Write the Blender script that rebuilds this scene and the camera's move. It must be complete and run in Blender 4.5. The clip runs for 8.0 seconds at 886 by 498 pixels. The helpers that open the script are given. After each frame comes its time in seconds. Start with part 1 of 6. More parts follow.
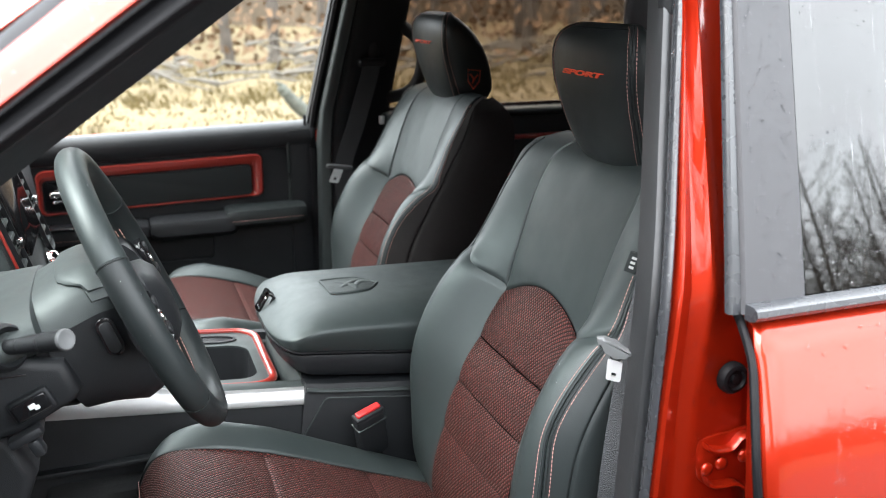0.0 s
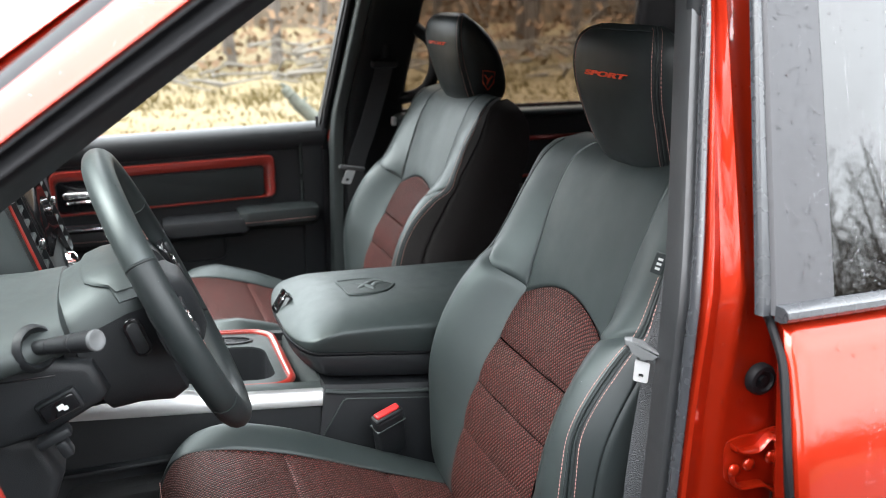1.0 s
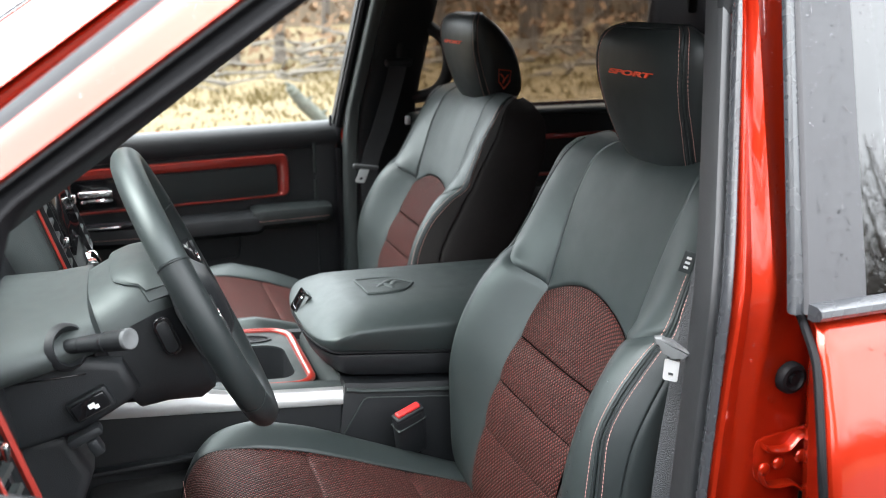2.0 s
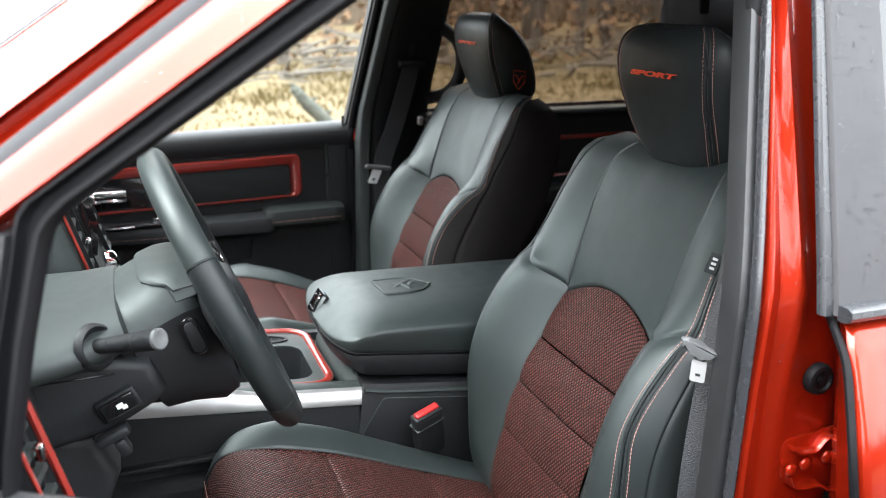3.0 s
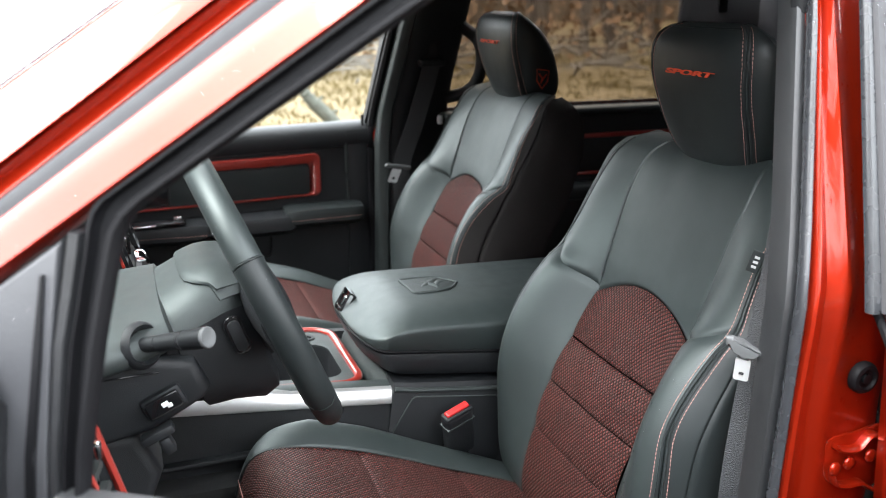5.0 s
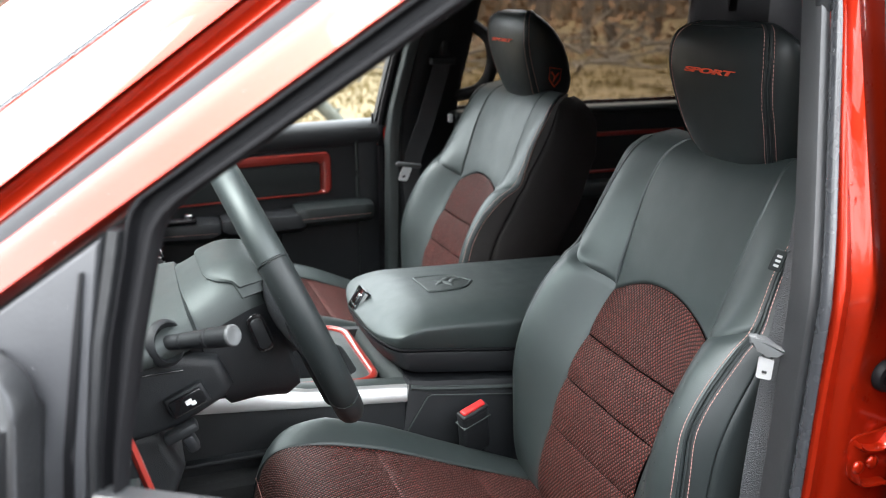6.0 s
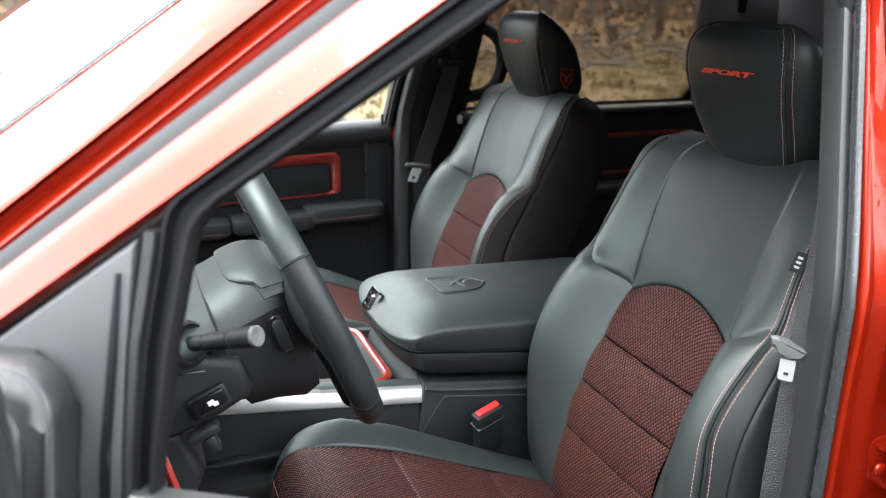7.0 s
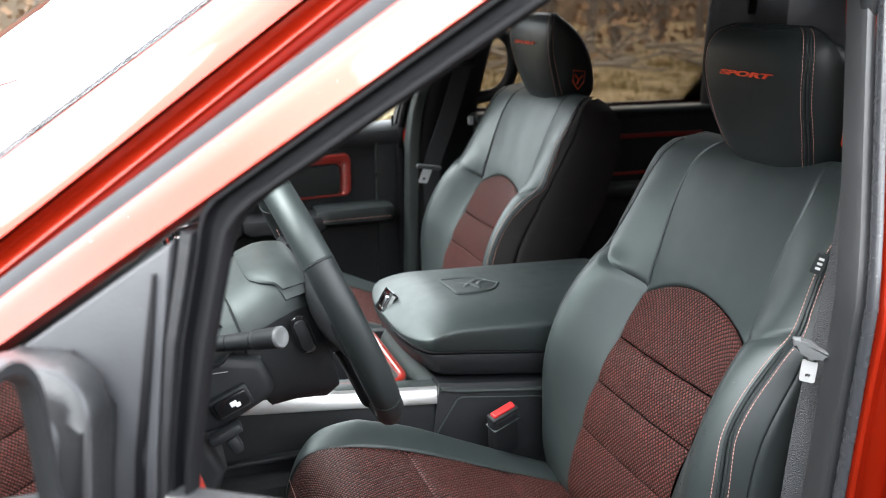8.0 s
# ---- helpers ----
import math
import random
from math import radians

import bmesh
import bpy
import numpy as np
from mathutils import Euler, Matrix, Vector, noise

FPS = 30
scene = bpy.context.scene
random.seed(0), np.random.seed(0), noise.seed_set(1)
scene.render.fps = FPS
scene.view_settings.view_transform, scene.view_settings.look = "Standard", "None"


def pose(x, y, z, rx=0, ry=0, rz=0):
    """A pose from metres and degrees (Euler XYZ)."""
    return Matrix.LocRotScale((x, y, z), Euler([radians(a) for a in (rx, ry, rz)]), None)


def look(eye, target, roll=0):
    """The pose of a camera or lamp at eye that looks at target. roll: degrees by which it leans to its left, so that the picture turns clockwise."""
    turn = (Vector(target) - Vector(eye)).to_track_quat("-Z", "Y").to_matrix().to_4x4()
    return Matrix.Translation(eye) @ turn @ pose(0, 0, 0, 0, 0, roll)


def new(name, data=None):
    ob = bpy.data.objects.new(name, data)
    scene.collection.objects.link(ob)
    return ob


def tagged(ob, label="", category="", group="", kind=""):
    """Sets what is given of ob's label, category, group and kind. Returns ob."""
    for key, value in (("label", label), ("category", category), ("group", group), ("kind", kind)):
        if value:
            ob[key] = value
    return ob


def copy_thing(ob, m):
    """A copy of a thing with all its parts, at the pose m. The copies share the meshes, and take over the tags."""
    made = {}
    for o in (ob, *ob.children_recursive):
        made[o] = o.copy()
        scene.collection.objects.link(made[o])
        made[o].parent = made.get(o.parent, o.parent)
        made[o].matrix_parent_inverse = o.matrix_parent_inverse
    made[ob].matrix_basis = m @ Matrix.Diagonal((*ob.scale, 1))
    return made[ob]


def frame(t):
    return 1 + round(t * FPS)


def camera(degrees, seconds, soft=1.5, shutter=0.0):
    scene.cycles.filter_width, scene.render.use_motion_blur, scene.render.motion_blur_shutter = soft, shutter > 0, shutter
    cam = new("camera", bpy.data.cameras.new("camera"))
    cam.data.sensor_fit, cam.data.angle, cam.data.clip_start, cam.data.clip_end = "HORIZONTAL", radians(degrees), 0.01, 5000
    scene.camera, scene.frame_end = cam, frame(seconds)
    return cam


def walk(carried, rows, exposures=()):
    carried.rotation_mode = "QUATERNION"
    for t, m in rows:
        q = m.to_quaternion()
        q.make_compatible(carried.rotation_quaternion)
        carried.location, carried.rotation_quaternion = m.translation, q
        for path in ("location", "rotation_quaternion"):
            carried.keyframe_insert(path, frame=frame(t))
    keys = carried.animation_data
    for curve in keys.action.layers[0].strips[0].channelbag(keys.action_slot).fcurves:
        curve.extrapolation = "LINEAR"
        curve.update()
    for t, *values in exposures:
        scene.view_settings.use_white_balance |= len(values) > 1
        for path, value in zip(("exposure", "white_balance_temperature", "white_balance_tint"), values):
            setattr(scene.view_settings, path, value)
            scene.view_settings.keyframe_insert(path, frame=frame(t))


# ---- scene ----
cam = camera(53.0, 8.0, 0.6)
cam.data.dof.use_dof = True
cam.data.dof.focus_distance = 1.25
cam.data.dof.aperture_fstop = 5.6
METRES, EYE, TILT, LEAN, TURN = 0.215, 1.72, -16.0, 0.0, -20.3
ROWS = [
    (0.0, 0.0, 0.0, 0.0, 0.0, 0.0, -0.0),
    (0.5, -0.0688, -0.0014, -0.0002, 0.05, 0.07, -0.02),
    (1.0, -0.1423, -0.0027, -0.0013, 0.07, 0.08, -0.02),
    (1.5, -0.2173, -0.003, -0.0025, 0.13, 0.01, -0.01),
    (3.0, -0.4324, -0.0084, -0.0028, 0.28, 0.06, -0.1),
    (3.5, -0.4887, -0.0095, -0.0035, 0.33, 0.1, -0.11),
    (4.0, -0.5401, -0.0107, -0.0047, 0.37, 0.12, -0.11),
    (4.5, -0.5954, -0.0115, -0.0066, 0.41, 0.09, -0.09),
    (6.0, -0.7776, -0.0121, -0.0093, 0.47, -0.08, -0.16),
    (6.5, -0.8334, -0.0136, -0.0088, 0.52, -0.03, -0.2),
    (7.0, -0.8916, -0.0143, -0.0094, 0.51, -0.01, -0.24),
    (7.5, -0.9501, -0.0169, -0.0097, 0.59, 0.02, -0.27),
    (8.0, -0.9996, -0.0188, -0.0097, 0.63, 0.06, -0.28),
]
walk(cam, [(t, pose(0, 0, EYE, TILT, LEAN, TURN) @ pose(METRES * x, METRES * y, METRES * z, 90 + pitch, roll, yaw)) for t, x, y, z, yaw, pitch, roll in ROWS],
     exposures=[(0.0, 2.41), (8.0, 2.41)])

# ---- light: bright overcast sky, soft sun behind the cloud on the open side ----
world = bpy.data.worlds.new("overcast")
scene.world = world
world.use_nodes = True
wn, wl = world.node_tree.nodes, world.node_tree.links
sky = wn.new("ShaderNodeTexSky")
sky.sky_type = "NISHITA"
sky.sun_disc = False
sky.sun_elevation, sky.sun_rotation = radians(56), radians(282)
sky.air_density, sky.dust_density = 1.0, 4.0
grey = wn.new("ShaderNodeHueSaturation")
grey.inputs["Saturation"].default_value = 0.22
wl.new(sky.outputs[0], grey.inputs["Color"])
wl.new(grey.outputs[0], wn["Background"].inputs["Color"])
wn["Background"].inputs["Strength"].default_value = 0.08
cloud, both = wn.new("ShaderNodeBackground"), wn.new("ShaderNodeAddShader")
cloud.inputs["Color"].default_value, cloud.inputs["Strength"].default_value = (0.93, 0.985, 1.03, 1), 1.45
# an overcast sky is some three times brighter overhead than at the horizon
way, split, rise, veil = wn.new("ShaderNodeTexCoord"), wn.new("ShaderNodeSeparateXYZ"), wn.new("ShaderNodeMapRange"), wn.new("ShaderNodeTexNoise")
veil.inputs["Scale"].default_value, veil.inputs["Detail"].default_value = 3.0, 6.0
wl.new(way.outputs["Generated"], split.inputs[0])
wl.new(way.outputs["Generated"], veil.inputs["Vector"])
wl.new(split.outputs["Z"], rise.inputs["Value"])
rise.inputs["From Min"].default_value, rise.inputs["From Max"].default_value = 0.0, 1.0
rise.inputs["To Min"].default_value, rise.inputs["To Max"].default_value = 1.10, 1.95
puff, power = wn.new("ShaderNodeMapRange"), wn.new("ShaderNodeMath")
puff.inputs["From Min"].default_value, puff.inputs["From Max"].default_value = 0.3, 0.7
puff.inputs["To Min"].default_value, puff.inputs["To Max"].default_value = 0.70, 1.30
wl.new(veil.outputs["Fac"], puff.inputs["Value"])
power.operation = "MULTIPLY"
wl.new(rise.outputs[0], power.inputs[0])
wl.new(puff.outputs[0], power.inputs[1])
wl.new(power.outputs[0], cloud.inputs["Strength"])
wl.new(wn["Background"].outputs[0], both.inputs[0])
wl.new(cloud.outputs[0], both.inputs[1])
wl.new(both.outputs[0], wn["World Output"].inputs["Surface"])
sun = new("sun", bpy.data.lights.new("sun", "SUN"))
sun.data.energy, sun.data.angle, sun.data.color = 0.5, radians(25), (1.0, 0.97, 0.93)
sun.matrix_world = look((-5.0, 0.0, 9.0), (0.3, 1.2, 1.0))


# ---- materials ----
def mat(name, colour, rough=0.5, metal=0.0, coat=0.0, sheen=(1, 1, 1), vary=0.12, vscale=6.0, grain=0.0, gscale=400.0, spec=0.5, rvary=0.08, kind="NOISE"):
    """A surface with broad and fine variation of colour and roughness, and a fine relief."""
    m = bpy.data.materials.new(name)
    m.use_nodes = True
    n, l = m.node_tree.nodes, m.node_tree.links
    b = n["Principled BSDF"]
    b.inputs["Metallic"].default_value = metal
    b.inputs["Coat Weight"].default_value = coat
    b.inputs["Coat Roughness"].default_value = 0.03
    b.inputs["Specular IOR Level"].default_value = spec
    b.inputs["Specular Tint"].default_value = (*sheen, 1)
    tc = n.new("ShaderNodeTexCoord")
    broad = n.new("ShaderNodeTexNoise")
    broad.inputs["Scale"].default_value, broad.inputs["Detail"].default_value = vscale, 5.0
    l.new(tc.outputs["Object"], broad.inputs["Vector"])
    ramp = n.new("ShaderNodeMix")
    ramp.data_type = "RGBA"
    lo = [c * (1 - vary) for c in colour]
    hi = [min(1, c * (1 + vary)) for c in colour]
    ramp.inputs["A"].default_value, ramp.inputs["B"].default_value = (*lo, 1), (*hi, 1)
    l.new(broad.outputs["Fac"], ramp.inputs["Factor"])
    l.new(ramp.outputs["Result"], b.inputs["Base Color"])
    mr = n.new("ShaderNodeMapRange")
    mr.inputs["To Min"].default_value, mr.inputs["To Max"].default_value = max(0.02, rough - rvary), min(1, rough + rvary)
    mid = n.new("ShaderNodeTexNoise")
    mid.inputs["Scale"].default_value = vscale * 7
    l.new(tc.outputs["Object"], mid.inputs["Vector"])
    l.new(mid.outputs["Fac"], mr.inputs["Value"])
    l.new(mr.outputs["Result"], b.inputs["Roughness"])
    if grain:
        g = n.new("ShaderNodeTexVoronoi" if kind == "VORONOI" else "ShaderNodeTexNoise")
        g.inputs["Scale"].default_value = gscale
        l.new(tc.outputs["Object"], g.inputs["Vector"])
        bump = n.new("ShaderNodeBump")
        bump.inputs["Strength"].default_value, bump.inputs["Distance"].default_value = grain, 0.002
        l.new(g.outputs["Distance" if kind == "VORONOI" else "Fac"], bump.inputs["Height"])
        l.new(bump.outputs["Normal"], b.inputs["Normal"])
    return m


LEATHER = mat("black_leather", (0.0175, 0.0235, 0.0235), 0.49, sheen=(0.93, 1.0, 0.99), spec=0.80, grain=0.07, gscale=900, kind="VORONOI", vary=0.15, vscale=5)
LEATHER_DARK = mat("black_leather_perforated", (0.0155, 0.0195, 0.020), 0.46, spec=0.40, grain=0.08, gscale=900, kind="VORONOI", vary=0.15, vscale=5)
TEXTILE = mat("black_brown_textile", (0.0165, 0.0138, 0.0135), 0.80, spec=0.15, grain=0.5, gscale=1200, vary=0.2, vscale=12)
PLASTIC = mat("black_grained_plastic", (0.0118, 0.0130, 0.0148), 0.50, spec=0.36, grain=0.16, gscale=900, kind="VORONOI", vary=0.12)
PLASTIC_GREY = mat("dark_grey_soft_plastic", (0.018, 0.0225, 0.0225), 0.56, sheen=(0.93, 1.0, 0.99), spec=0.72, grain=0.12, gscale=900, kind="VORONOI", vary=0.12)
GLOSS_BLACK = mat("gloss_black_plastic", (0.008, 0.008, 0.009), 0.08, vary=0.1, rvary=0.03)
RUBBER = mat("black_rubber", (0.005, 0.005, 0.006), 0.55, spec=0.14, vary=0.2, grain=0.1, gscale=300)
SEAL = mat("dark_grey_seal_rubber", (0.032, 0.034, 0.038), 0.27, spec=0.80, vary=0.25, grain=0.06, gscale=300)
RUBBER_GREY = mat("weathered_grey_rubber", (0.015, 0.016, 0.0175), 0.46, spec=0.95, vary=0.2, grain=0.1, gscale=300)
PAINT = mat("red_metallic_paint", (0.33, 0.0165, 0.0040), 0.34, metal=0.55, coat=0.74, spec=0.12, vary=0.10, vscale=3, grain=0.02, gscale=2500)
RED_TRIM = mat("red_satin_trim", (0.30, 0.026, 0.017), 0.34, coat=1.0, metal=0.2, vary=0.08, grain=0.03, gscale=1500)
RED_THREAD = mat("red_thread", (0.54, 0.28, 0.24), 0.7, vary=0.2, vscale=60)
ORANGE_THREAD = mat("orange_red_embroidery", (0.80, 0.085, 0.03), 0.65, vary=0.2, vscale=300, grain=0.4, gscale=2000)
SILVER = mat("satin_silver_trim", (0.62, 0.62, 0.62), 0.36, metal=0.85, vary=0.05, grain=0.03, gscale=1500)
CHROME = mat("chrome", (0.80, 0.80, 0.80), 0.08, metal=1.0, vary=0.03, rvary=0.03)
STEEL = mat("zinc_steel", (0.72, 0.72, 0.72), 0.38, metal=0.6, vary=0.08)
STRIP_GREY = mat("pale_grey_weatherstrip_rubber", (0.036, 0.037, 0.040), 0.65, vary=0.18, vscale=20, spec=0.2, grain=0.08, gscale=500)
SATIN_GREY = mat("satin_grey_pillar_film", (0.048, 0.048, 0.052), 0.48, vary=0.06, vscale=4, spec=0.35)
MIRROR_PLASTIC = mat("weathered_black_mirror_plastic", (0.036, 0.037, 0.041), 0.48, spec=0.40, vary=0.35, vscale=14, grain=0.09, gscale=260)
# darker copy of the mirror plastic: shade on the arm, which faces downward
ARM_PLASTIC = mat("darkened_mirror_plastic", (0.014, 0.0145, 0.016), 0.36, vary=0.5, vscale=25, grain=0.2, gscale=200)
WEBBING = mat("black_seat_belt_webbing", (0.030, 0.032, 0.035), 0.60, vary=0.3, grain=0.55, gscale=620, kind="VORONOI")
RED_BUTTON = mat("red_buckle_button", (0.60, 0.03, 0.03), 0.35, vary=0.1)
CARPET = mat("black_carpet", (0.022, 0.022, 0.023), 0.95, vary=0.4, vscale=30, grain=1.0, gscale=1500)
HEADLINER = mat("black_headliner", (0.036, 0.036, 0.040), 0.9, vary=0.2, grain=0.4, gscale=800)
STALK_GREY = mat("pale_grey_plastic", (0.10, 0.104, 0.106), 0.5, vary=0.2, vscale=40)
WHITE_MARK = mat("white_print", (0.75, 0.75, 0.75), 0.5, vary=0.05)
WATER = bpy.data.materials.new("water_drop")
WATER.use_nodes = True
_b = WATER.node_tree.nodes["Principled BSDF"]
_b.inputs["Base Color"].default_value, _b.inputs["Roughness"].default_value = (1, 1, 1, 1), 0.02
_b.inputs["Transmission Weight"].default_value, _b.inputs["IOR"].default_value = 1.0, 1.33


def glass(name, tint, gloss=1.0, ior=1.52):
    """Thin pane: clear but for its tint, with a Fresnel gloss."""
    m = bpy.data.materials.new(name)
    m.use_nodes = True
    n, l = m.node_tree.nodes, m.node_tree.links
    n.remove(n["Principled BSDF"])
    clear, shine, mix, fr = n.new("ShaderNodeBsdfTransparent"), n.new("ShaderNodeBsdfGlossy"), n.new("ShaderNodeMixShader"), n.new("ShaderNodeFresnel")
    clear.inputs["Color"].default_value = (*tint, 1)
    shine.inputs["Color"].default_value = (gloss, gloss, gloss, 1)
    shine.inputs["Roughness"].default_value = 0.01
    fr.inputs["IOR"].default_value = ior
    l.new(fr.outputs[0], mix.inputs[0])
    l.new(clear.outputs[0], mix.inputs[1])
    l.new(shine.outputs[0], mix.inputs[2])
    l.new(mix.outputs[0], n["Material Output"].inputs["Surface"])
    return m


GLASS = glass("clear_window_glass", (0.93, 0.95, 0.94))
GLASS_TINT = glass("tinted_window_glass", (0.50, 0.46, 0.42))
GLASS_DARK = glass("privacy_window_glass", (0.05, 0.05, 0.055), 1.0, 1.75)
GLASS_SHIELD = glass("windscreen_glass", (0.80, 0.86, 0.84))


def mesh_fabric():
    """Black woven seat fabric with staggered red threads lying proud in the weave."""
    m = bpy.data.materials.new("black_red_mesh_fabric")
    m.use_nodes = True
    n, l = m.node_tree.nodes, m.node_tree.links
    b = n["Principled BSDF"]
    uv = n.new("ShaderNodeUVMap")
    # staggered rows of threads: an even lattice, 7 mm apart along a row, rows 3.9 mm apart
    cut, slant, lie = n.new("ShaderNodeSeparateXYZ"), n.new("ShaderNodeCombineXYZ"), n.new("ShaderNodeTexVoronoi")
    l.new(uv.outputs[0], cut.inputs[0])
    for axis, way in (("X", 1.0), ("Y", -1.0)):
        along, rise = n.new("ShaderNodeMath"), n.new("ShaderNodeMath")
        along.operation, rise.operation = "MULTIPLY", "MULTIPLY_ADD"
        along.inputs[1].default_value = way / 0.0070
        rise.inputs[1].default_value = 0.5 / 0.0039
        l.new(cut.outputs["X"], along.inputs[0])
        l.new(cut.outputs["Y"], rise.inputs[0])
        l.new(along.outputs[0], rise.inputs[2])
        l.new(rise.outputs[0], slant.inputs[axis])
    lie.voronoi_dimensions = "2D"
    lie.inputs["Scale"].default_value, lie.inputs["Randomness"].default_value = 1.0, 0.10
    l.new(slant.outputs[0], lie.inputs["Vector"])
    gap = n.new("ShaderNodeMapRange")
    gap.interpolation_type = "SMOOTHSTEP"
    gap.inputs["From Min"].default_value, gap.inputs["From Max"].default_value = 0.16, 0.46
    l.new(lie.outputs["Distance"], gap.inputs["Value"])
    tone, thread, weave = n.new("ShaderNodeSeparateXYZ"), n.new("ShaderNodeMix"), n.new("ShaderNodeMix")
    l.new(lie.outputs["Color"], tone.inputs[0])
    thread.data_type = weave.data_type = "RGBA"
    thread.inputs["A"].default_value, thread.inputs["B"].default_value = (0.175, 0.029, 0.025, 1), (0.078, 0.017, 0.015, 1)
    weave.inputs["B"].default_value = (0.0125, 0.0085, 0.0080, 1)
    l.new(tone.outputs["X"], thread.inputs["Factor"])
    l.new(thread.outputs["Result"], weave.inputs["A"])
    l.new(gap.outputs[0], weave.inputs["Factor"])
    big = n.new("ShaderNodeTexNoise")
    big.inputs["Scale"].default_value = 30
    l.new(uv.outputs[0], big.inputs["Vector"])
    mix = n.new("ShaderNodeMix")
    mix.data_type = "RGBA"
    mix.inputs["B"].default_value = (0.020, 0.012, 0.011, 1)
    mr = n.new("ShaderNodeMapRange")
    mr.inputs["From Min"].default_value, mr.inputs["From Max"].default_value = 0.35, 0.65
    mr.inputs["To Min"].default_value, mr.inputs["To Max"].default_value = 0.02, 0.30
    l.new(big.outputs["Fac"], mr.inputs["Value"])
    l.new(mr.outputs[0], mix.inputs["Factor"])
    l.new(weave.outputs["Result"], mix.inputs["A"])
    l.new(mix.outputs["Result"], b.inputs["Base Color"])
    bump = n.new("ShaderNodeBump")
    bump.invert = True
    bump.inputs["Strength"].default_value, bump.inputs["Distance"].default_value = 1.0, 0.0016
    l.new(gap.outputs[0], bump.inputs["Height"])
    l.new(bump.outputs["Normal"], b.inputs["Normal"])
    # the red threads are a lustrous yarn, the black ribs are dull
    gloss = n.new("ShaderNodeMapRange")
    gloss.inputs["To Min"].default_value, gloss.inputs["To Max"].default_value = 0.24, 0.85
    l.new(gap.outputs[0], gloss.inputs["Value"])
    l.new(gloss.outputs[0], b.inputs["Roughness"])
    shine = n.new("ShaderNodeMapRange")
    shine.inputs["To Min"].default_value, shine.inputs["To Max"].default_value = 1.0, 0.42
    l.new(gap.outputs[0], shine.inputs["Value"])
    l.new(shine.outputs[0], b.inputs["Specular IOR Level"])
    b.inputs["Specular Tint"].default_value = (1.0, 0.55, 0.48, 1)
    return m


FABRIC = mesh_fabric()


# ---- mesh builders ----
def under(ob, parent, label=""):
    """Makes ob a part of parent, its mesh given in the world's own metres."""
    if parent is not None:
        ob.parent = parent
        if parent.type == "EMPTY":
            ob.matrix_parent_inverse = Matrix.Translation(-parent.location)
    if label:
        ob["label"] = label
    return ob


def link(name, bm, material, parent=None, label="", smooth=True):
    me = bpy.data.meshes.new(name)
    bmesh.ops.recalc_face_normals(bm, faces=bm.faces)
    bm.to_mesh(me)
    bm.free()
    me.materials.append(material)
    if smooth:
        for p in me.polygons:
            p.use_smooth = True
        me.set_sharp_from_angle(angle=radians(40))
    return under(new(name, me), parent, label)


def part(name, bm, material, parent, label="", smooth=True):
    return link(name, bm, material, parent, label, smooth)


def thing(name, label, category, group="", kind="", at=(0, 0, 0)):
    ob = new(name)
    ob.location = at
    return tagged(ob, label, category, group, kind)


def loft(rings, closed=True, caps=True, bm=None, uv=None):
    """Skins rings of points. closed: each ring is a loop."""
    bm = bm or bmesh.new()
    vs = [[bm.verts.new(p) for p in r] for r in rings]
    k = len(rings[0])
    lay = bm.loops.layers.uv.new("UVMap") if uv else None
    for i in range(len(rings) - 1):
        for j in range(k if closed else k - 1):
            jj = (j + 1) % k
            f = bm.faces.new((vs[i][j], vs[i][jj], vs[i + 1][jj], vs[i + 1][j]))
            if uv:
                for lp, (a, b) in zip(f.loops, ((i, j), (i, jj), (i + 1, jj), (i + 1, j))):
                    lp[lay].uv = uv[a][b]
    if closed and caps:
        bm.faces.new(vs[0])
        bm.faces.new(vs[-1])
    return bm


def box(cx, cy, cz, sx, sy, sz, r=0.004, seg=2, turn=None, bm=None):
    """A box with rounded edges; turn: a rotation about its centre."""
    b2 = bmesh.new()
    bmesh.ops.create_cube(b2, size=1.0)
    bmesh.ops.scale(b2, vec=(sx, sy, sz), verts=b2.verts)
    r = min(r, 0.49 * min(sx, sy, sz))
    if r > 0:
        bmesh.ops.bevel(b2, geom=b2.edges[:], offset=r, segments=seg, profile=0.5, affect="EDGES")
    if turn is not None:
        bmesh.ops.transform(b2, matrix=turn, verts=b2.verts)
    bmesh.ops.translate(b2, vec=(cx, cy, cz), verts=b2.verts)
    if bm is None:
        return b2
    tmp = bpy.data.meshes.new("tmp")
    b2.to_mesh(tmp)
    b2.free()
    bm.from_mesh(tmp)
    bpy.data.meshes.remove(tmp)
    return bm


def smooth_path(pts, n=8, closed=False):
    """Catmull-Rom through the points."""
    pts = [Vector(p) for p in pts]
    m, out = len(pts), []
    for i in range(m if closed else m - 1):
        a = pts[(i - 1) % m] if closed or i else pts[0] * 2 - pts[1]
        b, c = pts[i], pts[(i + 1) % m]
        d = pts[(i + 2) % m] if closed or i + 2 < m else pts[-1] * 2 - pts[-2]
        for k in range(n):
            t = k / n
            out.append(0.5 * (2 * b + (c - a) * t + (2 * a - 5 * b + 4 * c - d) * t * t + (3 * b - a - 3 * c + d) * t ** 3))
    if not closed:
        out.append(pts[-1])
    return out


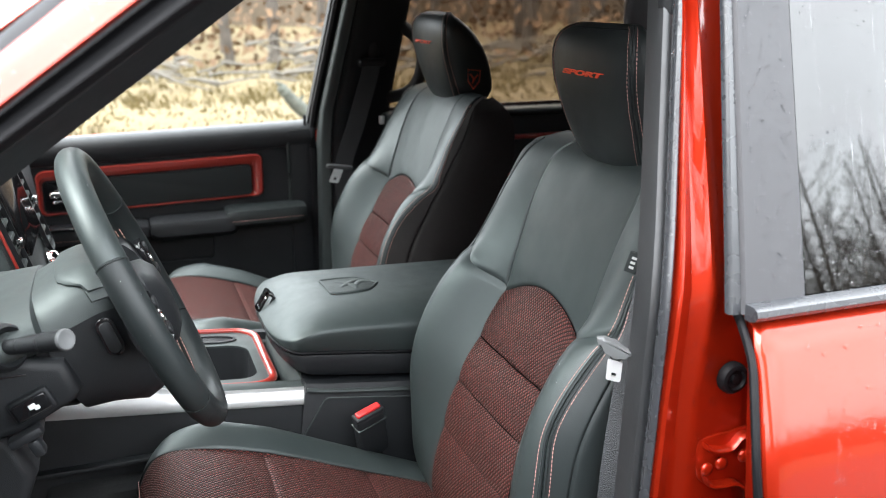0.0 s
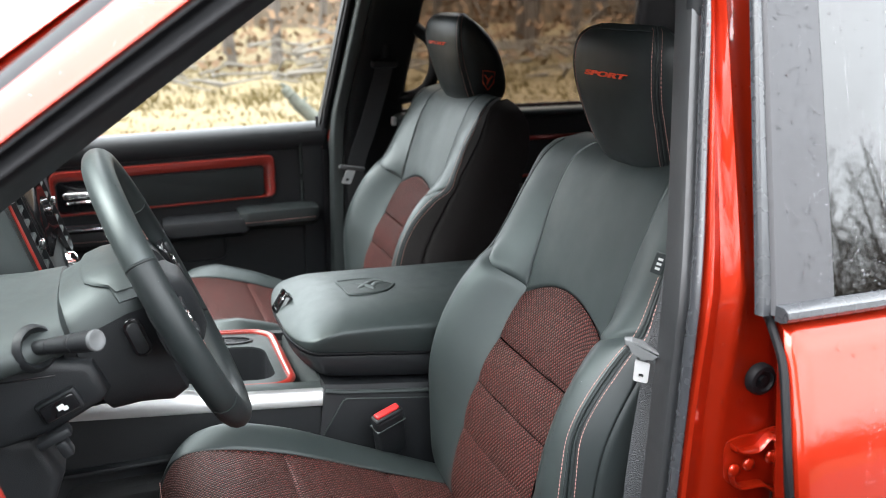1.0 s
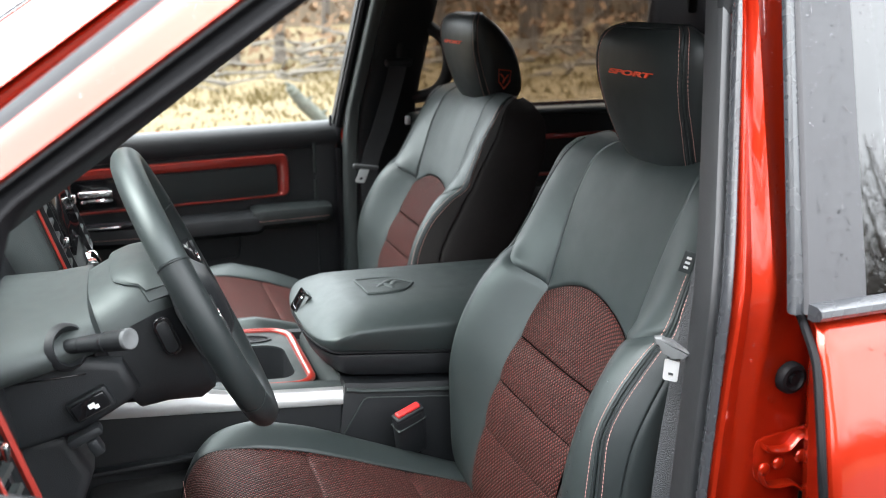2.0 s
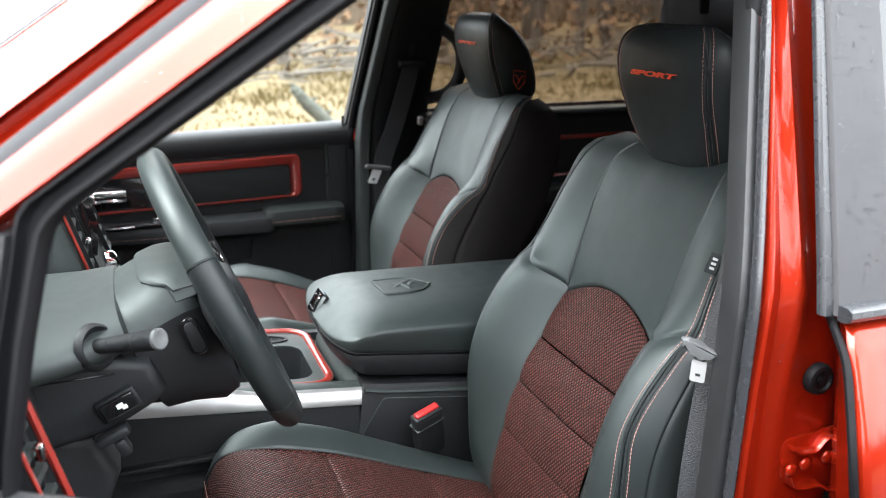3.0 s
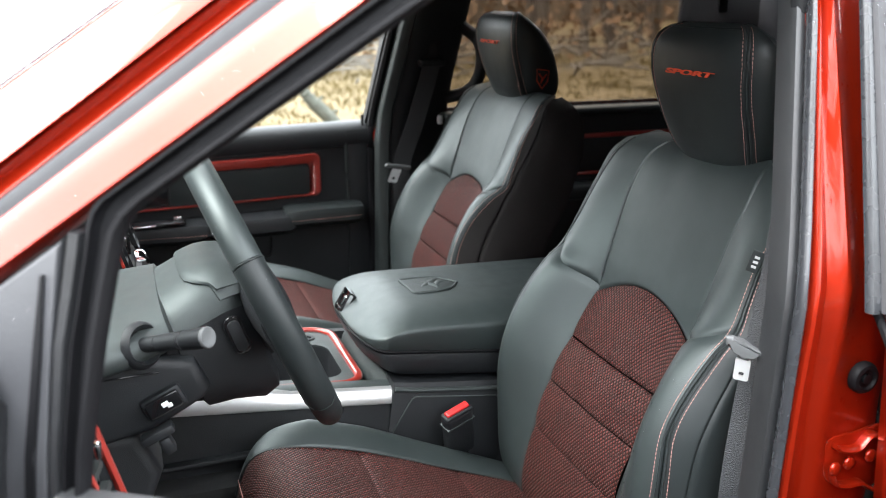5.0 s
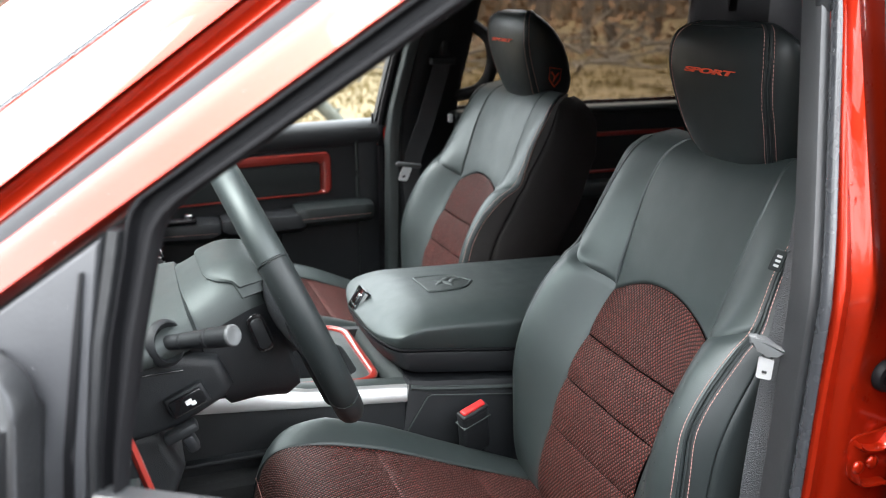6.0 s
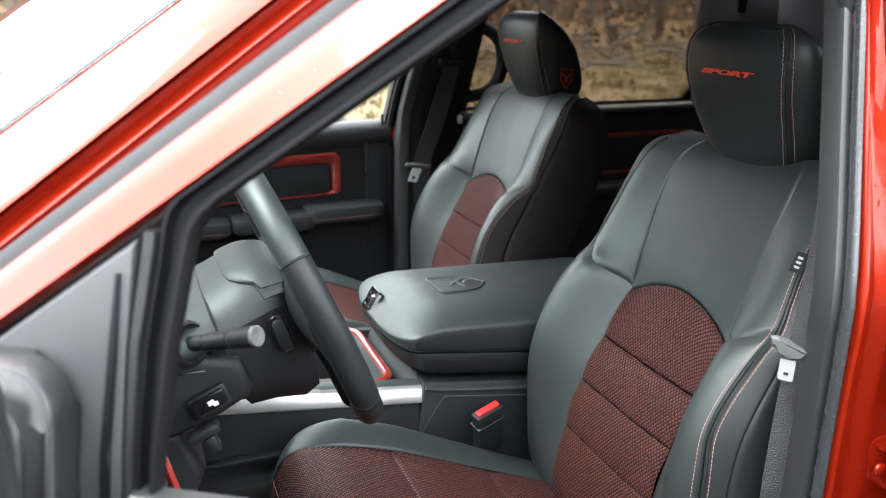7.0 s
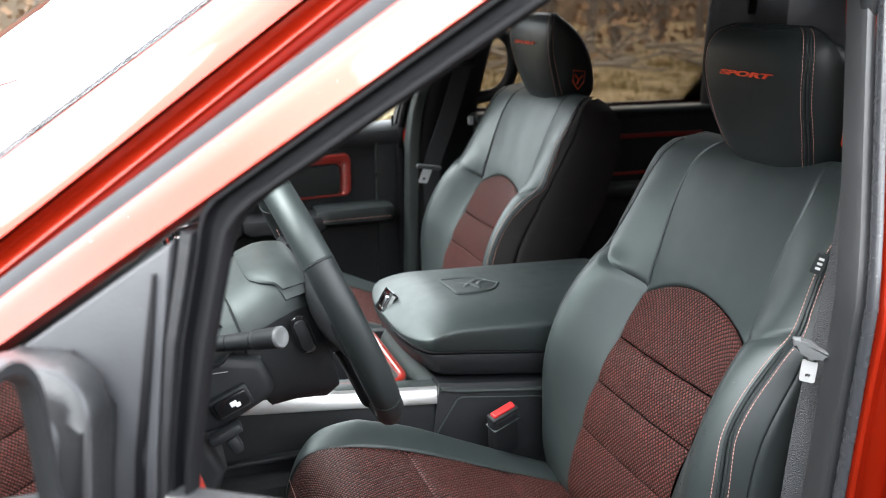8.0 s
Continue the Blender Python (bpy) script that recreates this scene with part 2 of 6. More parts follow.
def tube(pts, r, k=10, closed=False, bm=None, flat=1.0, up=(0, 0, 1)):
    """A round (or flat) bar along points. r: radius or list of radii."""
    pts = [Vector(p) for p in pts]
    rings = []
    for i, p in enumerate(pts):
        a = pts[(i - 1) % len(pts)] if closed or i else p
        b = pts[(i + 1) % len(pts)] if closed or i + 1 < len(pts) else p
        d = (b - a).normalized()
        s = d.cross(Vector(up))
        if s.length < 1e-4:
            s = d.cross(Vector((1, 0, 0)))
        s.normalize()
        u = s.cross(d)
        rr = float(r[i] if isinstance(r, (list, tuple)) else r)
        rings.append([p + rr * (math.cos(q) * s + flat * math.sin(q) * u) for q in [2 * math.pi * j / k for j in range(k)]])
    if closed:
        rings.append(rings[0])
    return loft(rings, caps=not closed, bm=bm)


def sweep(profile, pts, frame_of):
    """An open path along which a closed profile (list of 2D) is carried; frame_of(i, p) gives its two axes."""
    rings = []
    for i, p in enumerate(pts):
        a, b = frame_of(i, p)
        rings.append([Vector(p) + Vector(a) * u + Vector(b) * v for u, v in profile])
    return loft(rings)


def slab(outline, to3, thick, bevel=0.003, seg=2):
    """A flat outline (2D points) given depth: to3(u, v, d) places it."""
    bm = bmesh.new()
    a = [bm.verts.new(to3(u, v, 0)) for u, v in outline]
    b = [bm.verts.new(to3(u, v, thick)) for u, v in outline]
    k = len(a)
    fa, fb = bm.faces.new(a), bm.faces.new(b[::-1])
    for i in range(k):
        bm.faces.new((a[i], b[i], b[(i + 1) % k], a[(i + 1) % k]))
    if bevel:
        bmesh.ops.bevel(bm, geom=list(fa.edges) + list(fb.edges), offset=bevel, segments=seg, profile=0.5, affect="EDGES")
    return bm


def rrect(w, h, r, n=6, cx=0.0, cy=0.0):
    """A rounded rectangle, counter-clockwise."""
    out = []
    for ax, ay, q in ((w / 2 - r, h / 2 - r, 0), (-w / 2 + r, h / 2 - r, 90), (-w / 2 + r, -h / 2 + r, 180), (w / 2 - r, -h / 2 + r, 270)):
        for i in range(n + 1):
            t = radians(q + 90 * i / n)
            out.append((cx + ax + r * math.cos(t), cy + ay + r * math.sin(t)))
    return out


def ring_slab(outer, inner, to3, thick):
    """A flat frame between two outlines of the same count, with depth."""
    bm = bmesh.new()
    loops = []
    for o, d in ((outer, 0), (outer, thick), (inner, thick), (inner, 0)):
        loops.append([bm.verts.new(to3(u, v, d)) for u, v in o])
    k = len(outer)
    for a in range(4):
        for i in range(k):
            bm.faces.new((loops[a][i], loops[a][(i + 1) % k], loops[(a + 1) % 4][(i + 1) % k], loops[(a + 1) % 4][i]))
    return bm


def lerp_table(table, z):
    """Piecewise smooth value of a table of (z, value)."""
    if z <= table[0][0]:
        return table[0][1]
    for (a, p), (b, q) in zip(table, table[1:]):
        if z <= b:
            t = (z - a) / (b - a)
            return p + (q - p) * t
    return table[-1][1]


def soften(table, n=25):
    """The table resampled along a smooth curve."""
    p = smooth_path([(z, v, 0) for z, v in table], 8)
    return [(q.x, q.y) for q in p]


def text_on(name, body, size, place, material, parent, label="", shear=0.0, width=1.0, thick=0.0008):
    """Raised lettering in the built-in font, laid by the pose place."""
    cu = bpy.data.curves.new(name, "FONT")
    cu.body, cu.size, cu.align_x, cu.align_y, cu.extrude, cu.shear = body, size, "CENTER", "CENTER", thick, shear
    cu.offset = 0.0004
    tmp = bpy.data.objects.new(name, cu)
    scene.collection.objects.link(tmp)
    me = bpy.data.meshes.new_from_object(tmp.evaluated_get(bpy.context.evaluated_depsgraph_get()))
    bpy.data.objects.remove(tmp)
    me.transform(place @ Matrix.Diagonal((width, 1, 1, 1)))
    me.materials.clear()
    me.materials.append(material)
    return under(new(name, me), parent, label)


def stitches(name, pts, parent, step=0.006, r=0.0007, material=None, lift=(0, 0, 0)):
    """A row of thread stitches along points."""
    bm = bmesh.new()
    pts = [Vector(p) + Vector(lift) for p in pts]
    seglen = [0.0]
    for a, b in zip(pts, pts[1:]):
        seglen.append(seglen[-1] + (b - a).length)

    def at(s):
        for i in range(1, len(pts)):
            if s <= seglen[i]:
                t = (s - seglen[i - 1]) / max(1e-9, seglen[i] - seglen[i - 1])
                return pts[i - 1].lerp(pts[i], t)
        return pts[-1]

    s = 0.0
    while s + step * 0.7 < seglen[-1]:
        a, b = at(s), at(s + step * 0.68)
        tube([a, a.lerp(b, 0.5), b], [r * 0.6, r, r * 0.6], 5, bm=bm)
        s += step
    return part(name, bm, material or RED_THREAD, parent)


C = 1.583           # the truck's middle


def side(z):
    """How far out the truck's flank lies at a height."""
    return 0.715 + 0.30 * max(0.0, z - 1.40) + 0.02 * max(0.0, 1.40 - z) ** 2 - 0.10 * max(0.0, 1.40 - z) * 0.25


def far(y):
    return 2 * C - y


# ---- the truck's shell ----
truck = thing("pickup_truck", "red metallic crew-cab pickup truck, wet with rain, its front door ajar", "pickup truck", at=(0.5, C, 0.62))


def floor_and_roof():
    bm = box(0.35, C, 0.63, 2.7, 1.62, 0.04, 0.01)
    part("floor_pan", bm, CARPET, truck, "black carpeted cab floor")
    bm = box(0.02, 1.40, 0.80, 0.36, 0.09, 0.32, 0.02)
    part("footwell_side", bm, CARPET, truck)
    rings = []
    for x, dz in ((-0.02, -0.06), (0.15, -0.015), (0.6, 0.0), (1.2, -0.005), (1.62, -0.03), (1.75, -0.09)):
        rings.append([(x, y, z + dz) for y, z in ((0.862, 1.845), (0.90, 1.885), (1.10, 1.912), (C, 1.925), (far(1.10), 1.912), (far(0.90), 1.885), (far(0.862), 1.845), (far(0.90), 1.835), (C, 1.875), (0.90, 1.835))])
    part("roof", loft(rings), PAINT, truck, "red roof skin")
    rings = []
    for x, dz in ((0.0, -0.07), (0.15, -0.03), (0.6, -0.015), (1.2, -0.02), (1.70, -0.06)):
        rings.append([(x, y, z + dz) for y, z in ((0.905, 1.83), (1.10, 1.85), (C, 1.865), (far(1.10), 1.85), (far(0.905), 1.83), (far(1.10), 1.835), (C, 1.845), (1.10, 1.835))])
    part("headliner", loft(rings), HEADLINER, truck, "black cloth headliner")
    part("back_wall", box(1.74, C, 1.25, 0.05, 1.66, 1.24, 0.01), HEADLINER, truck, "black cab back wall")
    part("firewall", box(-0.62, C, 1.0, 0.06, 1.62, 0.72, 0.01), CARPET, truck)
    part("cowl", loft([[(-0.95, y, 1.22), (-0.95, y, 1.17), (-0.58, y, 1.28), (-0.58, y, 1.33)] for y in np.linspace(0.83, far(0.83), 9)]), PLASTIC, truck, "black cowl panel below the windscreen")


floor_and_roof()


def a_pillar(mirror):
    """Painted windscreen pillar with a folded door-jamb face and a rubber strip along the glass."""
    f = far if mirror else (lambda y: y)
    who = truck
    rings, jamb, strip = [], [], []
    for x in np.linspace(-0.72, 0.12, 15):
        z = 1.61 + 0.700 * (x + 0.2) - 0.10 * max(0, x + 0.02) ** 2 * 6
        y = 0.768 + 0.30 * (z - 1.40)
        z2 = 1.660 + 0.690 * (x + 0.2) - 0.10 * max(0, x + 0.02) ** 2 * 6
        y2 = 0.812 + 0.30 * (z2 - 1.40)
        face = [(x, f(y + (y2 - y) * q - 0.004 * math.sin(math.pi * q)), z + (z2 - z) * q + 0.004 * math.sin(math.pi * q)) for q in (0, 0.04, 0.12, 0.25, 0.4, 0.55, 0.7, 0.85, 0.95, 1.0)]
        rings.append(face + [ (x + 0.02, f(y2 + 0.02), z2 - 0.02), (x + 0.03, f(y2 + 0.01), z2 - 0.06), (x + 0.02, f(y + 0.055), z + 0.004), (x, f(y + 0.008), z - 0.003)])
        jamb.append([(x + dx, f(y + dy), z - dz) for dx, dy, dz in ((0.002, 0.006, 0.003), (0.004, 0.017, 0.0045), (0.007, 0.019, 0.009), (0.010, 0.010, 0.0135), (0.013, 0.007, 0.017), (0.016, 0.010, 0.0205), (0.019, 0.024, 0.024), (0.022, 0.029, 0.029), (0.025, 0.025, 0.033), (0.029, 0.015, 0.0385), (0.032, 0.014, 0.042), (0.035, 0.020, 0.046), (0.037, 0.048, 0.050), (0.040, 0.062, 0.050), (0.03, 0.07, 0.03), (0.01, 0.05, -0.002))])
        strip.append((x, f(y2 + 0.006), z2 + 0.004))
    part("windscreen_pillar", loft(rings), PAINT, who, "glossy red windscreen pillar reflecting the sky")
    part("pillar_jamb", loft(jamb), PAINT, who, "red folded door jamb along the pillar")
    seal = []
    for x in np.linspace(-0.72, 0.12, 15):
        z = 1.61 + 0.700 * (x + 0.2) - 0.10 * max(0, x + 0.02) ** 2 * 6
        y = 0.768 + 0.30 * (z - 1.40)
        seal.append([(x + 0.036, f(y + 0.040), z - 0.0485), (x + 0.038, f(y + 0.035), z - 0.054), (x + 0.042, f(y + 0.037), z - 0.061), (x + 0.045, f(y + 0.045), z - 0.067), (x + 0.047, f(y + 0.058), z - 0.068), (x + 0.046, f(y + 0.076), z - 0.060), (x + 0.040, f(y + 0.064), z - 0.052)])
    part("door_seal", loft(seal), RUBBER, who, "black rubber door seal along the pillar")
    part("windscreen_seal", tube(strip, 0.0010, 8), SATIN_GREY, who)
    trim = []
    for x in np.linspace(-0.55, 0.1, 8):
        z = 1.602 + 0.690 * (x + 0.2)
        y = 0.83 + 0.30 * (z - 1.40)
        trim.append([(x + 0.05, f(y + 0.01), z - 0.06), (x + 0.03, f(y + 0.02), z - 0.01), (x + 0.04, f(y + 0.07), z - 0.01), (x + 0.08, f(y + 0.06), z - 0.07)])
    part("pillar_trim", loft(trim), PLASTIC, who, "black inner pillar trim")


def far_body():
    """Bonnet, wings, load bed, sills and wheels."""
    rows = []
    for x, z, w in ((-0.95, 1.19, 0.86), (-1.25, 1.17, 0.87), (-1.65, 1.13, 0.87), (-1.95, 1.07, 0.84), (-2.08, 0.96, 0.80), (-2.10, 0.66, 0.80)):
        rows.append([(x, C - w, 0.62), (x, C - w - 0.01, z - 0.16), (x, C - w + 0.03, z - 0.05), (x, C - 0.55, z), (x, C, z + 0.03), (x, C + 0.55, z), (x, C + w - 0.03, z - 0.05), (x, C + w + 0.01, z - 0.16), (x, C + w, 0.62)])
    part("bonnet", loft(rows), PAINT, truck, "red bonnet and wings")
    for s in (-1, 1):
        part("bed_side", box(2.75, C + s * 0.86, 1.00, 1.88, 0.09, 0.72, 0.03, 3), PAINT, truck, "red load bed side")
        part("sill", box(0.35, C + s * 0.82, 0.585, 2.72, 0.12, 0.10, 0.03, 3), PLASTIC, truck)
    part("bed_floor", box(2.75, C, 0.70, 1.86, 1.66, 0.06, 0.01), PLASTIC, truck)
    part("tailgate", box(3.68, C, 1.00, 0.07, 1.62, 0.70, 0.02, 3), PAINT, truck)
    part("chassis", box(0.85, C, 0.50, 5.3, 0.95, 0.16, 0.03, 2), PLASTIC, truck)
    for x in (-1.35, 2.55):
        for s in (-1, 1):
            y = C + s * 0.80
            ring = [(x + 0.40 * math.cos(q), y, 0.41 + 0.40 * math.sin(q)) for q in [2 * math.pi * i / 40 for i in range(40)]]
            rows = []
            for d, r in ((-0.13, 0.24), (-0.13, 0.36), (-0.09, 0.40), (0.09, 0.40), (0.13, 0.36), (0.13, 0.24)):
                rows.append([(x + r * math.cos(2 * math.pi * i / 40), y + d, 0.41 + r * math.sin(2 * math.pi * i / 40)) for i in range(40)])
            wheel = part("wheel", loft(rows, caps=False), RUBBER, truck, "black tyre on a dark rim")
            rows = [[(x + r * math.cos(2 * math.pi * i / 24), y + s * d, 0.41 + r * math.sin(2 * math.pi * i / 24)) for i in range(24)] for d, r in ((0.12, 0.245), (0.08, 0.22), (0.06, 0.12), (0.09, 0.06), (0.09, 0.01))]
            part("rim", loft(rows), SILVER, wheel)


far_body()
a_pillar(False)
a_pillar(True)

rings = []
for x in np.linspace(-0.74, 0.06, 9):
    z2 = 1.660 + 0.690 * (x + 0.2)
    y2 = 0.818 + 0.30 * (z2 - 1.40)
    row = []
    for k in range(13):
        q = k / 12 * 2 - 1
        row.append((x - 0.15 * (1 - q * q), C + q * (C - y2), z2 + 0.002 + 0.016 * (1 - q * q)))
    rings.append(row)
shield = part("windscreen", loft(rings, closed=False), GLASS_SHIELD, truck, "windscreen glass mirroring the white sky")
shield.visible_shadow = False


def seal_lean(z):
    """How far the pillar's front edge and its seal run forward below the belt."""
    return 0.042 * max(0.0, 1.46 - max(z, 0.9))


def pillar_profile(z):
    """A level cut through the red centre pillar."""
    t = 0.30 * max(0, z - 1.40)
    w = 0.0 if z > 1.42 else min(1.0, (1.42 - z) / 0.14)      # the latch recess below the belt
    prof = [(0.5565, 0.806), (0.5565, 0.789), (0.557, 0.775), (0.559, 0.7645), (0.562, 0.7620), (0.570, 0.7665), (0.578, 0.7710), (0.582, 0.7685 + 0.001 * w),
            (0.588, 0.7605 + 0.004 * w), (0.594, 0.7555 + 0.008 * w), (0.600, 0.7560 + 0.008 * w), (0.613, 0.7670), (0.630 + 0.03 * w, 0.770), (0.680, 0.772), (0.70, 0.79), (0.70, 0.83), (0.560, 0.83)]
    return [(x + 0.55 * t * max(0.25, min(1.0, 1 - (x - 0.54) / 0.08)) - 0.006 * w - seal_lean(z) * max(0.0, min(1.0, 1 - (x - 0.557) / 0.035)), y + t, z) for x, y in prof]


def pillar_face(x, z):
    """The outer face of the centre pillar at a place along and up."""
    return lerp_table([(p[0], p[1]) for p in pillar_profile(z)[3:14]], x)


def b_pillar():
    """The red centre pillar between the doors, with its folded channel."""
    rings = []
    for z in np.linspace(0.66, 1.86, 25):
        rings.append(pillar_profile(z))
    part("centre_pillar", loft(rings), PAINT, truck, "glossy red centre pillar with folded channel, spotted with rain")
    # rubber seal along the pillar's front flange: flat lip and round bulb
    lip, bulb = [], []
    for z in np.linspace(0.66, 1.84, 30):
        t = 0.30 * max(0, z - 1.40)
        x0 = 0.5325 + 0.55 * t - seal_lean(z)
        lip.append([(x0 + 0.002, 0.815 + t, z), (x0 + 0.002, 0.794 + t, z), (x0 + 0.004, 0.786 + t, z), (x0 + 0.008, 0.784 + t, z), (x0 + 0.011, 0.784 + t, z), (x0 + 0.025, 0.782 + t, z), (x0 + 0.026, 0.815 + t, z), (x0 + 0.006, 0.816 + t, z)])
        ring = []
        for k in range(12):
            q = 2 * math.pi * k / 12
            ring.append((x0 + 0.0150 + 0.0048 * math.cos(q), 0.774 + t + 0.0085 * math.sin(q), z))
        bulb.append(ring)
    part("door_seal_lip", loft(lip), RUBBER_GREY, truck, "dark grey rubber seal lip")
    part("door_seal_bulb", loft(bulb), SEAL, truck, "grey rubber door seal")
    # rubber stop
    k = 24
    prof = [(0.0190, 0.0), (0.0190, 0.006), (0.0165, 0.010), (0.0125, 0.011), (0.0105, 0.008), (0.006, 0.007), (0.005, 0.010), (0.001, 0.0105)]
    part("door_stop", loft([[(0.633 + r * math.cos(2 * math.pi * i / k), 0.764 - d, 1.300 + r * math.sin(2 * math.pi * i / k)) for i in range(k)] for r, d in prof]), RUBBER, truck, "round black rubber door stop")
    # latch striker: folded painted plate, two screws and a loop
    out = smooth_path([(0.598, 1.224, 0), (0.640, 1.228, 0), (0.684, 1.228, 0), (0.684, 1.158, 0), (0.650, 1.156, 0), (0.622, 1.160, 0), (0.600, 1.176, 0), (0.596, 1.200, 0)], 3, True)
    plate = slab([(p.x, p.y) for p in out], lambda u, v, d: (u, 0.768 - d, v), 0.004, 0.0015, 2)
    strike = part("striker_plate", plate, PAINT, truck, "red-painted latch striker plate")
    for pts in ([(0.603, 1.218), (0.614, 1.211), (0.636, 1.209), (0.650, 1.221), (0.662, 1.222), (0.682, 1.212)], [(0.604, 1.184), (0.612, 1.170), (0.628, 1.166), (0.648, 1.165), (0.662, 1.156), (0.684, 1.144)]):
        way = 1 if pts[0][1] > 1.2 else -1
        line = smooth_path([(x, z, 0) for x, z in pts], 5)
        rows = [[(p.x, y, p.y + way * dz) for y, dz in ((0.770, -0.002), (0.757, -0.002), (0.753, -0.001), (0.752, 0.002), (0.754, 0.004), (0.759, 0.005), (0.770, 0.005))] for p in line]
        part("striker_lip", loft(rows), PAINT, strike, "folded red lip")
    for z, x in ((1.195, 0.625), (1.199, 0.656), (1.191, 0.605)):
        bm = bmesh.new()
        bmesh.ops.create_uvsphere(bm, u_segments=12, v_segments=6, radius=0.0085)
        bmesh.ops.scale(bm, vec=(1, 0.55, 1), verts=bm.verts)
        bmesh.ops.translate(bm, vec=(x, 0.756, z), verts=bm.verts)
        part("screw", bm, PAINT, strike)
    loop = smooth_path([(0.674, 0.758, 1.226), (0.670, 0.738, 1.225), (0.666, 0.732, 1.210), (0.666, 0.732, 1.192), (0.670, 0.738, 1.176), (0.674, 0.758, 1.175)], 5)
    part("striker_loop", tube(loop, 0.0045, 8), PAINT, truck)


b_pillar()


BULGE = soften([(0.60, 0.055), (0.80, 0.072), (0.95, 0.079), (1.08, 0.087), (1.18, 0.084), (1.23, 0.078), (1.26, 0.072), (1.285, 0.064), (1.31, 0.051), (1.35, 0.027), (1.391, 0.0)])
DOOR_EDGE = soften([(0.60, 0.592), (1.13, 0.582), (1.26, 0.578), (1.31, 0.587), (1.358, 0.601), (1.391, 0.614)])


def door_bulge(z):
    """How far the rear door's skin swells out below the belt."""
    return lerp_table(BULGE, z)


def rear_door(mirror):
    """Closed rear door: painted skin, belt moulding, pillar film, privacy glass, edge seal."""
    f = far if mirror else (lambda y: y)
    zs = [0.62, 0.80, 0.95, 1.08, 1.13, 1.16, 1.19, 1.215, 1.24, 1.26, 1.275, 1.29, 1.305, 1.32, 1.34, 1.36, 1.381, 1.391]
    xs = [0.611, 0.6135, 0.620, 0.64, 0.70, 0.75, 0.82, 0.9, 1.1, 1.3, 1.55, 1.70]
    rings = []
    for i, x in enumerate(xs):
        inn = (0.012, 0.004, 0.001, 0, 0, 0, 0, 0, 0, 0, 0, 0)[i]
        row = [(x + (lerp_table(DOOR_EDGE, z) - 0.611) * max(0.0, 1 - (x - 0.611) / 0.3), f(0.702 + inn - door_bulge(z) + (0.008 if z > 1.384 else 0)), z) for z in zs]
        row += [(max(x + 0.01, 0.69), f(0.740), zs[-1]), (max(x + 0.02, 0.70), f(0.745), zs[0])]
        rings.append(row)
    body = part("rear_door", loft(rings), PAINT, truck, "red rear door, wet with fine rain drops")
    # belt moulding
    prof = [(0, 0), (0.003, -0.008), (0.008, -0.011), (0.014, -0.009), (0.017, -0.003), (0.017, 0.01), (0, 0.01)]
    pts = [(x, f(0.704), 1.391) for x in np.linspace(0.602, 1.68, 14)]
    s = -1 if mirror else 1
    part("belt_moulding", sweep(prof, pts, lambda i, p: ((0, 0, 1), (0, s, 0))), SEAL, body, "dark grey rubber belt moulding")
    # pillar film and the strip ahead of it
    def panel(x0, x1, out, lean):
        rows = []
        for z in np.linspace(1.396, 1.84, 10):
            y = side(z) - out
            g0, g1 = lean
            xa, xb = x0 + g0 * (z - 1.40), x1 + g1 * (z - 1.40)
            rows.append([(xa, f(y + 0.004), z), (xa + 0.003, f(y), z), (xb - 0.003, f(y), z), (xb, f(y + 0.004), z), (xb, f(y + 0.010), z), (xa, f(y + 0.010), z)])
        return loft(rows)
    part("pillar_strip", panel(0.587, 0.604, -0.002, (0.10, 0.09)), SEAL, body, "grey rubber strip at the door's edge")
    part("pillar_film", panel(0.600, 0.683, 0.003, (0.085, 0.053)), SATIN_GREY, body, "satin grey pillar cover beaded with rain")
    rows = [[(0.685 + 0.053 * (z - 1.40), f(side(z) + 0.002), z), (1.60, f(side(z) + 0.002), z), (1.60, f(side(z) + 0.006), z), (0.685 + 0.053 * (z - 1.40), f(side(z) + 0.006), z)] for z in np.linspace(1.400, 1.80, 6)]
    part("window", loft(rows), GLASS_DARK if not mirror else GLASS_TINT, body, "rain-streaked dark privacy glass" if not mirror else "")
    rows = [[(x, f(side(z)), z), (x, f(side(z) + 0.03), z), (x + 0.03, f(side(z) + 0.03), z), (x + 0.03, f(side(z)), z)] for x, z in ((1.60, 1.39), (1.58, 1.60), (1.54, 1.82))]
    part("rear_frame", loft(rows), PLASTIC, body)
    # leading-edge seal
    pts = smooth_path([(0.597, f(0.722), 1.398), (0.602, f(0.716), 1.382)] + [(lerp_table(DOOR_EDGE, z) - 0.004, f(0.7125 - door_bulge(z)), z) for z in (1.352, 1.31, 1.26, 1.18, 1.05, 0.85, 0.72)], 6)
    part("edge_seal", tube(pts, 0.0048, 8), RUBBER, body, "black rubber seal on the door's leading edge")
    # inner panel
    if mirror:
        part("inner_panel", box(1.16, far(0.80), 1.06, 0.90, 0.05, 0.66, 0.012), PLASTIC, body, "black rear door inner panel")
        part("belt_cap", box(1.16, far(0.80), 1.393, 0.92, 0.07, 0.022, 0.009, 3), PLASTIC_GREY, body)
        part("red_strip", box(1.22, far(0.828), 1.322, 0.44, 0.012, 0.014, 0.005, 2), RED_TRIM, body, "thin red trim line")
        part("red_strip", box(1.20, far(0.828), 1.212, 0.40, 0.012, 0.009, 0.004, 2), RED_TRIM, body)
        part("armrest", box(1.18, far(0.845), 1.165, 0.62, 0.08, 0.045, 0.015, 3), LEATHER_DARK, body)


rear_door(False)
rear_door(True)


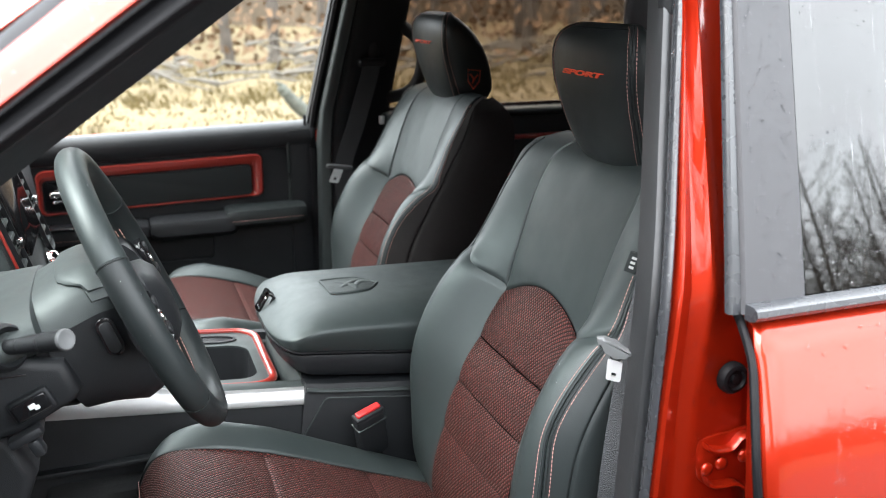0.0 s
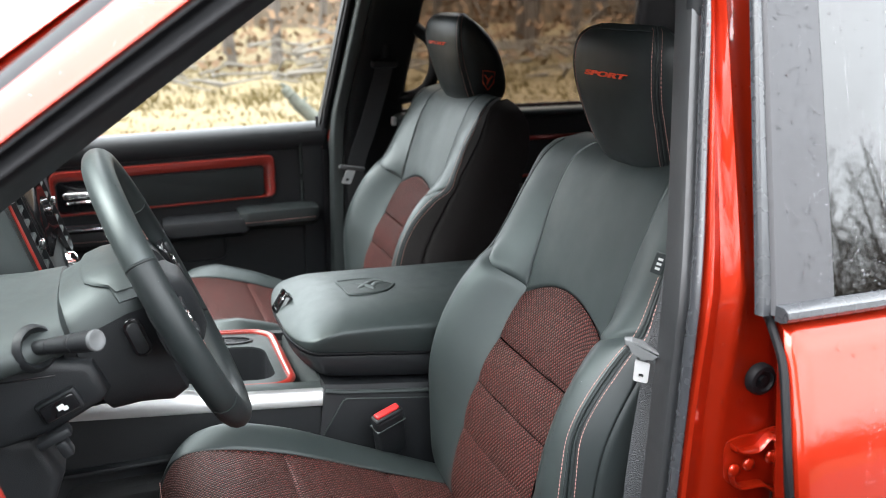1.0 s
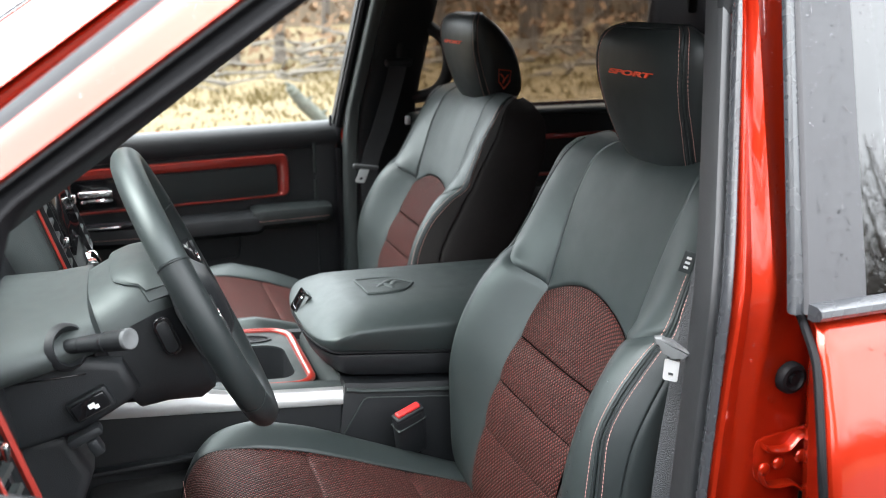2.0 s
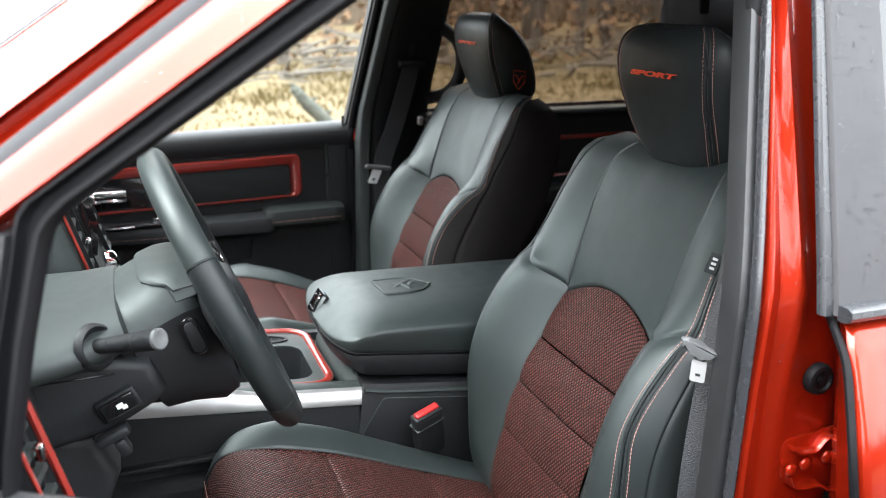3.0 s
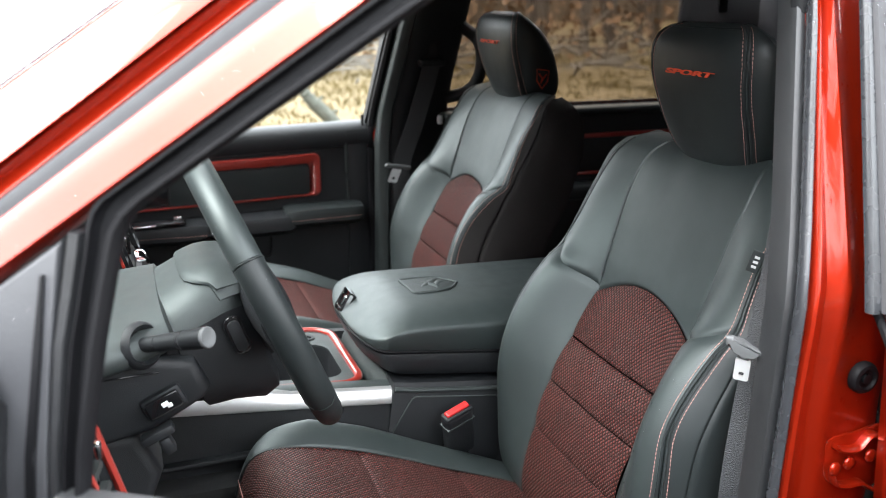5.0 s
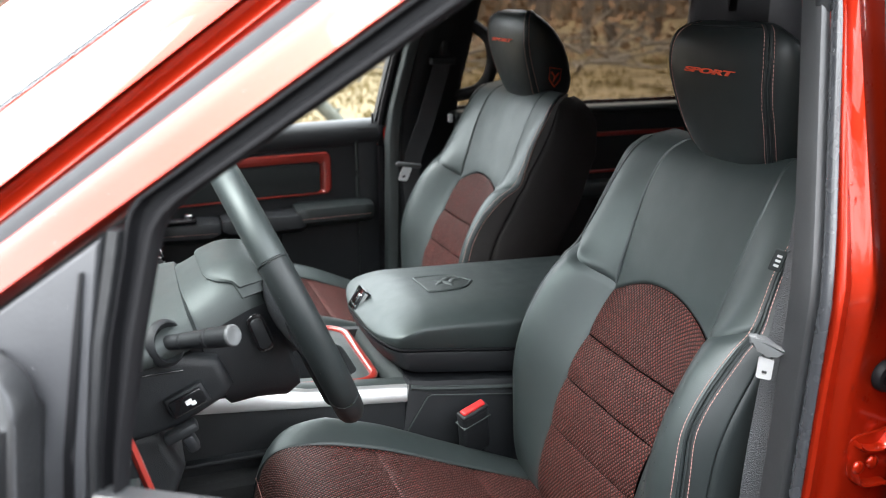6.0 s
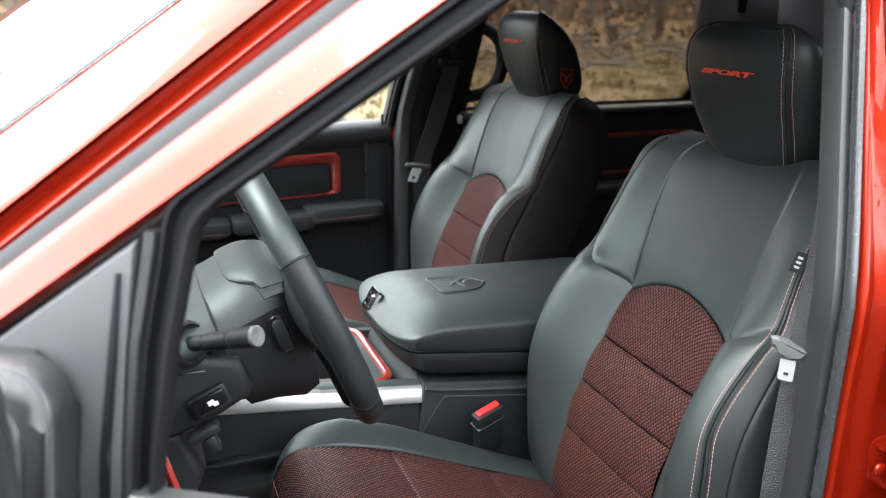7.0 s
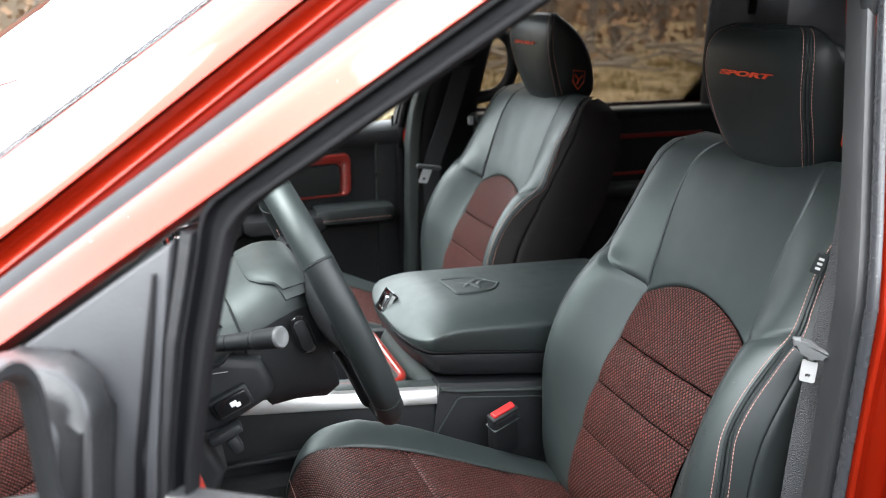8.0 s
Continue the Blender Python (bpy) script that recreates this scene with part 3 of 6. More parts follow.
def far_pillar():
    """The inner trim of the far centre pillar, with belt guide, belt and grab handle."""
    rows, edge = [], []
    for z in np.linspace(0.70, 1.86, 14):
        y = 2.405 - 0.30 * max(0, z - 1.38)
        lean = 0.16 * max(0, z - 1.38) + 0.02 * (z - 1.38)
        x0 = 0.522 + lean
        x1 = 0.728 + 0.14 * max(0, z - 1.45)
        edge.append([(x0, y + 0.02, z), (x0 + 0.004, y - 0.008, z), (x0 + 0.010, y - 0.014, z), (x0 + 0.032, y - 0.017, z), (x0 + 0.037, y - 0.012, z), (x0 + 0.037, y + 0.02, z)])
        rows.append([(x0 + 0.038, y + 0.02, z), (x0 + 0.039, y - 0.008, z), (x0 + 0.050, y - 0.014, z), (x0 + 0.075, y - 0.010, z), (x1 - 0.02, y - 0.010, z), (x1, y + 0.004, z), (x1, y + 0.04, z), (x0 + 0.038, y + 0.04, z)])
    part("pillar_edge", loft(edge), PLASTIC_GREY, truck, "dark grey edge of the far pillar trim")
    trim = part("centre_pillar_trim", loft(rows), PLASTIC, truck, "black far centre-pillar trim")
    part("belt_slot", box(0.672, 2.372, 1.60, 0.035, 0.02, 0.10, 0.01, 3), PLASTIC, trim)
    # dark seal between door and pillar
    pts = [(0.515 + 0.175 * max(0, z - 1.38), 2.43 - 0.30 * max(0, z - 1.38), z) for z in np.linspace(0.72, 1.84, 20)]
    part("door_seal_bulb", tube(pts, 0.012, 8), RUBBER, truck)
    handle = smooth_path([(0.735, 2.375, 1.66), (0.752, 2.335, 1.635), (0.782, 2.300, 1.60), (0.790, 2.295, 1.545), (0.780, 2.305, 1.495), (0.758, 2.335, 1.462), (0.725, 2.385, 1.445)], 6)
    part("grab_handle", tube(handle, 0.017, 12), PLASTIC, truck, "black grab handle on the far pillar")
    part("coat_hook", box(0.688, 2.345, 1.389, 0.014, 0.016, 0.024, 0.004, 2), STEEL, truck, "small pale coat hook")
    part("quarter_trim", box(1.60, far(0.80), 1.60, 0.30, 0.05, 0.42, 0.03, 3), HEADLINER, truck, "black rear corner trim")


far_pillar()


# ---- the open driver's door ----
DOOR_TURN, DOOR_IN = radians(30.0), 0.25
DC, DS = math.cos(DOOR_TURN), math.sin(DOOR_TURN)


def door_at(a, z, b=0.0):
    """A place on the open door: a along it, z up, b towards the cab."""
    q = b + DOOR_IN * (max(z, 1.38) - 1.45)
    return Vector((-0.178 + a * DC + q * DS, 0.655 - a * DS + q * DC, z))


def line_z(z0, m, a):
    return z0 + m * a - 0.20 * max(0, a - 0.20) ** 2


def drivers_door():
    aa = np.linspace(-0.33, 0.40, 19)
    # painted frame band: outer face between its two edges
    rows = []
    for a in aa:
        lo, hi = line_z(1.580, 0.705, a), line_z(1.6215, 0.725, a)
        rows.append([door_at(a, lo, 0.004), door_at(a, lo + 0.0025, 0.0), door_at(a, 0.75 * lo + 0.25 * hi, 0.0028), door_at(a, 0.5 * (lo + hi), 0.0062), door_at(a, 0.25 * lo + 0.75 * hi, 0.0098), door_at(a, hi - 0.003, 0.0140), door_at(a, hi, 0.018), door_at(a + 0.01, hi - 0.004, 0.035), door_at(a + 0.01, lo + 0.004, 0.035)])
    door = part("front_door", loft(rows), PAINT, truck, "red painted front door frame, door standing ajar")
    # black glass run below it, bending round the corner and down the post
    up = [(a, line_z(1.5795, 0.705, a)) for a in np.linspace(0.40, 0.006, 13)]
    outer = up + [(0.0005, 1.5755), (-0.0012, 1.566), (-0.0025, 1.548), (-0.0070, 1.515), (-0.0110, 1.487), (-0.0128, 1.450), (-0.0138, 1.413), (-0.0150, 1.355)]
    low = [(a, line_z(1.5555, 0.690, a)) for a in np.linspace(0.41, 0.046, 13)]
    inner = low + [(0.0330, 1.5755), (0.0255, 1.5650), (0.0215, 1.548), (0.0165, 1.517), (0.0122, 1.489), (0.0082, 1.450), (0.0043, 1.4145), (-0.0010, 1.355)]

    def bend(shares):
        rows = []
        for (a0, z0), (a1, z1) in zip(outer, inner):
            rows.append([door_at(a0 + (a1 - a0) * q, z0 + (z1 - z0) * q, b) for q, b in shares])
        return loft(rows)
    part("glass_run", bend(((0.0, 0.012), (0.0, 0.004), (0.03, 0.001), (0.14, 0.001), (0.19, 0.006), (0.30, 0.009), (0.58, 0.009), (0.66, 0.007), (0.66, 0.016), (0.0, 0.020))), RUBBER, door, "black rubber glass run round the window corner")
    part("glass_run_lip", bend(((0.662, 0.014), (0.662, 0.001), (0.70, -0.002), (0.86, -0.002), (0.95, 0.001), (1.0, 0.006), (1.0, 0.012), (0.662, 0.014))), RUBBER, door, "black lip along the glass")
    # weatherstrip on the frame's back edge
    rows = []
    for a in aa:
        z = line_z(1.6265, 0.725, a)
        rows.append([door_at(a, z + dz, b) for dz, b in ((-0.0060, 0.026), (-0.0055, 0.0205), (-0.0045, 0.0198), (0.0010, 0.0206), (0.0088, 0.0225), (0.0100, 0.0240), (0.0100, 0.038), (-0.0060, 0.038))])
    part("weatherstrip", loft(rows), STRIP_GREY, door, "pale grey rubber weatherstrip")
    pts = [door_at(a, line_z(1.6180, 0.725, a), 0.0235) for a in aa]
    part("weatherstrip_lip", tube(pts, 0.0032, 8), RUBBER_GREY, door)
    # grey rib beside the post, and the mirror sail
    rib = [((-0.0128, 1.563), (-0.0016, 1.563)), ((-0.0150, 1.540), (-0.0040, 1.540)), ((-0.0205, 1.487), (-0.0114, 1.487)), ((-0.0212, 1.413), (-0.0142, 1.413)), ((-0.0225, 1.355), (-0.0154, 1.355))]
    rows = []
    for (a0, z0), (a1, z1) in rib:
        rows.append([door_at(a0 + (a1 - a0) * q, z0, b) for q, b in ((0.0, 0.010), (0.04, 0.001), (0.16, -0.003), (0.84, -0.003), (0.96, 0.0), (1.0, 0.010), (1.0, 0.03), (0.0, 0.03))])
    part("corner_rib", loft(rows), ARM_PLASTIC, door, "grey rib along the window corner")
    bm = slab([(-0.0245, 1.352), (-0.0226, 1.413), (-0.0215, 1.487), (-0.0150, 1.5585), (-0.32, 1.345)], lambda u, v, d: door_at(u, v, -0.004 + d), 0.02, 0.003)
    # raised black strip imitates the shaded groove in the sail
    groove = slab([(-0.040, 1.352), (-0.0370, 1.413), (-0.0330, 1.487), (-0.0300, 1.535), (-0.0270, 1.535), (-0.0275, 1.487), (-0.0300, 1.413), (-0.0320, 1.352)], lambda u, v, d: door_at(u, v, -0.0065 + d), 0.004, 0.0012)
    part("sail_groove_shade", groove, RUBBER, door)
    part("mirror_sail", bm, MIRROR_PLASTIC, door, "weathered black mirror mounting panel")
    # sill: rubber belt strip, inner cap
    rows = []
    for a in np.linspace(-0.015, 1.02, 12):
        z = 1.386 - 0.03 * a
        rows.append([door_at(a, z - 0.030, -0.012), door_at(a, z - 0.008, -0.012), door_at(a, z, -0.004), door_at(a, z, 0.012), door_at(a, z - 0.01, 0.020), door_at(a, z - 0.03, 0.020)])
    part("belt_strip", loft(rows), RUBBER_GREY, door, "grey rubber belt strip on the door sill")
    rows = []
    for a in np.linspace(-0.015, 1.02, 8):
        z = 1.350 - 0.03 * a
        rows.append([door_at(a, z - 0.02, 0.030), door_at(a, z, 0.034), door_at(a, z - 0.002, 0.070), door_at(a, z - 0.03, 0.085), door_at(a, z - 0.5, 0.085), door_at(a, z - 0.5, 0.03)])
    part("inner_panel", loft(rows), PLASTIC, door, "black door inner panel")
    # outer skin below the belt
    rows = []
    for a in np.linspace(-0.34, 1.03, 12):
        rows.append([door_at(a, z, -0.012 - 0.03 * math.sin(math.pi * min(1, (1.37 - z) / 0.9))) for z in (1.355, 1.33, 1.28, 1.2, 1.05, 0.9, 0.72)] + [door_at(a, 0.72, 0.04), door_at(a, 1.34, 0.03)])
    part("skin", loft(rows), PAINT, door, "red outer door skin")
    # rear upright and top of the frame
    rows = [[door_at(a - 0.02, z, 0), door_at(a + 0.05, z, 0), door_at(a + 0.05, z, 0.03), door_at(a - 0.02, z, 0.03)] for a, z in ((0.98, 1.37), (0.97, 1.55), (0.94, 1.74), (0.90, 1.80))]
    part("rear_upright", loft(rows), PAINT, door)
    rows = [[door_at(a, z - 0.02, 0), door_at(a, z + 0.03, 0), door_at(a, z + 0.03, 0.03), door_at(a, z - 0.02, 0.03)] for a, z in ((0.38, line_z(1.60, 0.715, 0.38)), (0.50, 1.845), (0.70, 1.85), (0.92, 1.80))]
    part("frame_top", loft(rows), PAINT, door)
    return door


door = drivers_door()


def door_mirror():
    """Outside mirror: arm from the sail, rounded shell, bezel and glass."""
    mirror = part("mirror_arm", slab(rrect(0.110, 0.162, 0.034, cx=-0.107, cy=1.400), lambda u, v, d: door_at(u, v, -0.006 - d), 0.045, 0.012, 3), ARM_PLASTIC, door, "weathered black mirror arm, its plastic darkened as shade")
    # the arm's raised lips keep the lighter plastic for their light edge lines
    part("arm_bead", tube([door_at(u, v, -0.040) for u, v in rrect(0.106, 0.158, 0.033, cx=-0.107, cy=1.400)], 0.003, 6, closed=True), MIRROR_PLASTIC, door)
    part("arm_bead", tube([door_at(u, v, -0.050) for u, v in rrect(0.082, 0.130, 0.028, cx=-0.110, cy=1.398)], 0.0022, 6, closed=True), MIRROR_PLASTIC, door)
    # glass faces between the eye's place and the seat
    rim = Vector((-0.262, 0.590, 1.380))
    centre = Vector(rim)
    want = (Vector((-0.2, 0.05, 1.72)) - centre).normalized() + (Vector((0.45, 1.0, 1.12)) - centre).normalized()
    want.z *= 0.22
    n = want.normalized()
    s = Vector((0, 0, 1)).cross(n).normalized()
    u = n.cross(s)
    w, h = 0.17, 0.300
    centre = rim - s * (w / 2)
    rings = []
    for d, k in ((0.004, 1.0), (-0.004, 1.015), (-0.03, 1.01), (-0.06, 0.9), (-0.08, 0.6), (-0.085, 0.2)):
        rings.append([centre + s * (x * k) + u * (y * k) + n * d for x, y in rrect(w, h, 0.035, 6)])
    part("mirror_shell", loft(rings, caps=False), MIRROR_PLASTIC, door, "weathered black mirror shell")
    part("mirror_bezel", ring_slab(rrect(w, h, 0.035, 6), rrect(w - 0.014, h - 0.014, 0.028, 6), lambda x, y, d: centre + s * x + u * y + n * (0.001 + d), 0.006), PLASTIC, door)
    bm = bmesh.new()
    bm.faces.new([bm.verts.new(centre + s * x + u * y + n * 0.001) for x, y in rrect(w - 0.012, h - 0.012, 0.028, 6)])
    m = mat("mirror_silver", (0.85, 0.86, 0.86), 0.015, metal=1.0, vary=0.02, rvary=0.004)
    part("mirror_glass", bm, m, door, "mirror glass with rain spots", smooth=False)


door_mirror()


# ---- front seats ----
SY = 1.13           # middle of the driver's seat
XC = soften([(0.84, 0.452), (0.93, 0.446), (1.03, 0.466), (1.11, 0.492), (1.18, 0.528), (1.26, 0.572), (1.31, 0.588), (1.40, 0.619), (1.46, 0.648), (1.485, 0.668), (1.498, 0.690), (1.505, 0.715)])
HW = soften([(0.84, 0.235), (0.93, 0.250), (1.05, 0.255), (1.20, 0.252), (1.30, 0.250), (1.38, 0.252), (1.44, 0.249), (1.47, 0.240), (1.49, 0.222), (1.505, 0.190)])
FLARE = soften([(0.84, 0.006), (0.93, 0.012), (1.03, 0.020), (1.16, 0.022), (1.24, 0.016), (1.29, 0.004), (1.32, 0.0), (1.505, 0.0)])
BO = soften([(0.84, -0.03), (0.92, 0.0), (1.00, 0.020), (1.06, 0.036), (1.11, 0.052), (1.18, 0.072), (1.25, 0.076), (1.285, 0.062), (1.31, 0.040), (1.35, 0.024), (1.42, 0.012), (1.505, 0.0)])


def back_face(u, z):
    """The seat back's front at a share u of its half width (-1 to 1, plus towards the far side) and a height."""
    x, h, b = lerp_table(XC, z), lerp_table(HW, z), lerp_table(BO, z)
    q = max(0.0, (abs(u) - 0.50) / 0.50)
    bump = math.sin(min(1.0, q / 0.62) * math.pi / 2) ** 1.3
    edge = (0.050 - 0.032 * max(0.0, min(1.0, (z - 1.26) / 0.08))) * max(0.0, (q - 0.55) / 0.45) ** 2.2 * max(0.0, min(1.0, (1.50 - z) / 0.08))
    wave = 0.0016 * noise.noise(Vector((u * 4.0, z * 11.0, 0.3)))       # slack in the leather
    flare = lerp_table(FLARE, z) * q * (1.0 if u > 0 else -0.15)
    return Vector((x - b * bump + edge + wave, SY + u * h + flare, z))


def seat_rear(z):
    """How far back the seat back reaches at a height."""
    return min(lerp_table(XC, z) + 0.165, 0.772 - 1.1 * max(0.0, z - 1.44) ** 1.2)


def patch(fn, nu, nv, groove=0.006, uvs=None, bm=None, fold=0.06, out=(-1, 0, 0.3)):
    """A padded panel over fn(a, b), a and b from 0 to 1, its rim tucked into the seam."""
    rings, uv = [], []
    def steps(n):
        return sorted(set([k / n for k in range(n + 1)] + [0.35 * fold, 0.8 * fold, 1.3 * fold, 1 - 1.3 * fold, 1 - 0.8 * fold, 1 - 0.35 * fold]))
    for b in steps(nv):
        row, ur = [], []
        for a in steps(nu):
            p = fn(a, b)
            e = 1e-3
            du = fn(min(1, a + e), b) - fn(max(0, a - e), b)
            dv = fn(a, min(1, b + e)) - fn(a, max(0, b - e))
            n = du.cross(dv)
            n = n.normalized() if n.length > 1e-12 else Vector((-1, 0, 0))
            if n.dot(Vector(out)) < 0:
                n = -n
            d = min(a, 1 - a, b, 1 - b)
            tuck = groove * max(0.0, 1 - d / fold) ** 2
            row.append(p - n * tuck)
            ur.append(uvs(a, b) if uvs else (a, b))
        rings.append(row)
        uv.append(ur)
    return loft(rings, closed=False, bm=bm, uv=uv)


SEAM = soften([(0.84, 0.93), (1.10, 0.93), (1.20, 0.905), (1.29, 0.925), (1.32, 0.92), (1.38, 0.87), (1.44, 0.88), (1.505, 0.90)])
SEAM_IN = soften([(0.84, 0.88), (1.10, 0.87), (1.22, 0.87), (1.28, 0.91), (1.315, 0.95), (1.36, 0.92), (1.41, 0.89), (1.47, 0.90), (1.505, 0.90)])


def arc_z(u):
    """The upper edge of the fabric insert."""
    return 1.292 - 0.040 * (u / 0.52) ** 2


def front_seat(passenger=False):
    """One front seat. The passenger's has a dark textile flank towards the middle of the truck."""
    seat = thing("front_seat", "black leather bucket seat with red-dotted mesh inserts and red stitching", "car seat", "front seats", at=(0.25, SY, 0.65))
    iw = 0.50

    # fabric insert in four cross channels
    cuts = [0.905, 1.030, 1.110, 1.182, None]
    for k in range(4):
        def fn(a, b, k=k):
            u = (2 * a - 1) * iw
            dip = 0.002 * (1 - (u / iw) ** 2)
            z0 = cuts[k] - dip * (k > 0)
            z1 = cuts[k + 1] - dip if cuts[k + 1] else arc_z(u)
            z = z0 + (z1 - z0) * b
            p = back_face(u, z)
            p.x -= 0.005 * max(0.0, math.sin(math.pi * b)) ** 0.8
            return p
        part("insert_channel", patch(fn, 36, 14, 0.0022, lambda a, b, k=k: (a * 0.26, 0.13 * k + b * (0.125, 0.080, 0.074, 0.110)[k]), fold=0.05), FABRIC, seat, "black mesh fabric dotted with red")
    # upper centre panel
    def fn(a, b):
        u0 = (2 * a - 1)
        zl = arc_z(u0 * iw)
        z = zl + (1.504 - zl) * b
        w = iw * (1.0 + 0.10 * b)
        return back_face(u0 * w, z)
    part("upper_panel", patch(fn, 28, 26, 0.0035, fold=0.022), LEATHER, seat, "smooth black leather upper panel")
    # shoulders and bolsters
    for s in (-1, 1):
        seam = SEAM_IN if passenger and s < 0 else SEAM

        def sh(a, b, s=s, seam=seam):
            zl = 1.262 + 0.052 * a ** 0.8
            z = zl + (1.504 - zl) * b
            w0, w1 = iw * (1.0 + 0.10 * b), lerp_table(seam, z)
            return back_face(s * (w0 + (w1 - w0) * a), z)
        part("shoulder_panel", patch(sh, 16, 24, 0.0035, fold=0.035), LEATHER, seat)

        def bo(a, b, s=s, seam=seam):
            zh = 1.262 + 0.052 * a ** 0.8
            z = 0.86 + (zh - 0.86) * b
            return back_face(s * (iw + (lerp_table(seam, z) - iw) * a), z)
        part("side_bolster", patch(bo, 20, 34, 0.0035, fold=0.035), LEATHER, seat, "black leather side bolster")

        def rim(a, b, s=s, seam=seam):
            z = 0.86 + (1.504 - 0.86) * b
            q = lerp_table(seam, z)
            return back_face(s * (q + (1 - q) * a), z)
        part("bolster_edge", patch(rim, 8, 40, 0.003, fold=0.08), TEXTILE if passenger and s < 0 else LEATHER_DARK, seat)
        # side of the back
        def sd(a, b, s=s):
            z = 0.86 + (1.500 - 0.86) * b
            p = back_face(s, z)
            back = seat_rear(z)
            q = 1 - (1 - a) ** 1.5
            return Vector((p.x + (back - p.x) * a, p.y + s * ((0.016 if s > 0 or passenger else 0.004) * min(1.0, max(0.0, (1.50 - z) / 0.09)) * math.sin(math.pi * q ** 0.8) - 0.03 * a ** 3), z))
        part("side_panel", patch(sd, 12, 24, 0.004, fold=0.05, out=(0, s, 0)), TEXTILE if passenger or s > 0 else LEATHER_DARK, seat, "dark side panel")
        # twin piping cords with rows of stitches beside them
        zs = np.linspace(0.90, 1.49, 60)
        for o in ((-0.008, 0.008) if s < 0 else (0.0,)):
            cord = [back_face(s * (lerp_table(seam, z) + o), z) + Vector((0.0004, 0, 0)) for z in zs]
            part("piping", tube(cord, 0.0026, 6), LEATHER_DARK, seat)
        for o in ((-0.026, 0.024) if s < 0 else (0.026,)):
            line = [back_face(s * (lerp_table(seam, z) + o), z) + Vector((-0.0008, s * 0.0006, 0)) for z in np.linspace(0.90, 1.485, 110)]
            stitches("stitching", line, seat, 0.0056, 0.0006, RED_THREAD if s < 0 else LEATHER_DARK)
    # back shell
    rows = []
    for z in np.linspace(0.86, 1.488, 18):
        h = lerp_table(HW, z) - 0.028
        x = seat_rear(z) - 0.010
        rows.append([(x + 0.012 * math.cos(q * math.pi / 2), SY + q * h, z) for q in np.linspace(-1, 1, 9)] + [(x - 0.05, SY + h * 0.9, z), (x - 0.05, SY - h * 0.9, z)])
    part("back_shell", loft(rows), TEXTILE, seat)
    headrest(seat)
    cushion(seat)
    return seat


HEADE = 0.55
HEADW = soften([(0, 0.064), (0.07, 0.089), (0.20, 0.110), (0.35, 0.126), (0.55, 0.138), (0.70, 0.142), (0.82, 0.138), (0.91, 0.126), (0.965, 0.107), (1.0, 0.075)])


def head_share(z):
    """How far out across the headrest its side seam runs at a height."""
    t = (z - 1.470) / 0.211
    return min(0.92, 0.78 + 0.10 * ((t - 0.62) / 0.5) ** 2)


def head_ring(z, k=48):
    """A level cut through the headrest."""
    t = (z - 1.470) / (1.681 - 1.470)
    w = lerp_table(HEADW, t)
    front = lerp_table(soften([(0, 0.676), (0.12, 0.657), (0.3, 0.644), (0.6, 0.628), (0.8, 0.626), (0.90, 0.631), (0.96, 0.641), (1.0, 0.658)]), t)
    back = lerp_table(soften([(0, 0.768), (0.15, 0.782), (0.35, 0.772), (0.6, 0.750), (0.8, 0.718), (0.93, 0.685), (1.0, 0.664)]), t)
    mx, dx = 0.5 * (front + back), 0.5 * (back - front)
    pts = []
    for i in range(k):
        q = 2 * math.pi * i / k
        c, s = math.cos(q), math.sin(q)
        e = HEADE
        x = math.copysign(abs(c) ** e, c)
        y = math.copysign(abs(s) ** e, s)
        pts.append(Vector((mx - dx * x + 0.010 * (y * y) * (x > 0), SY + w * y * (1 - 0.10 * (x < 0) * abs(x)), z)))
    return pts


def head_front(y, z):
    """The headrest's front at a place across and up."""
    ring = head_ring(z)
    w = max(abs(p.y - SY) for p in ring)
    mx, dx = 0.5 * (ring[0].x + ring[24].x), 0.5 * (ring[24].x - ring[0].x)
    s = min(0.999, abs(y - SY) / w) ** (1 / HEADE)
    return mx - dx * math.sqrt(1 - s * s) ** HEADE


def head_side(z, s, o, lift=0.0):
    """A place beside the headrest's side seam: s the side, o metres along the skin from the seam, outwards if above 0."""
    ring = head_ring(z)
    w = max(abs(p.y - SY) for p in ring)
    mx, dx = 0.5 * (ring[0].x + ring[24].x), 0.5 * (ring[24].x - ring[0].x)

    def skin(q):
        c, y = math.cos(q) ** HEADE, math.sin(q) ** HEADE
        return Vector((mx - dx * c + 0.010 * y * y, SY + s * w * y, z))
    q = math.asin(head_share(z) ** (1 / HEADE))
    step, gone = math.copysign(0.01, o), 0.0
    while gone < abs(o) and 0.05 < q < 1.5:
        gone += (skin(q + step) - skin(q)).length
        q += step
    p = skin(q)
    return p + (p - Vector((mx, SY, z))).normalized() * lift


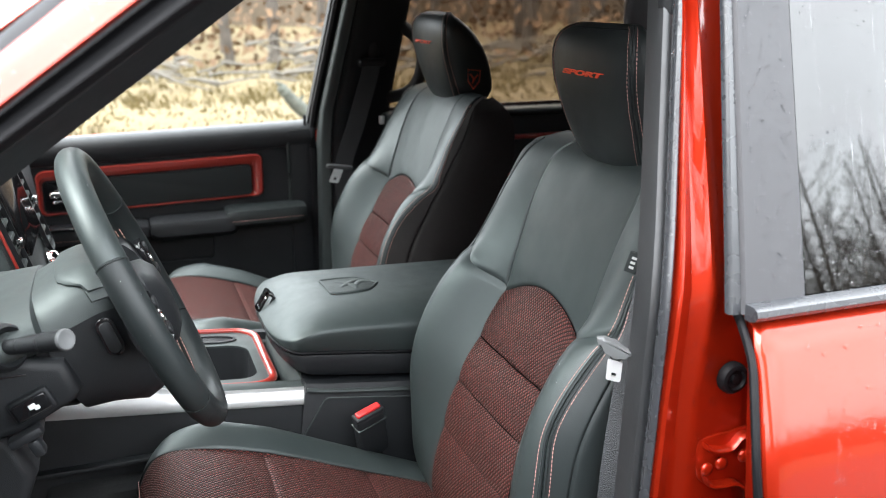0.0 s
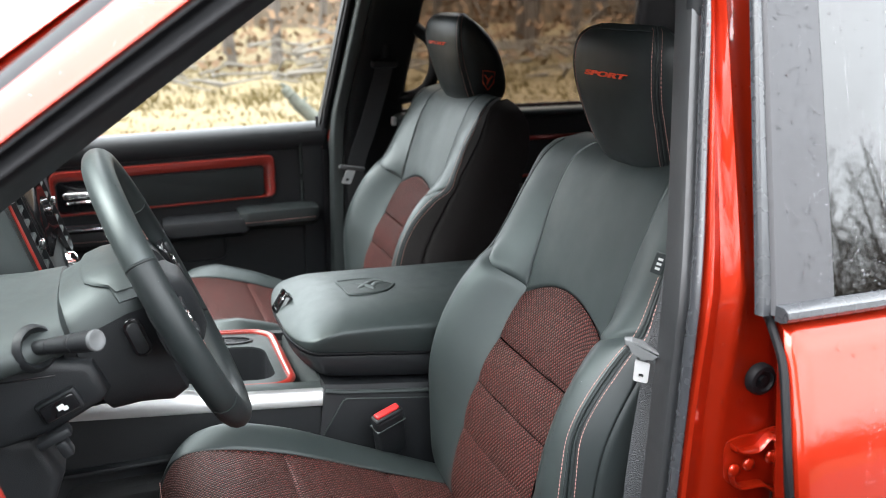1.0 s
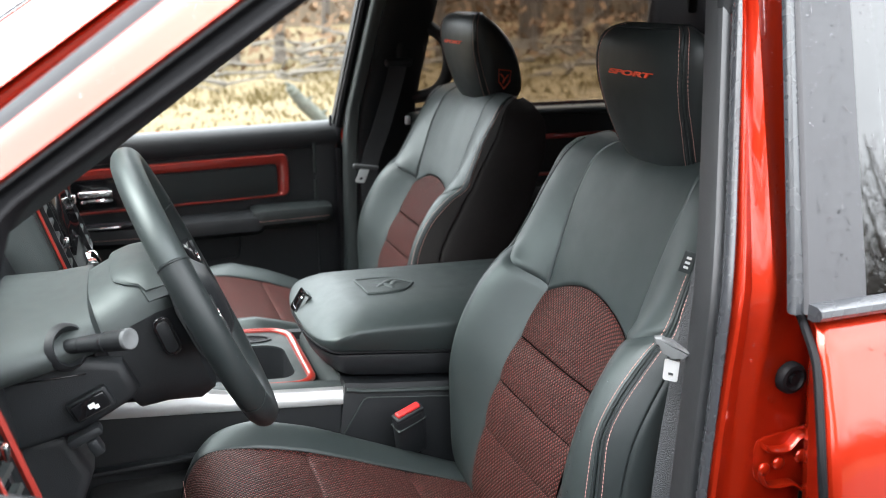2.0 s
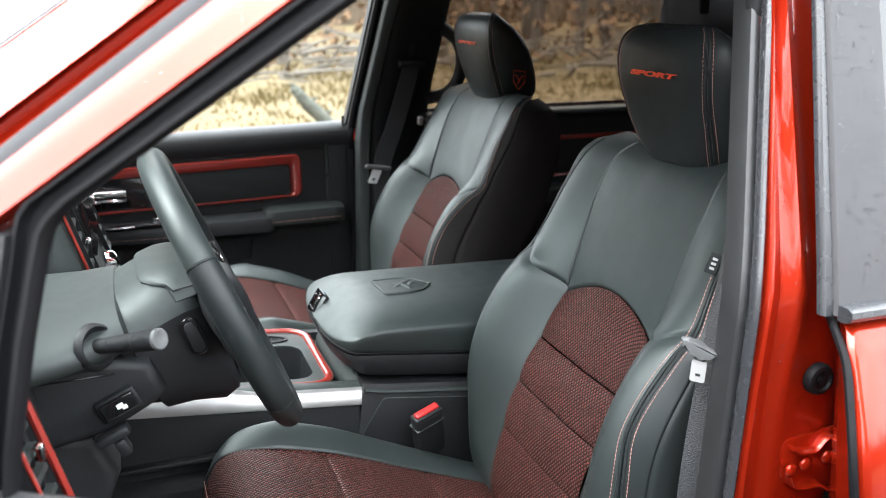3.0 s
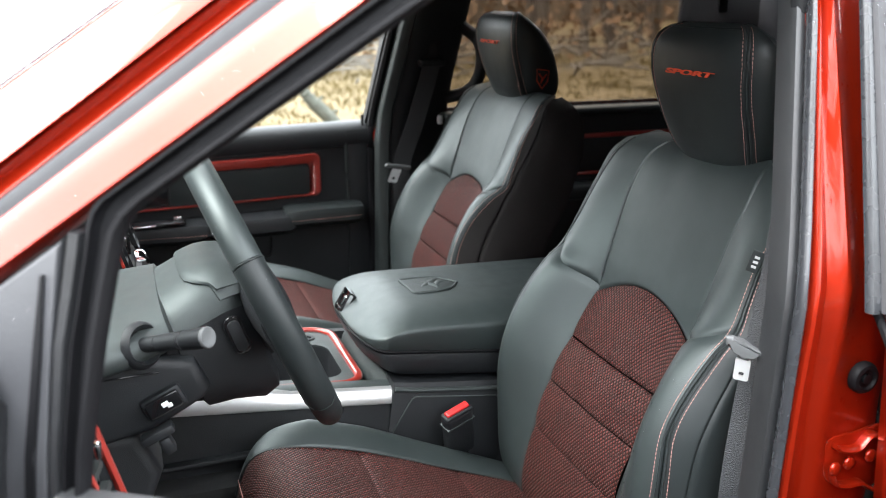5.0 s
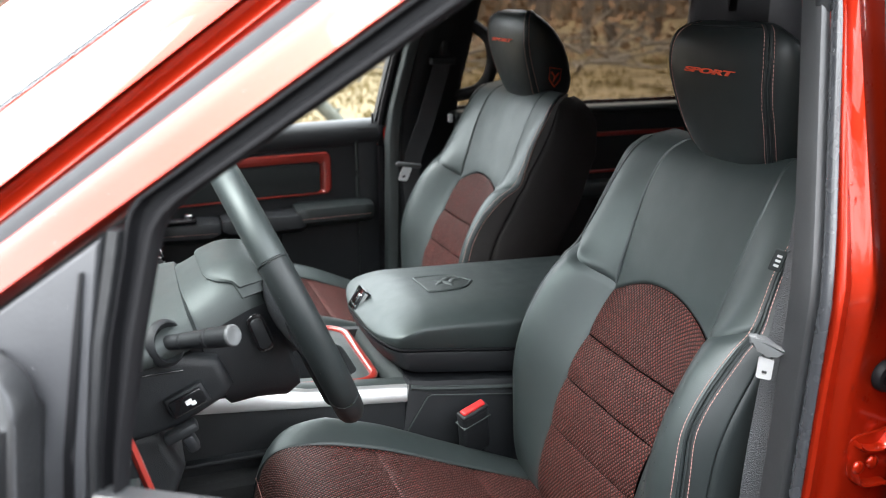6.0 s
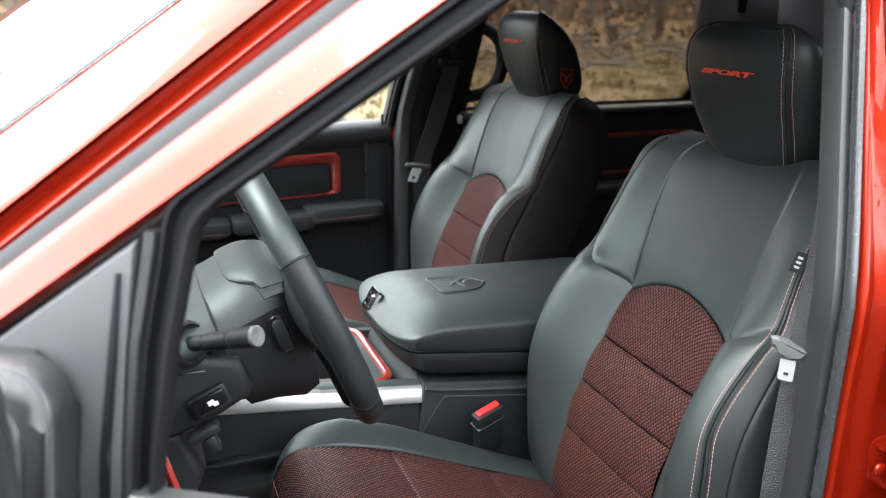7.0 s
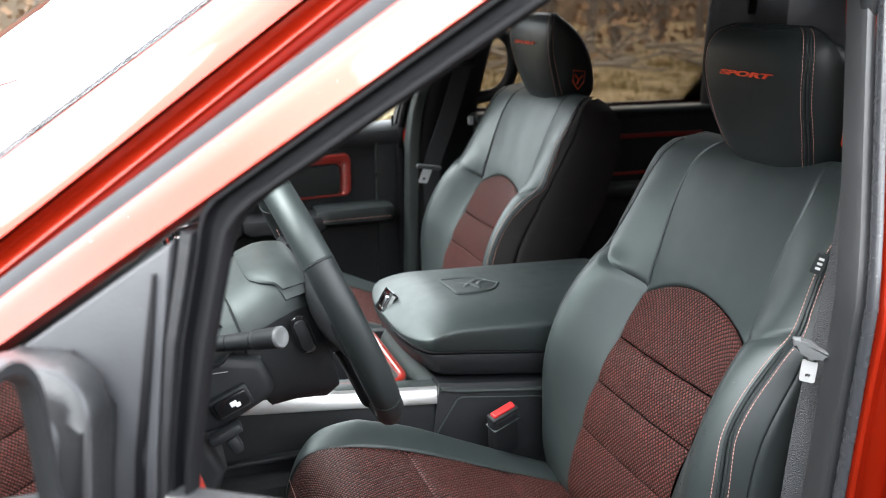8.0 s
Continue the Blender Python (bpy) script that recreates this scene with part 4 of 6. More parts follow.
def headrest(seat):
    zs = [1.470, 1.472, 1.476, 1.481, 1.488, 1.496, 1.505, 1.525, 1.55, 1.575, 1.60, 1.625, 1.640, 1.652, 1.660, 1.667, 1.672, 1.6755, 1.6783, 1.6800, 1.681]
    head = part("headrest", loft([head_ring(z) for z in zs]), LEATHER_DARK, seat, "black leather headrest with embroidered lettering")
    # seams beside the front panel, from the crown down
    for s in (-1, 1):
        zs = np.linspace(1.478, 1.6785, 56)
        for o in (-0.0022, 0.0022):
            part("seam_cord", tube([head_side(z, s, o) for z in zs], 0.0020, 6), LEATHER_DARK, head)
        for o in (-0.0072, 0.0072):
            stitches("stitching", [head_side(z, s, o, 0.0004) for z in zs[2:]], head, 0.0058, 0.0006)
    ring = head_ring(1.6745, 192)
    row = sorted([p for p in ring if abs(p.y - SY) < 0.9 * head_share(1.6745) * max(abs(q.y - SY) for q in ring) and p.x < 0.5 * (ring[0].x + ring[96].x)], key=lambda p: p.y)
    part("seam_cord", tube([p + Vector((0.0006, 0, 0)) for p in row], 0.0016, 6), LEATHER_DARK, head)
    # lettering on the front panel, read from ahead of the seat
    n = Vector((-1, 0, 0.12)).normalized()
    xdir = Vector((0, -1, 0))
    ydir = n.cross(xdir).normalized()
    if ydir.z < 0:
        ydir = -ydir
    m = Matrix.Identity(4)
    for i in range(3):
        m[i][0], m[i][1], m[i][2] = xdir[i], ydir[i], n[i]
    m.translation = Vector((0.6215, SY, 1.6125))
    word = text_on("lettering", "SPORT", 0.0098, m, ORANGE_THREAD, head, "orange-red embroidered word", shear=0.25, width=3.75, thick=0.0008)
    for v in word.data.vertices:
        v.co.x += head_front(v.co.y, v.co.z) - 0.6215 - 0.0008 + 0.12 * (1.6125 - v.co.z)
    # shield outline stitched on the side that faces the middle of the truck
    for s in (-1, 1):
        y = SY + s * 0.1320
        out = [(0.690, 1.556), (0.720, 1.552), (0.717, 1.528), (0.703, 1.512), (0.690, 1.530)]
        part("side_badge", tube([(x, y, z) for x, z in out], 0.0012, 6, closed=True), ORANGE_THREAD, head, "red stitched shield outline")
        part("side_badge", tube([(x, y, z) for x, z in ((0.695, 1.546), (0.703, 1.536), (0.700, 1.524), (0.707, 1.536), (0.714, 1.544))], 0.0012, 6), ORANGE_THREAD, head)


def cushion(seat):
    """The seat cushion: fabric middle with cross seams, leather sides."""
    path = smooth_path([(-0.020, 0, 0.80), (-0.026, 0, 0.90), (-0.022, 0, 0.98), (0.004, 0, 1.034), (0.06, 0, 1.043), (0.172, 0, 1.016), (0.30, 0, 0.965), (0.40, 0, 0.925), (0.50, 0, 0.885)], 10)

    def at(s, u):
        """s along the middle from the front's foot to the back, u across."""
        f = s * (len(path) - 1)
        i = min(int(f), len(path) - 2)
        p = path[i].lerp(path[i + 1], f - i)
        q = max(0.0, (abs(u) - 0.60) / 0.40)
        h = 0.262
        rise = 0.026 * math.sin(min(1, q / 0.6) * math.pi / 2) * max(0, min(1, (p.x + 0.02) / 0.12)) * (1 - 0.55 * max(0, (p.x - 0.2) / 0.3))
        drop = 0.085 * max(0, (q - 0.45) / 0.55) ** 2.4
        back = 0.085 * max(0.0, q) ** 2 * (1 if p.z > 0.7 else 0) * max(0, 1 - (p.x + 0.03) / 0.16)
        return Vector((p.x + back, SY + u * h, p.z + rise - drop * (1.0 if p.z > 0.95 or p.x > 0.1 else 0.4)))

    # shares along the path at which the seams lie
    seams = [0.0, 0.30, 0.625, 0.80, 1.0]
    for a0, a1 in zip(seams, seams[1:]):
        def fn(a, b, a0=a0, a1=a1):
            p = at(a0 + (a1 - a0) * b, (2 * a - 1) * 0.62)
            p.z += 0.004 * math.sin(math.pi * b)
            return p
        part("cushion_insert", patch(fn, 24, 14, 0.0035, lambda a, b, a0=a0, a1=a1: (a * 0.32, (a0 + (a1 - a0) * b) * 0.72), fold=0.06, out=(-0.6, 0, 1)), FABRIC, seat, "black mesh fabric dotted with red")
    for s in (-1, 1):
        def fn(a, b, s=s):
            return at(b, s * (0.62 + 0.38 * a))
        part("cushion_bolster", patch(fn, 18, 60, 0.0022, fold=0.05, out=(-0.6, 0, 1)), LEATHER, seat, "black leather cushion bolster")

        def fn(a, b, s=s):
            p = at(0.08 + 0.92 * b, s)
            return Vector((p.x, p.y + s * 0.006 * math.sin(math.pi * a), p.z + (0.74 - p.z) * a))
        part("cushion_side", patch(fn, 6, 40, 0.003, fold=0.05, out=(0, s, 0)), LEATHER_DARK, seat)
        line = [at(b, s * 0.985) + Vector((0, s * 0.002, 0.002)) for b in np.linspace(0.2, 0.99, 90)]
        stitches("stitching", line, seat, 0.0062, 0.0008)
        line = [at(b, s * 0.615) + Vector((0, 0, 0.001)) for b in np.linspace(0.02, 0.97, 60)]
        part("piping", tube(line, 0.0011, 6), LEATHER_DARK, seat)
        crest = [at(b, s * 0.90) + Vector((-0.0008, 0, 0.0012)) for b in np.linspace(0.16, 0.46, 60)]
        stitches("stitching", crest, seat, 0.0062, 0.0006)
    front = [at(0.30, u) + Vector((-0.003, 0, 0.001)) for u in np.linspace(-0.62, 0.62, 40)]
    stitches("stitching", front, seat, 0.0062, 0.0008)
    part("seat_base", box(0.22, SY, 0.735, 0.46, 0.44, 0.14, 0.02), PLASTIC, seat, "black seat base")
    part("seat_rail", box(0.22, SY - 0.19, 0.658, 0.52, 0.04, 0.02, 0.004), STEEL, seat)
    part("seat_rail", box(0.22, SY + 0.19, 0.658, 0.52, 0.04, 0.02, 0.004), STEEL, seat)


driver_seat = front_seat()
passenger_seat = front_seat(True)
passenger_seat.location = (0.25 + 0.075, 2.035, 0.65)
tagged(passenger_seat, "black leather bucket seat with red-dotted inserts beside the closed door")


# ---- centre console ----
def console():
    con = thing("centre_console", "black centre console with padded lid, silver edges and red-rimmed cup holder", "console", at=(0.3, C, 0.65))
    w = 0.172
    # lid: padded top with rounded front and a bevelled shoulder
    def lid_low(x):
        return lerp_table([(0.216, 1.134), (0.27, 1.127), (0.33, 1.120), (0.47, 1.103), (0.72, 1.072)], x)

    def lid_half(x):
        t = max(0.0, min(1.0, (x - 0.2215) / 0.044))
        return 0.050 + 0.125 * (1 - (1 - t) ** 2.4) ** 0.60

    def lid_ring(x):
        hw, low = lid_half(x), lid_low(x)
        nose = max(0.0, 1 - (x - 0.2215) / 0.10)
        top = 1.186 - 0.046 * nose ** 1.9 - 0.01 * max(0, x - 0.3)
        sh = low + min(1.163 - low, 0.66 * (top - low))
        pts = []
        for q, z in ((0.955, low), (0.962, low + 0.06 * (sh - low)), (0.978, low + 0.35 * (sh - low)), (0.990, low + 0.65 * (sh - low)), (0.993, low + 0.86 * (sh - low)), (0.988, sh - 0.02 * (sh - low)), (0.970, sh + 0.10 * (top - sh)), (0.90, sh + 0.33 * (top - sh)), (0.78, sh + 0.62 * (top - sh)), (0.62, sh + 0.84 * (top - sh)), (0.43, sh + 0.96 * (top - sh)), (0.2, top)):
            pts.append((q, z))
        full = [(-q, z) for q, z in pts] + [(q, z) for q, z in pts[::-1]]
        return [(x, C + q * hw, z) for q, z in full]
    xs = [0.2218, 0.2222, 0.223, 0.2245, 0.2262, 0.2285, 0.231, 0.2345, 0.238, 0.243, 0.249, 0.256, 0.263, 0.268, 0.276, 0.288, 0.300, 0.314, 0.33, 0.35, 0.42, 0.52, 0.62, 0.69, 0.70]
    lid = part("lid", loft([lid_ring(x) for x in xs]), LEATHER, con, "padded black leather console lid")
    line = [(x, C - lid_half(x) * 0.962, lid_low(x) - 0.001) for x in [0.2220, 0.2227, 0.2238, 0.2255, 0.2275, 0.230, 0.2345, 0.240, 0.246, 0.254, 0.262, 0.268, 0.28, 0.32, 0.4, 0.5, 0.6, 0.69]]
    part("lid_lip", tube(line, 0.0026, 8), RUBBER, lid)
    # body below the lid
    rows = []
    for x in (0.2220, 0.2228, 0.2245, 0.227, 0.230, 0.235, 0.241, 0.248, 0.256, 0.263, 0.268, 0.30, 0.34, 0.45, 0.70):
        hw, low = 0.965 * lid_half(x) - 0.002, lid_low(x) - 0.006
        foot = lerp_table([(0.2185, 1.100), (0.27, 1.079), (0.47, 1.053), (0.70, 1.02)], x)
        rows.append([(x, C - hw, low), (x + 0.001, C - hw - 0.0015, low - 0.004), (x + 0.008, C - hw + 0.001, foot + 0.008), (x + 0.012, C - hw + 0.008, foot), (x + 0.012, C + hw - 0.008, foot), (x + 0.008, C + hw - 0.001, foot + 0.008), (x + 0.001, C + hw + 0.0015, low - 0.004), (x, C + hw, low)])
    part("bin", loft(rows), PLASTIC, con, "black storage bin below the lid")
    rows = []
    for x, t in ((0.265, 1.072), (0.30, 1.066), (0.45, 1.048), (0.72, 1.03)):
        rows.append([(x - 0.05, C - w - 0.010, 0.68), (x, C - w - 0.010, t - 0.012), (x + 0.003, C - w - 0.002, t), (x + 0.003, C + w + 0.002, t), (x, C + w + 0.010, t - 0.012), (x - 0.05, C + w + 0.010, 0.68)])
    part("rear_body", loft(rows), PLASTIC, con, "black console side panel")
    part("side_recess", slab([(0.300, 1.046), (0.46, 1.022), (0.46, 0.86), (0.235, 0.90), (0.262, 0.985)], lambda u, v, d: (u, C - w - 0.0105 - d, v), 0.003, 0.001), PLASTIC, con)
    # latch
    def lat(u, v, d):
        d = d + 0.010
        return Vector((0.2450 + 0.52 * v - 0.85 * d + 0.10 * abs(u), C + 0.044 + u, 1.148 + 0.85 * v + 0.52 * d))
    latch = part("latch_frame", ring_slab(rrect(0.050, 0.044, 0.006), rrect(0.032, 0.028, 0.004), lat, 0.007), CHROME, lid, "chrome latch frame")
    part("latch_backing", slab(rrect(0.044, 0.040, 0.005), lambda u, v, d: lat(u, v, d - 0.012), 0.013, 0.001), PLASTIC, latch)
    part("latch_button", slab(rrect(0.031, 0.027, 0.004), lambda u, v, d: lat(u, v, d + 0.0015), 0.006, 0.0028, 3), CHROME, latch, "chrome release button")
    # embossed badge on the lid: a shield outline and plain relief
    out = [(0.343, C + 0.031), (0.352, C + 0.035), (0.386, C + 0.036), (0.418, C + 0.028), (0.443, C - 0.007), (0.442, C - 0.016), (0.420, C - 0.043), (0.384, C - 0.050), (0.353, C - 0.049), (0.347, C - 0.042), (0.346, C - 0.012)]
    part("badge_plate", slab([(p.x, p.y) for p in smooth_path([(a, b, 0) for a, b in out], 3, True)], lambda u, v, d: (u, v, 1.1835 - 0.01 * max(0, u - 0.3) + d), 0.004, 0.001), PLASTIC_GREY, lid, "dark relief plate")
    part("badge_rim", tube([(p.x, p.y, 1.1868 - 0.01 * max(0, p.x - 0.3)) for p in smooth_path([(a, b, 0) for a, b in out], 3, True)], 0.0026, 8, closed=True), PLASTIC_GREY, lid, "embossed dark shield badge")
    for pts in ([(0.362, C + 0.018), (0.385, C + 0.004), (0.400, C - 0.020), (0.398, C - 0.034)], [(0.438, C + 0.002), (0.415, C + 0.004), (0.400, C - 0.020)], [(0.37, C - 0.02), (0.385, C - 0.006), (0.41, C + 0.016), (0.425, C + 0.008)]):
        p = smooth_path([(x, y, 1.1858 - 0.01 * max(0, x - 0.3)) for x, y in pts], 5)
        part("badge_relief", tube(p, [0.003 + 0.005 * math.sin(math.pi * i / (len(p) - 1)) for i in range(len(p))], 8, flat=0.5), PLASTIC_GREY, lid)
    # forward part: sloped sides with silver edges, cup-holder deck
    rows = []
    for x, t in ((-0.42, 1.13), (-0.20, 1.100), (0.0, 1.078), (0.15, 1.066), (0.272, 1.056)):
        hw = 0.178
        rows.append([(x, C - hw + 0.012, 0.66), (x, C - hw, t - 0.052), (x, C - hw + 0.016, t - 0.004), (x, C - hw + 0.034, t - 0.004), (x, C - hw + 0.05, t - 0.10), (x, C + hw - 0.05, t - 0.10), (x, C + hw - 0.034, t - 0.004), (x, C + hw - 0.016, t - 0.004), (x, C + hw, t - 0.052), (x, C + hw - 0.012, 0.66)])
    part("front_body", loft(rows), PLASTIC, con, "black tunnel console")
    for s in (-1, 1):
        rows = []
        for i, x in enumerate(np.linspace(-0.40, 0.268, 16)):
            t = 1.056 + (0.272 - x) * 0.098 - (0.028 if s > 0 else 0)
            y = C + s * 0.178
            dip = max(0.0, min(1.0, (0.10 - x) / 0.14))
            dip = dip * dip * (3 - 2 * dip)
            rows.append([(x, y + s * 0.002, t - 0.021), (x, y + s * 0.0025, t - 0.018), (x, y - s * (0.005 + 0.004 * dip), t - 0.001 + 0.016 * dip), (x, y - s * (0.010 + 0.010 * dip), t + 0.005 + 0.020 * dip), (x, y - s * (0.014 + 0.012 * dip), t + 0.006 + 0.020 * dip), (x, y - s * 0.010, t - 0.021)])
        part("silver_edge", loft(rows), SILVER, con, "satin silver console edge")
    for s in (-1, 1):
        rows = []
        for x in np.linspace(-0.40, 0.276, 12):
            t = 1.056 + (0.272 - x) * 0.098 - (0.028 if s > 0 else 0)
            rows.append([(x, C + s * 0.1655, t + 0.001), (x, C + s * 0.162, t + 0.0050), (x, C + s * 0.140, t + 0.0085), (x, C + s * 0.132, t + 0.004), (x, C + s * 0.132, t - 0.03), (x, C + s * 0.166, t - 0.03)])
        part("deck_flank", loft(rows), PLASTIC_GREY, con, "dark grey flank beside the cup holder")
    rows = []
    for x, z in ((0.238, 1.040), (0.239, 1.058), (0.243, 1.066), (0.250, 1.076), (0.254, 1.084), (0.259, 1.085), (0.264, 1.05)):
        rows.append([(x + 0.014 * abs(q) ** 3, C + 0.146 * q, z - 0.022 * max(0.0, abs(q) - 0.75) / 0.25) for q in np.linspace(-1, 1, 17)] + [(x + 0.014, C + 0.146, 1.03), (x + 0.014, C - 0.146, 1.03)])
    part("deck_end", loft(rows), PLASTIC_GREY, con, "dark grey upstand behind the cup holder")
    # lighter grey beads imitate the highlights along the side panel's edges
    bead = [(x, C - w - 0.0095, z) for x, z in ((0.268, 1.0625), (0.30, 1.0555), (0.36, 1.0478), (0.45, 1.0365), (0.60, 1.026))]
    part("edge_highlight_bead", tube(bead, 0.0045, 8), PLASTIC_GREY, con, "rounded edge of the console side, lighter grey as its highlight")
    bead = [(x, C - w - 0.0140, z) for x, z in ((0.60, 1.006), (0.46, 1.0225), (0.305, 1.0445), (0.297, 1.041), (0.262, 0.985), (0.236, 0.905))]
    part("recess_highlight_bead", tube(bead, 0.0012, 6), PLASTIC_GREY, con)
    # cup-holder deck with a red rim, a deep tray and a round well
    dx, dy, dz = 0.110, C + 0.005, 1.070
    def deck(u, v, d):
        return Vector((dx + u, dy + v, dz + d - 0.085 * u))
    outer, inner = rrect(0.246, 0.281, 0.045, 6), rrect(0.214, 0.266, 0.038, 6)
    loops = [[deck(u0 + (u1 - u0) * q, v0 + (v1 - v0) * q, d) for (u0, v0), (u1, v1) in zip(outer, inner)] for q, d in ((0.0, 0.0), (0.0, 0.003), (0.10, 0.0055), (0.30, 0.0072), (0.55, 0.0074), (0.80, 0.0062), (0.94, 0.0040), (1.0, 0.001), (1.0, -0.006))]
    part("red_rim", loft(loops, caps=False), RED_TRIM, con, "satin red cup-holder rim, softly rounded")
    inner2 = rrect(0.214, 0.266, 0.038, 6)
    hole = rrect(0.180, 0.165, 0.034, 6, cx=0.0, cy=-0.022)
    part("deck_plate", ring_slab(inner2, hole, lambda u, v, d: deck(u, v, d - 0.006), 0.006), PLASTIC_GREY, con, "dark grey cup-holder deck")
    rings = [[deck(u * k, -0.022 * (1 - k) * 0 + v * k - 0.0, -0.004 + d) for u, v in hole] for k, d in ((1.0, 0.0), (0.97, -0.03), (0.93, -0.075))]
    part("tray", loft(rings, caps=False), PLASTIC, con)
    bm = bmesh.new()
    bm.faces.new([bm.verts.new(deck(u * 0.95, v * 0.95, -0.078)) for u, v in hole])
    part("tray_mat", bm, RUBBER, con)
    ov = [(0.040 * math.cos(q) + 0.030, 0.016 * math.sin(q) + 0.093) for q in [2 * math.pi * i / 24 for i in range(24)]]
    ov2 = [(0.046 * math.cos(q) + 0.030, 0.020 * math.sin(q) + 0.093) for q in [2 * math.pi * i / 24 for i in range(24)]]
    part("round_well", ring_slab(ov2, ov, lambda u, v, d: deck(u, v, -0.001 + d), 0.004), PLASTIC, con)
    # the well has no depth: a flat black face gives its shade
    bm = bmesh.new()
    bm.faces.new([bm.verts.new(deck(u, v, 0.0012)) for u, v in ov])
    part("well_shade_disc", bm, GLOSS_BLACK, con, "flat black disc as the shade down in the cup well")
    # lower tunnel ribs seen below the silver edge
    for z, x0, x1 in ((0.985, -0.36, 0.24), (0.93, -0.10, 0.22), (0.88, -0.02, 0.24)):
        part("tunnel_rib", box(0.5 * (x0 + x1), C - 0.182, z, x1 - x0, 0.022, 0.010, 0.004, 2), PLASTIC, con)
    return con


console()


def buckle():
    b = thing("seat_belt_buckle", "black seat belt buckle with a red release button", "seat belt buckle", at=(0.37, 1.36, 0.86))
    turn = Euler((radians(14), radians(-14), radians(14))).to_matrix().to_4x4()
    c = Vector((0.366, 1.352, 0.993))
    def bx(z, sx, sy, sz, r):
        p = c + turn @ Vector((0, 0, z))
        return box(p.x, p.y, p.z, sx, sy, sz, r, 3, turn)
    part("housing", bx(-0.006, 0.056, 0.024, 0.100, 0.008), PLASTIC, b)
    part("band", bx(0.022, 0.058, 0.026, 0.003, 0.0012), PLASTIC_GREY, b)
    part("button", bx(0.048, 0.046, 0.013, 0.008, 0.003), RED_BUTTON, b, "red release button")
    part("collar", bx(0.042, 0.056, 0.022, 0.010, 0.004), PLASTIC, b)
    part("stalk", tube([(0.380, 1.368, 0.94), (0.365, 1.366, 0.86), (0.33, 1.36, 0.78)], 0.012, 8), RUBBER, b)


buckle()


# ---- steering wheel, column and dash ----
WN = Vector((0.918, 0, 0.397)).normalized()
WU = Vector((-0.397, 0, 0.918)).normalized()
WC = Vector((0.0175, 1.158, 1.354))
KN = Vector((0.946, 0, 0.324)).normalized()      # the column's own slope and head
KU = Vector((-0.324, 0, 0.946)).normalized()
KC = Vector((0.014, 1.158, 1.346))


def wheel_at(ang, r, d=0.0):
    """ang in degrees clockwise from the top as the driver sees it is measured towards the near side."""
    q = radians(ang)
    return WC + WU * (r * math.cos(q)) + Vector((0, -1, 0)) * (r * math.sin(q)) + WN * d


def steering_wheel():
    w = thing("steering_wheel", "black leather-wrapped steering wheel with red stitching", "steering wheel", at=tuple(WC))
    # thumb rests thicken the rim at ten and two
    def rim(a0, a1, n, name, material, swell):
        pts, rr = [], []
        for i in range(n + 1):
            a = a0 + (a1 - a0) * i / n
            pts.append(wheel_at(a, 0.1810))
            rr.append(0.0200)
        return part(name, tube(pts, rr, 16, up=tuple(WN), flat=0.92), material, w)
    rim(-61, 61, 40, "rim_top", LEATHER, 0)
    rim(61.7, 124, 26, "rim_grip", LEATHER_DARK, 0)
    rim(-124, -61.7, 26, "rim_grip", LEATHER_DARK, 0)
    rim(124.7, 235.3, 40, "rim_foot", LEATHER_DARK, 0)
    for a in (61.35, -61.35):
        ring = [wheel_at(a, 0.1810) + 0.0196 * (math.cos(q) * (wheel_at(a, 1) - WC).normalized() + 0.92 * math.sin(q) * WN) for q in [2 * math.pi * i / 20 for i in range(20)]]
        part("rim_seam", tube(ring, 0.0012, 6, closed=True), LEATHER_DARK, w)
    for d in (-0.012, -0.006):
        for s in (-1, 1):
            stitches("stitching", [wheel_at(s * a, 0.1612 + 6 * d * d, d) for a in np.linspace(72, 168, 64)], w, 0.0065, 0.0009)
    # spokes and hub
    for s in (-1, 1):
        rows = []
        for r, hw, hh in ((0.178, 0.036, 0.010), (0.14, 0.040, 0.013), (0.10, 0.046, 0.018), (0.06, 0.055, 0.022)):
            c = wheel_at(90 * s, r, -0.012 + 0.10 * (0.18 - r) * 0)
            rows.append([c + WU * (hw * math.cos(q)) + WN * (hh * math.sin(q)) for q in [2 * math.pi * i / 14 for i in range(14)]])
        part("spoke", loft(rows), PLASTIC, w)
        pad = part("switch_pad", slab(rrect(0.045, 0.06, 0.012), lambda u, v, d: wheel_at(90 * s, 0.125) + Vector((0, -1, 0)) * (u * s) + WU * v + WN * (0.004 + d), 0.010, 0.004), GLOSS_BLACK, w)
        for k in (-1, 0, 1):
            part("switch", slab(rrect(0.026, 0.011, 0.004), lambda u, v, d, k=k: wheel_at(90 * s, 0.127) + Vector((0, -1, 0)) * (u * s) + WU * (v + 0.018 * k) + WN * (0.013 + d), 0.004, 0.0015), CHROME if k == 0 else PLASTIC, pad)
    rows = []
    for d, k in ((-0.05, 0.8), (-0.02, 1.0), (0.0, 1.02), (0.02, 0.95), (0.032, 0.7), (0.036, 0.2)):
        rows.append([WC + Vector((0, 1, 0)) * (x * k) + WU * (y * k - 0.020) + WN * (d - 0.012) for x, y in rrect(0.15, 0.105, 0.045, 8)])
    part("hub", loft(rows), PLASTIC, w, "black airbag hub")
    rows = []
    for r, hw in ((0.176, 0.03), (0.13, 0.034), (0.07, 0.05)):
        c = wheel_at(180, r, -0.014)
        rows.append([c + Vector((0, 1, 0)) * (hw * math.cos(q)) + WN * (0.010 * math.sin(q)) for q in [2 * math.pi * i / 14 for i in range(14)]])
    part("spoke", loft(rows), PLASTIC, w)
    return w


steering_wheel()


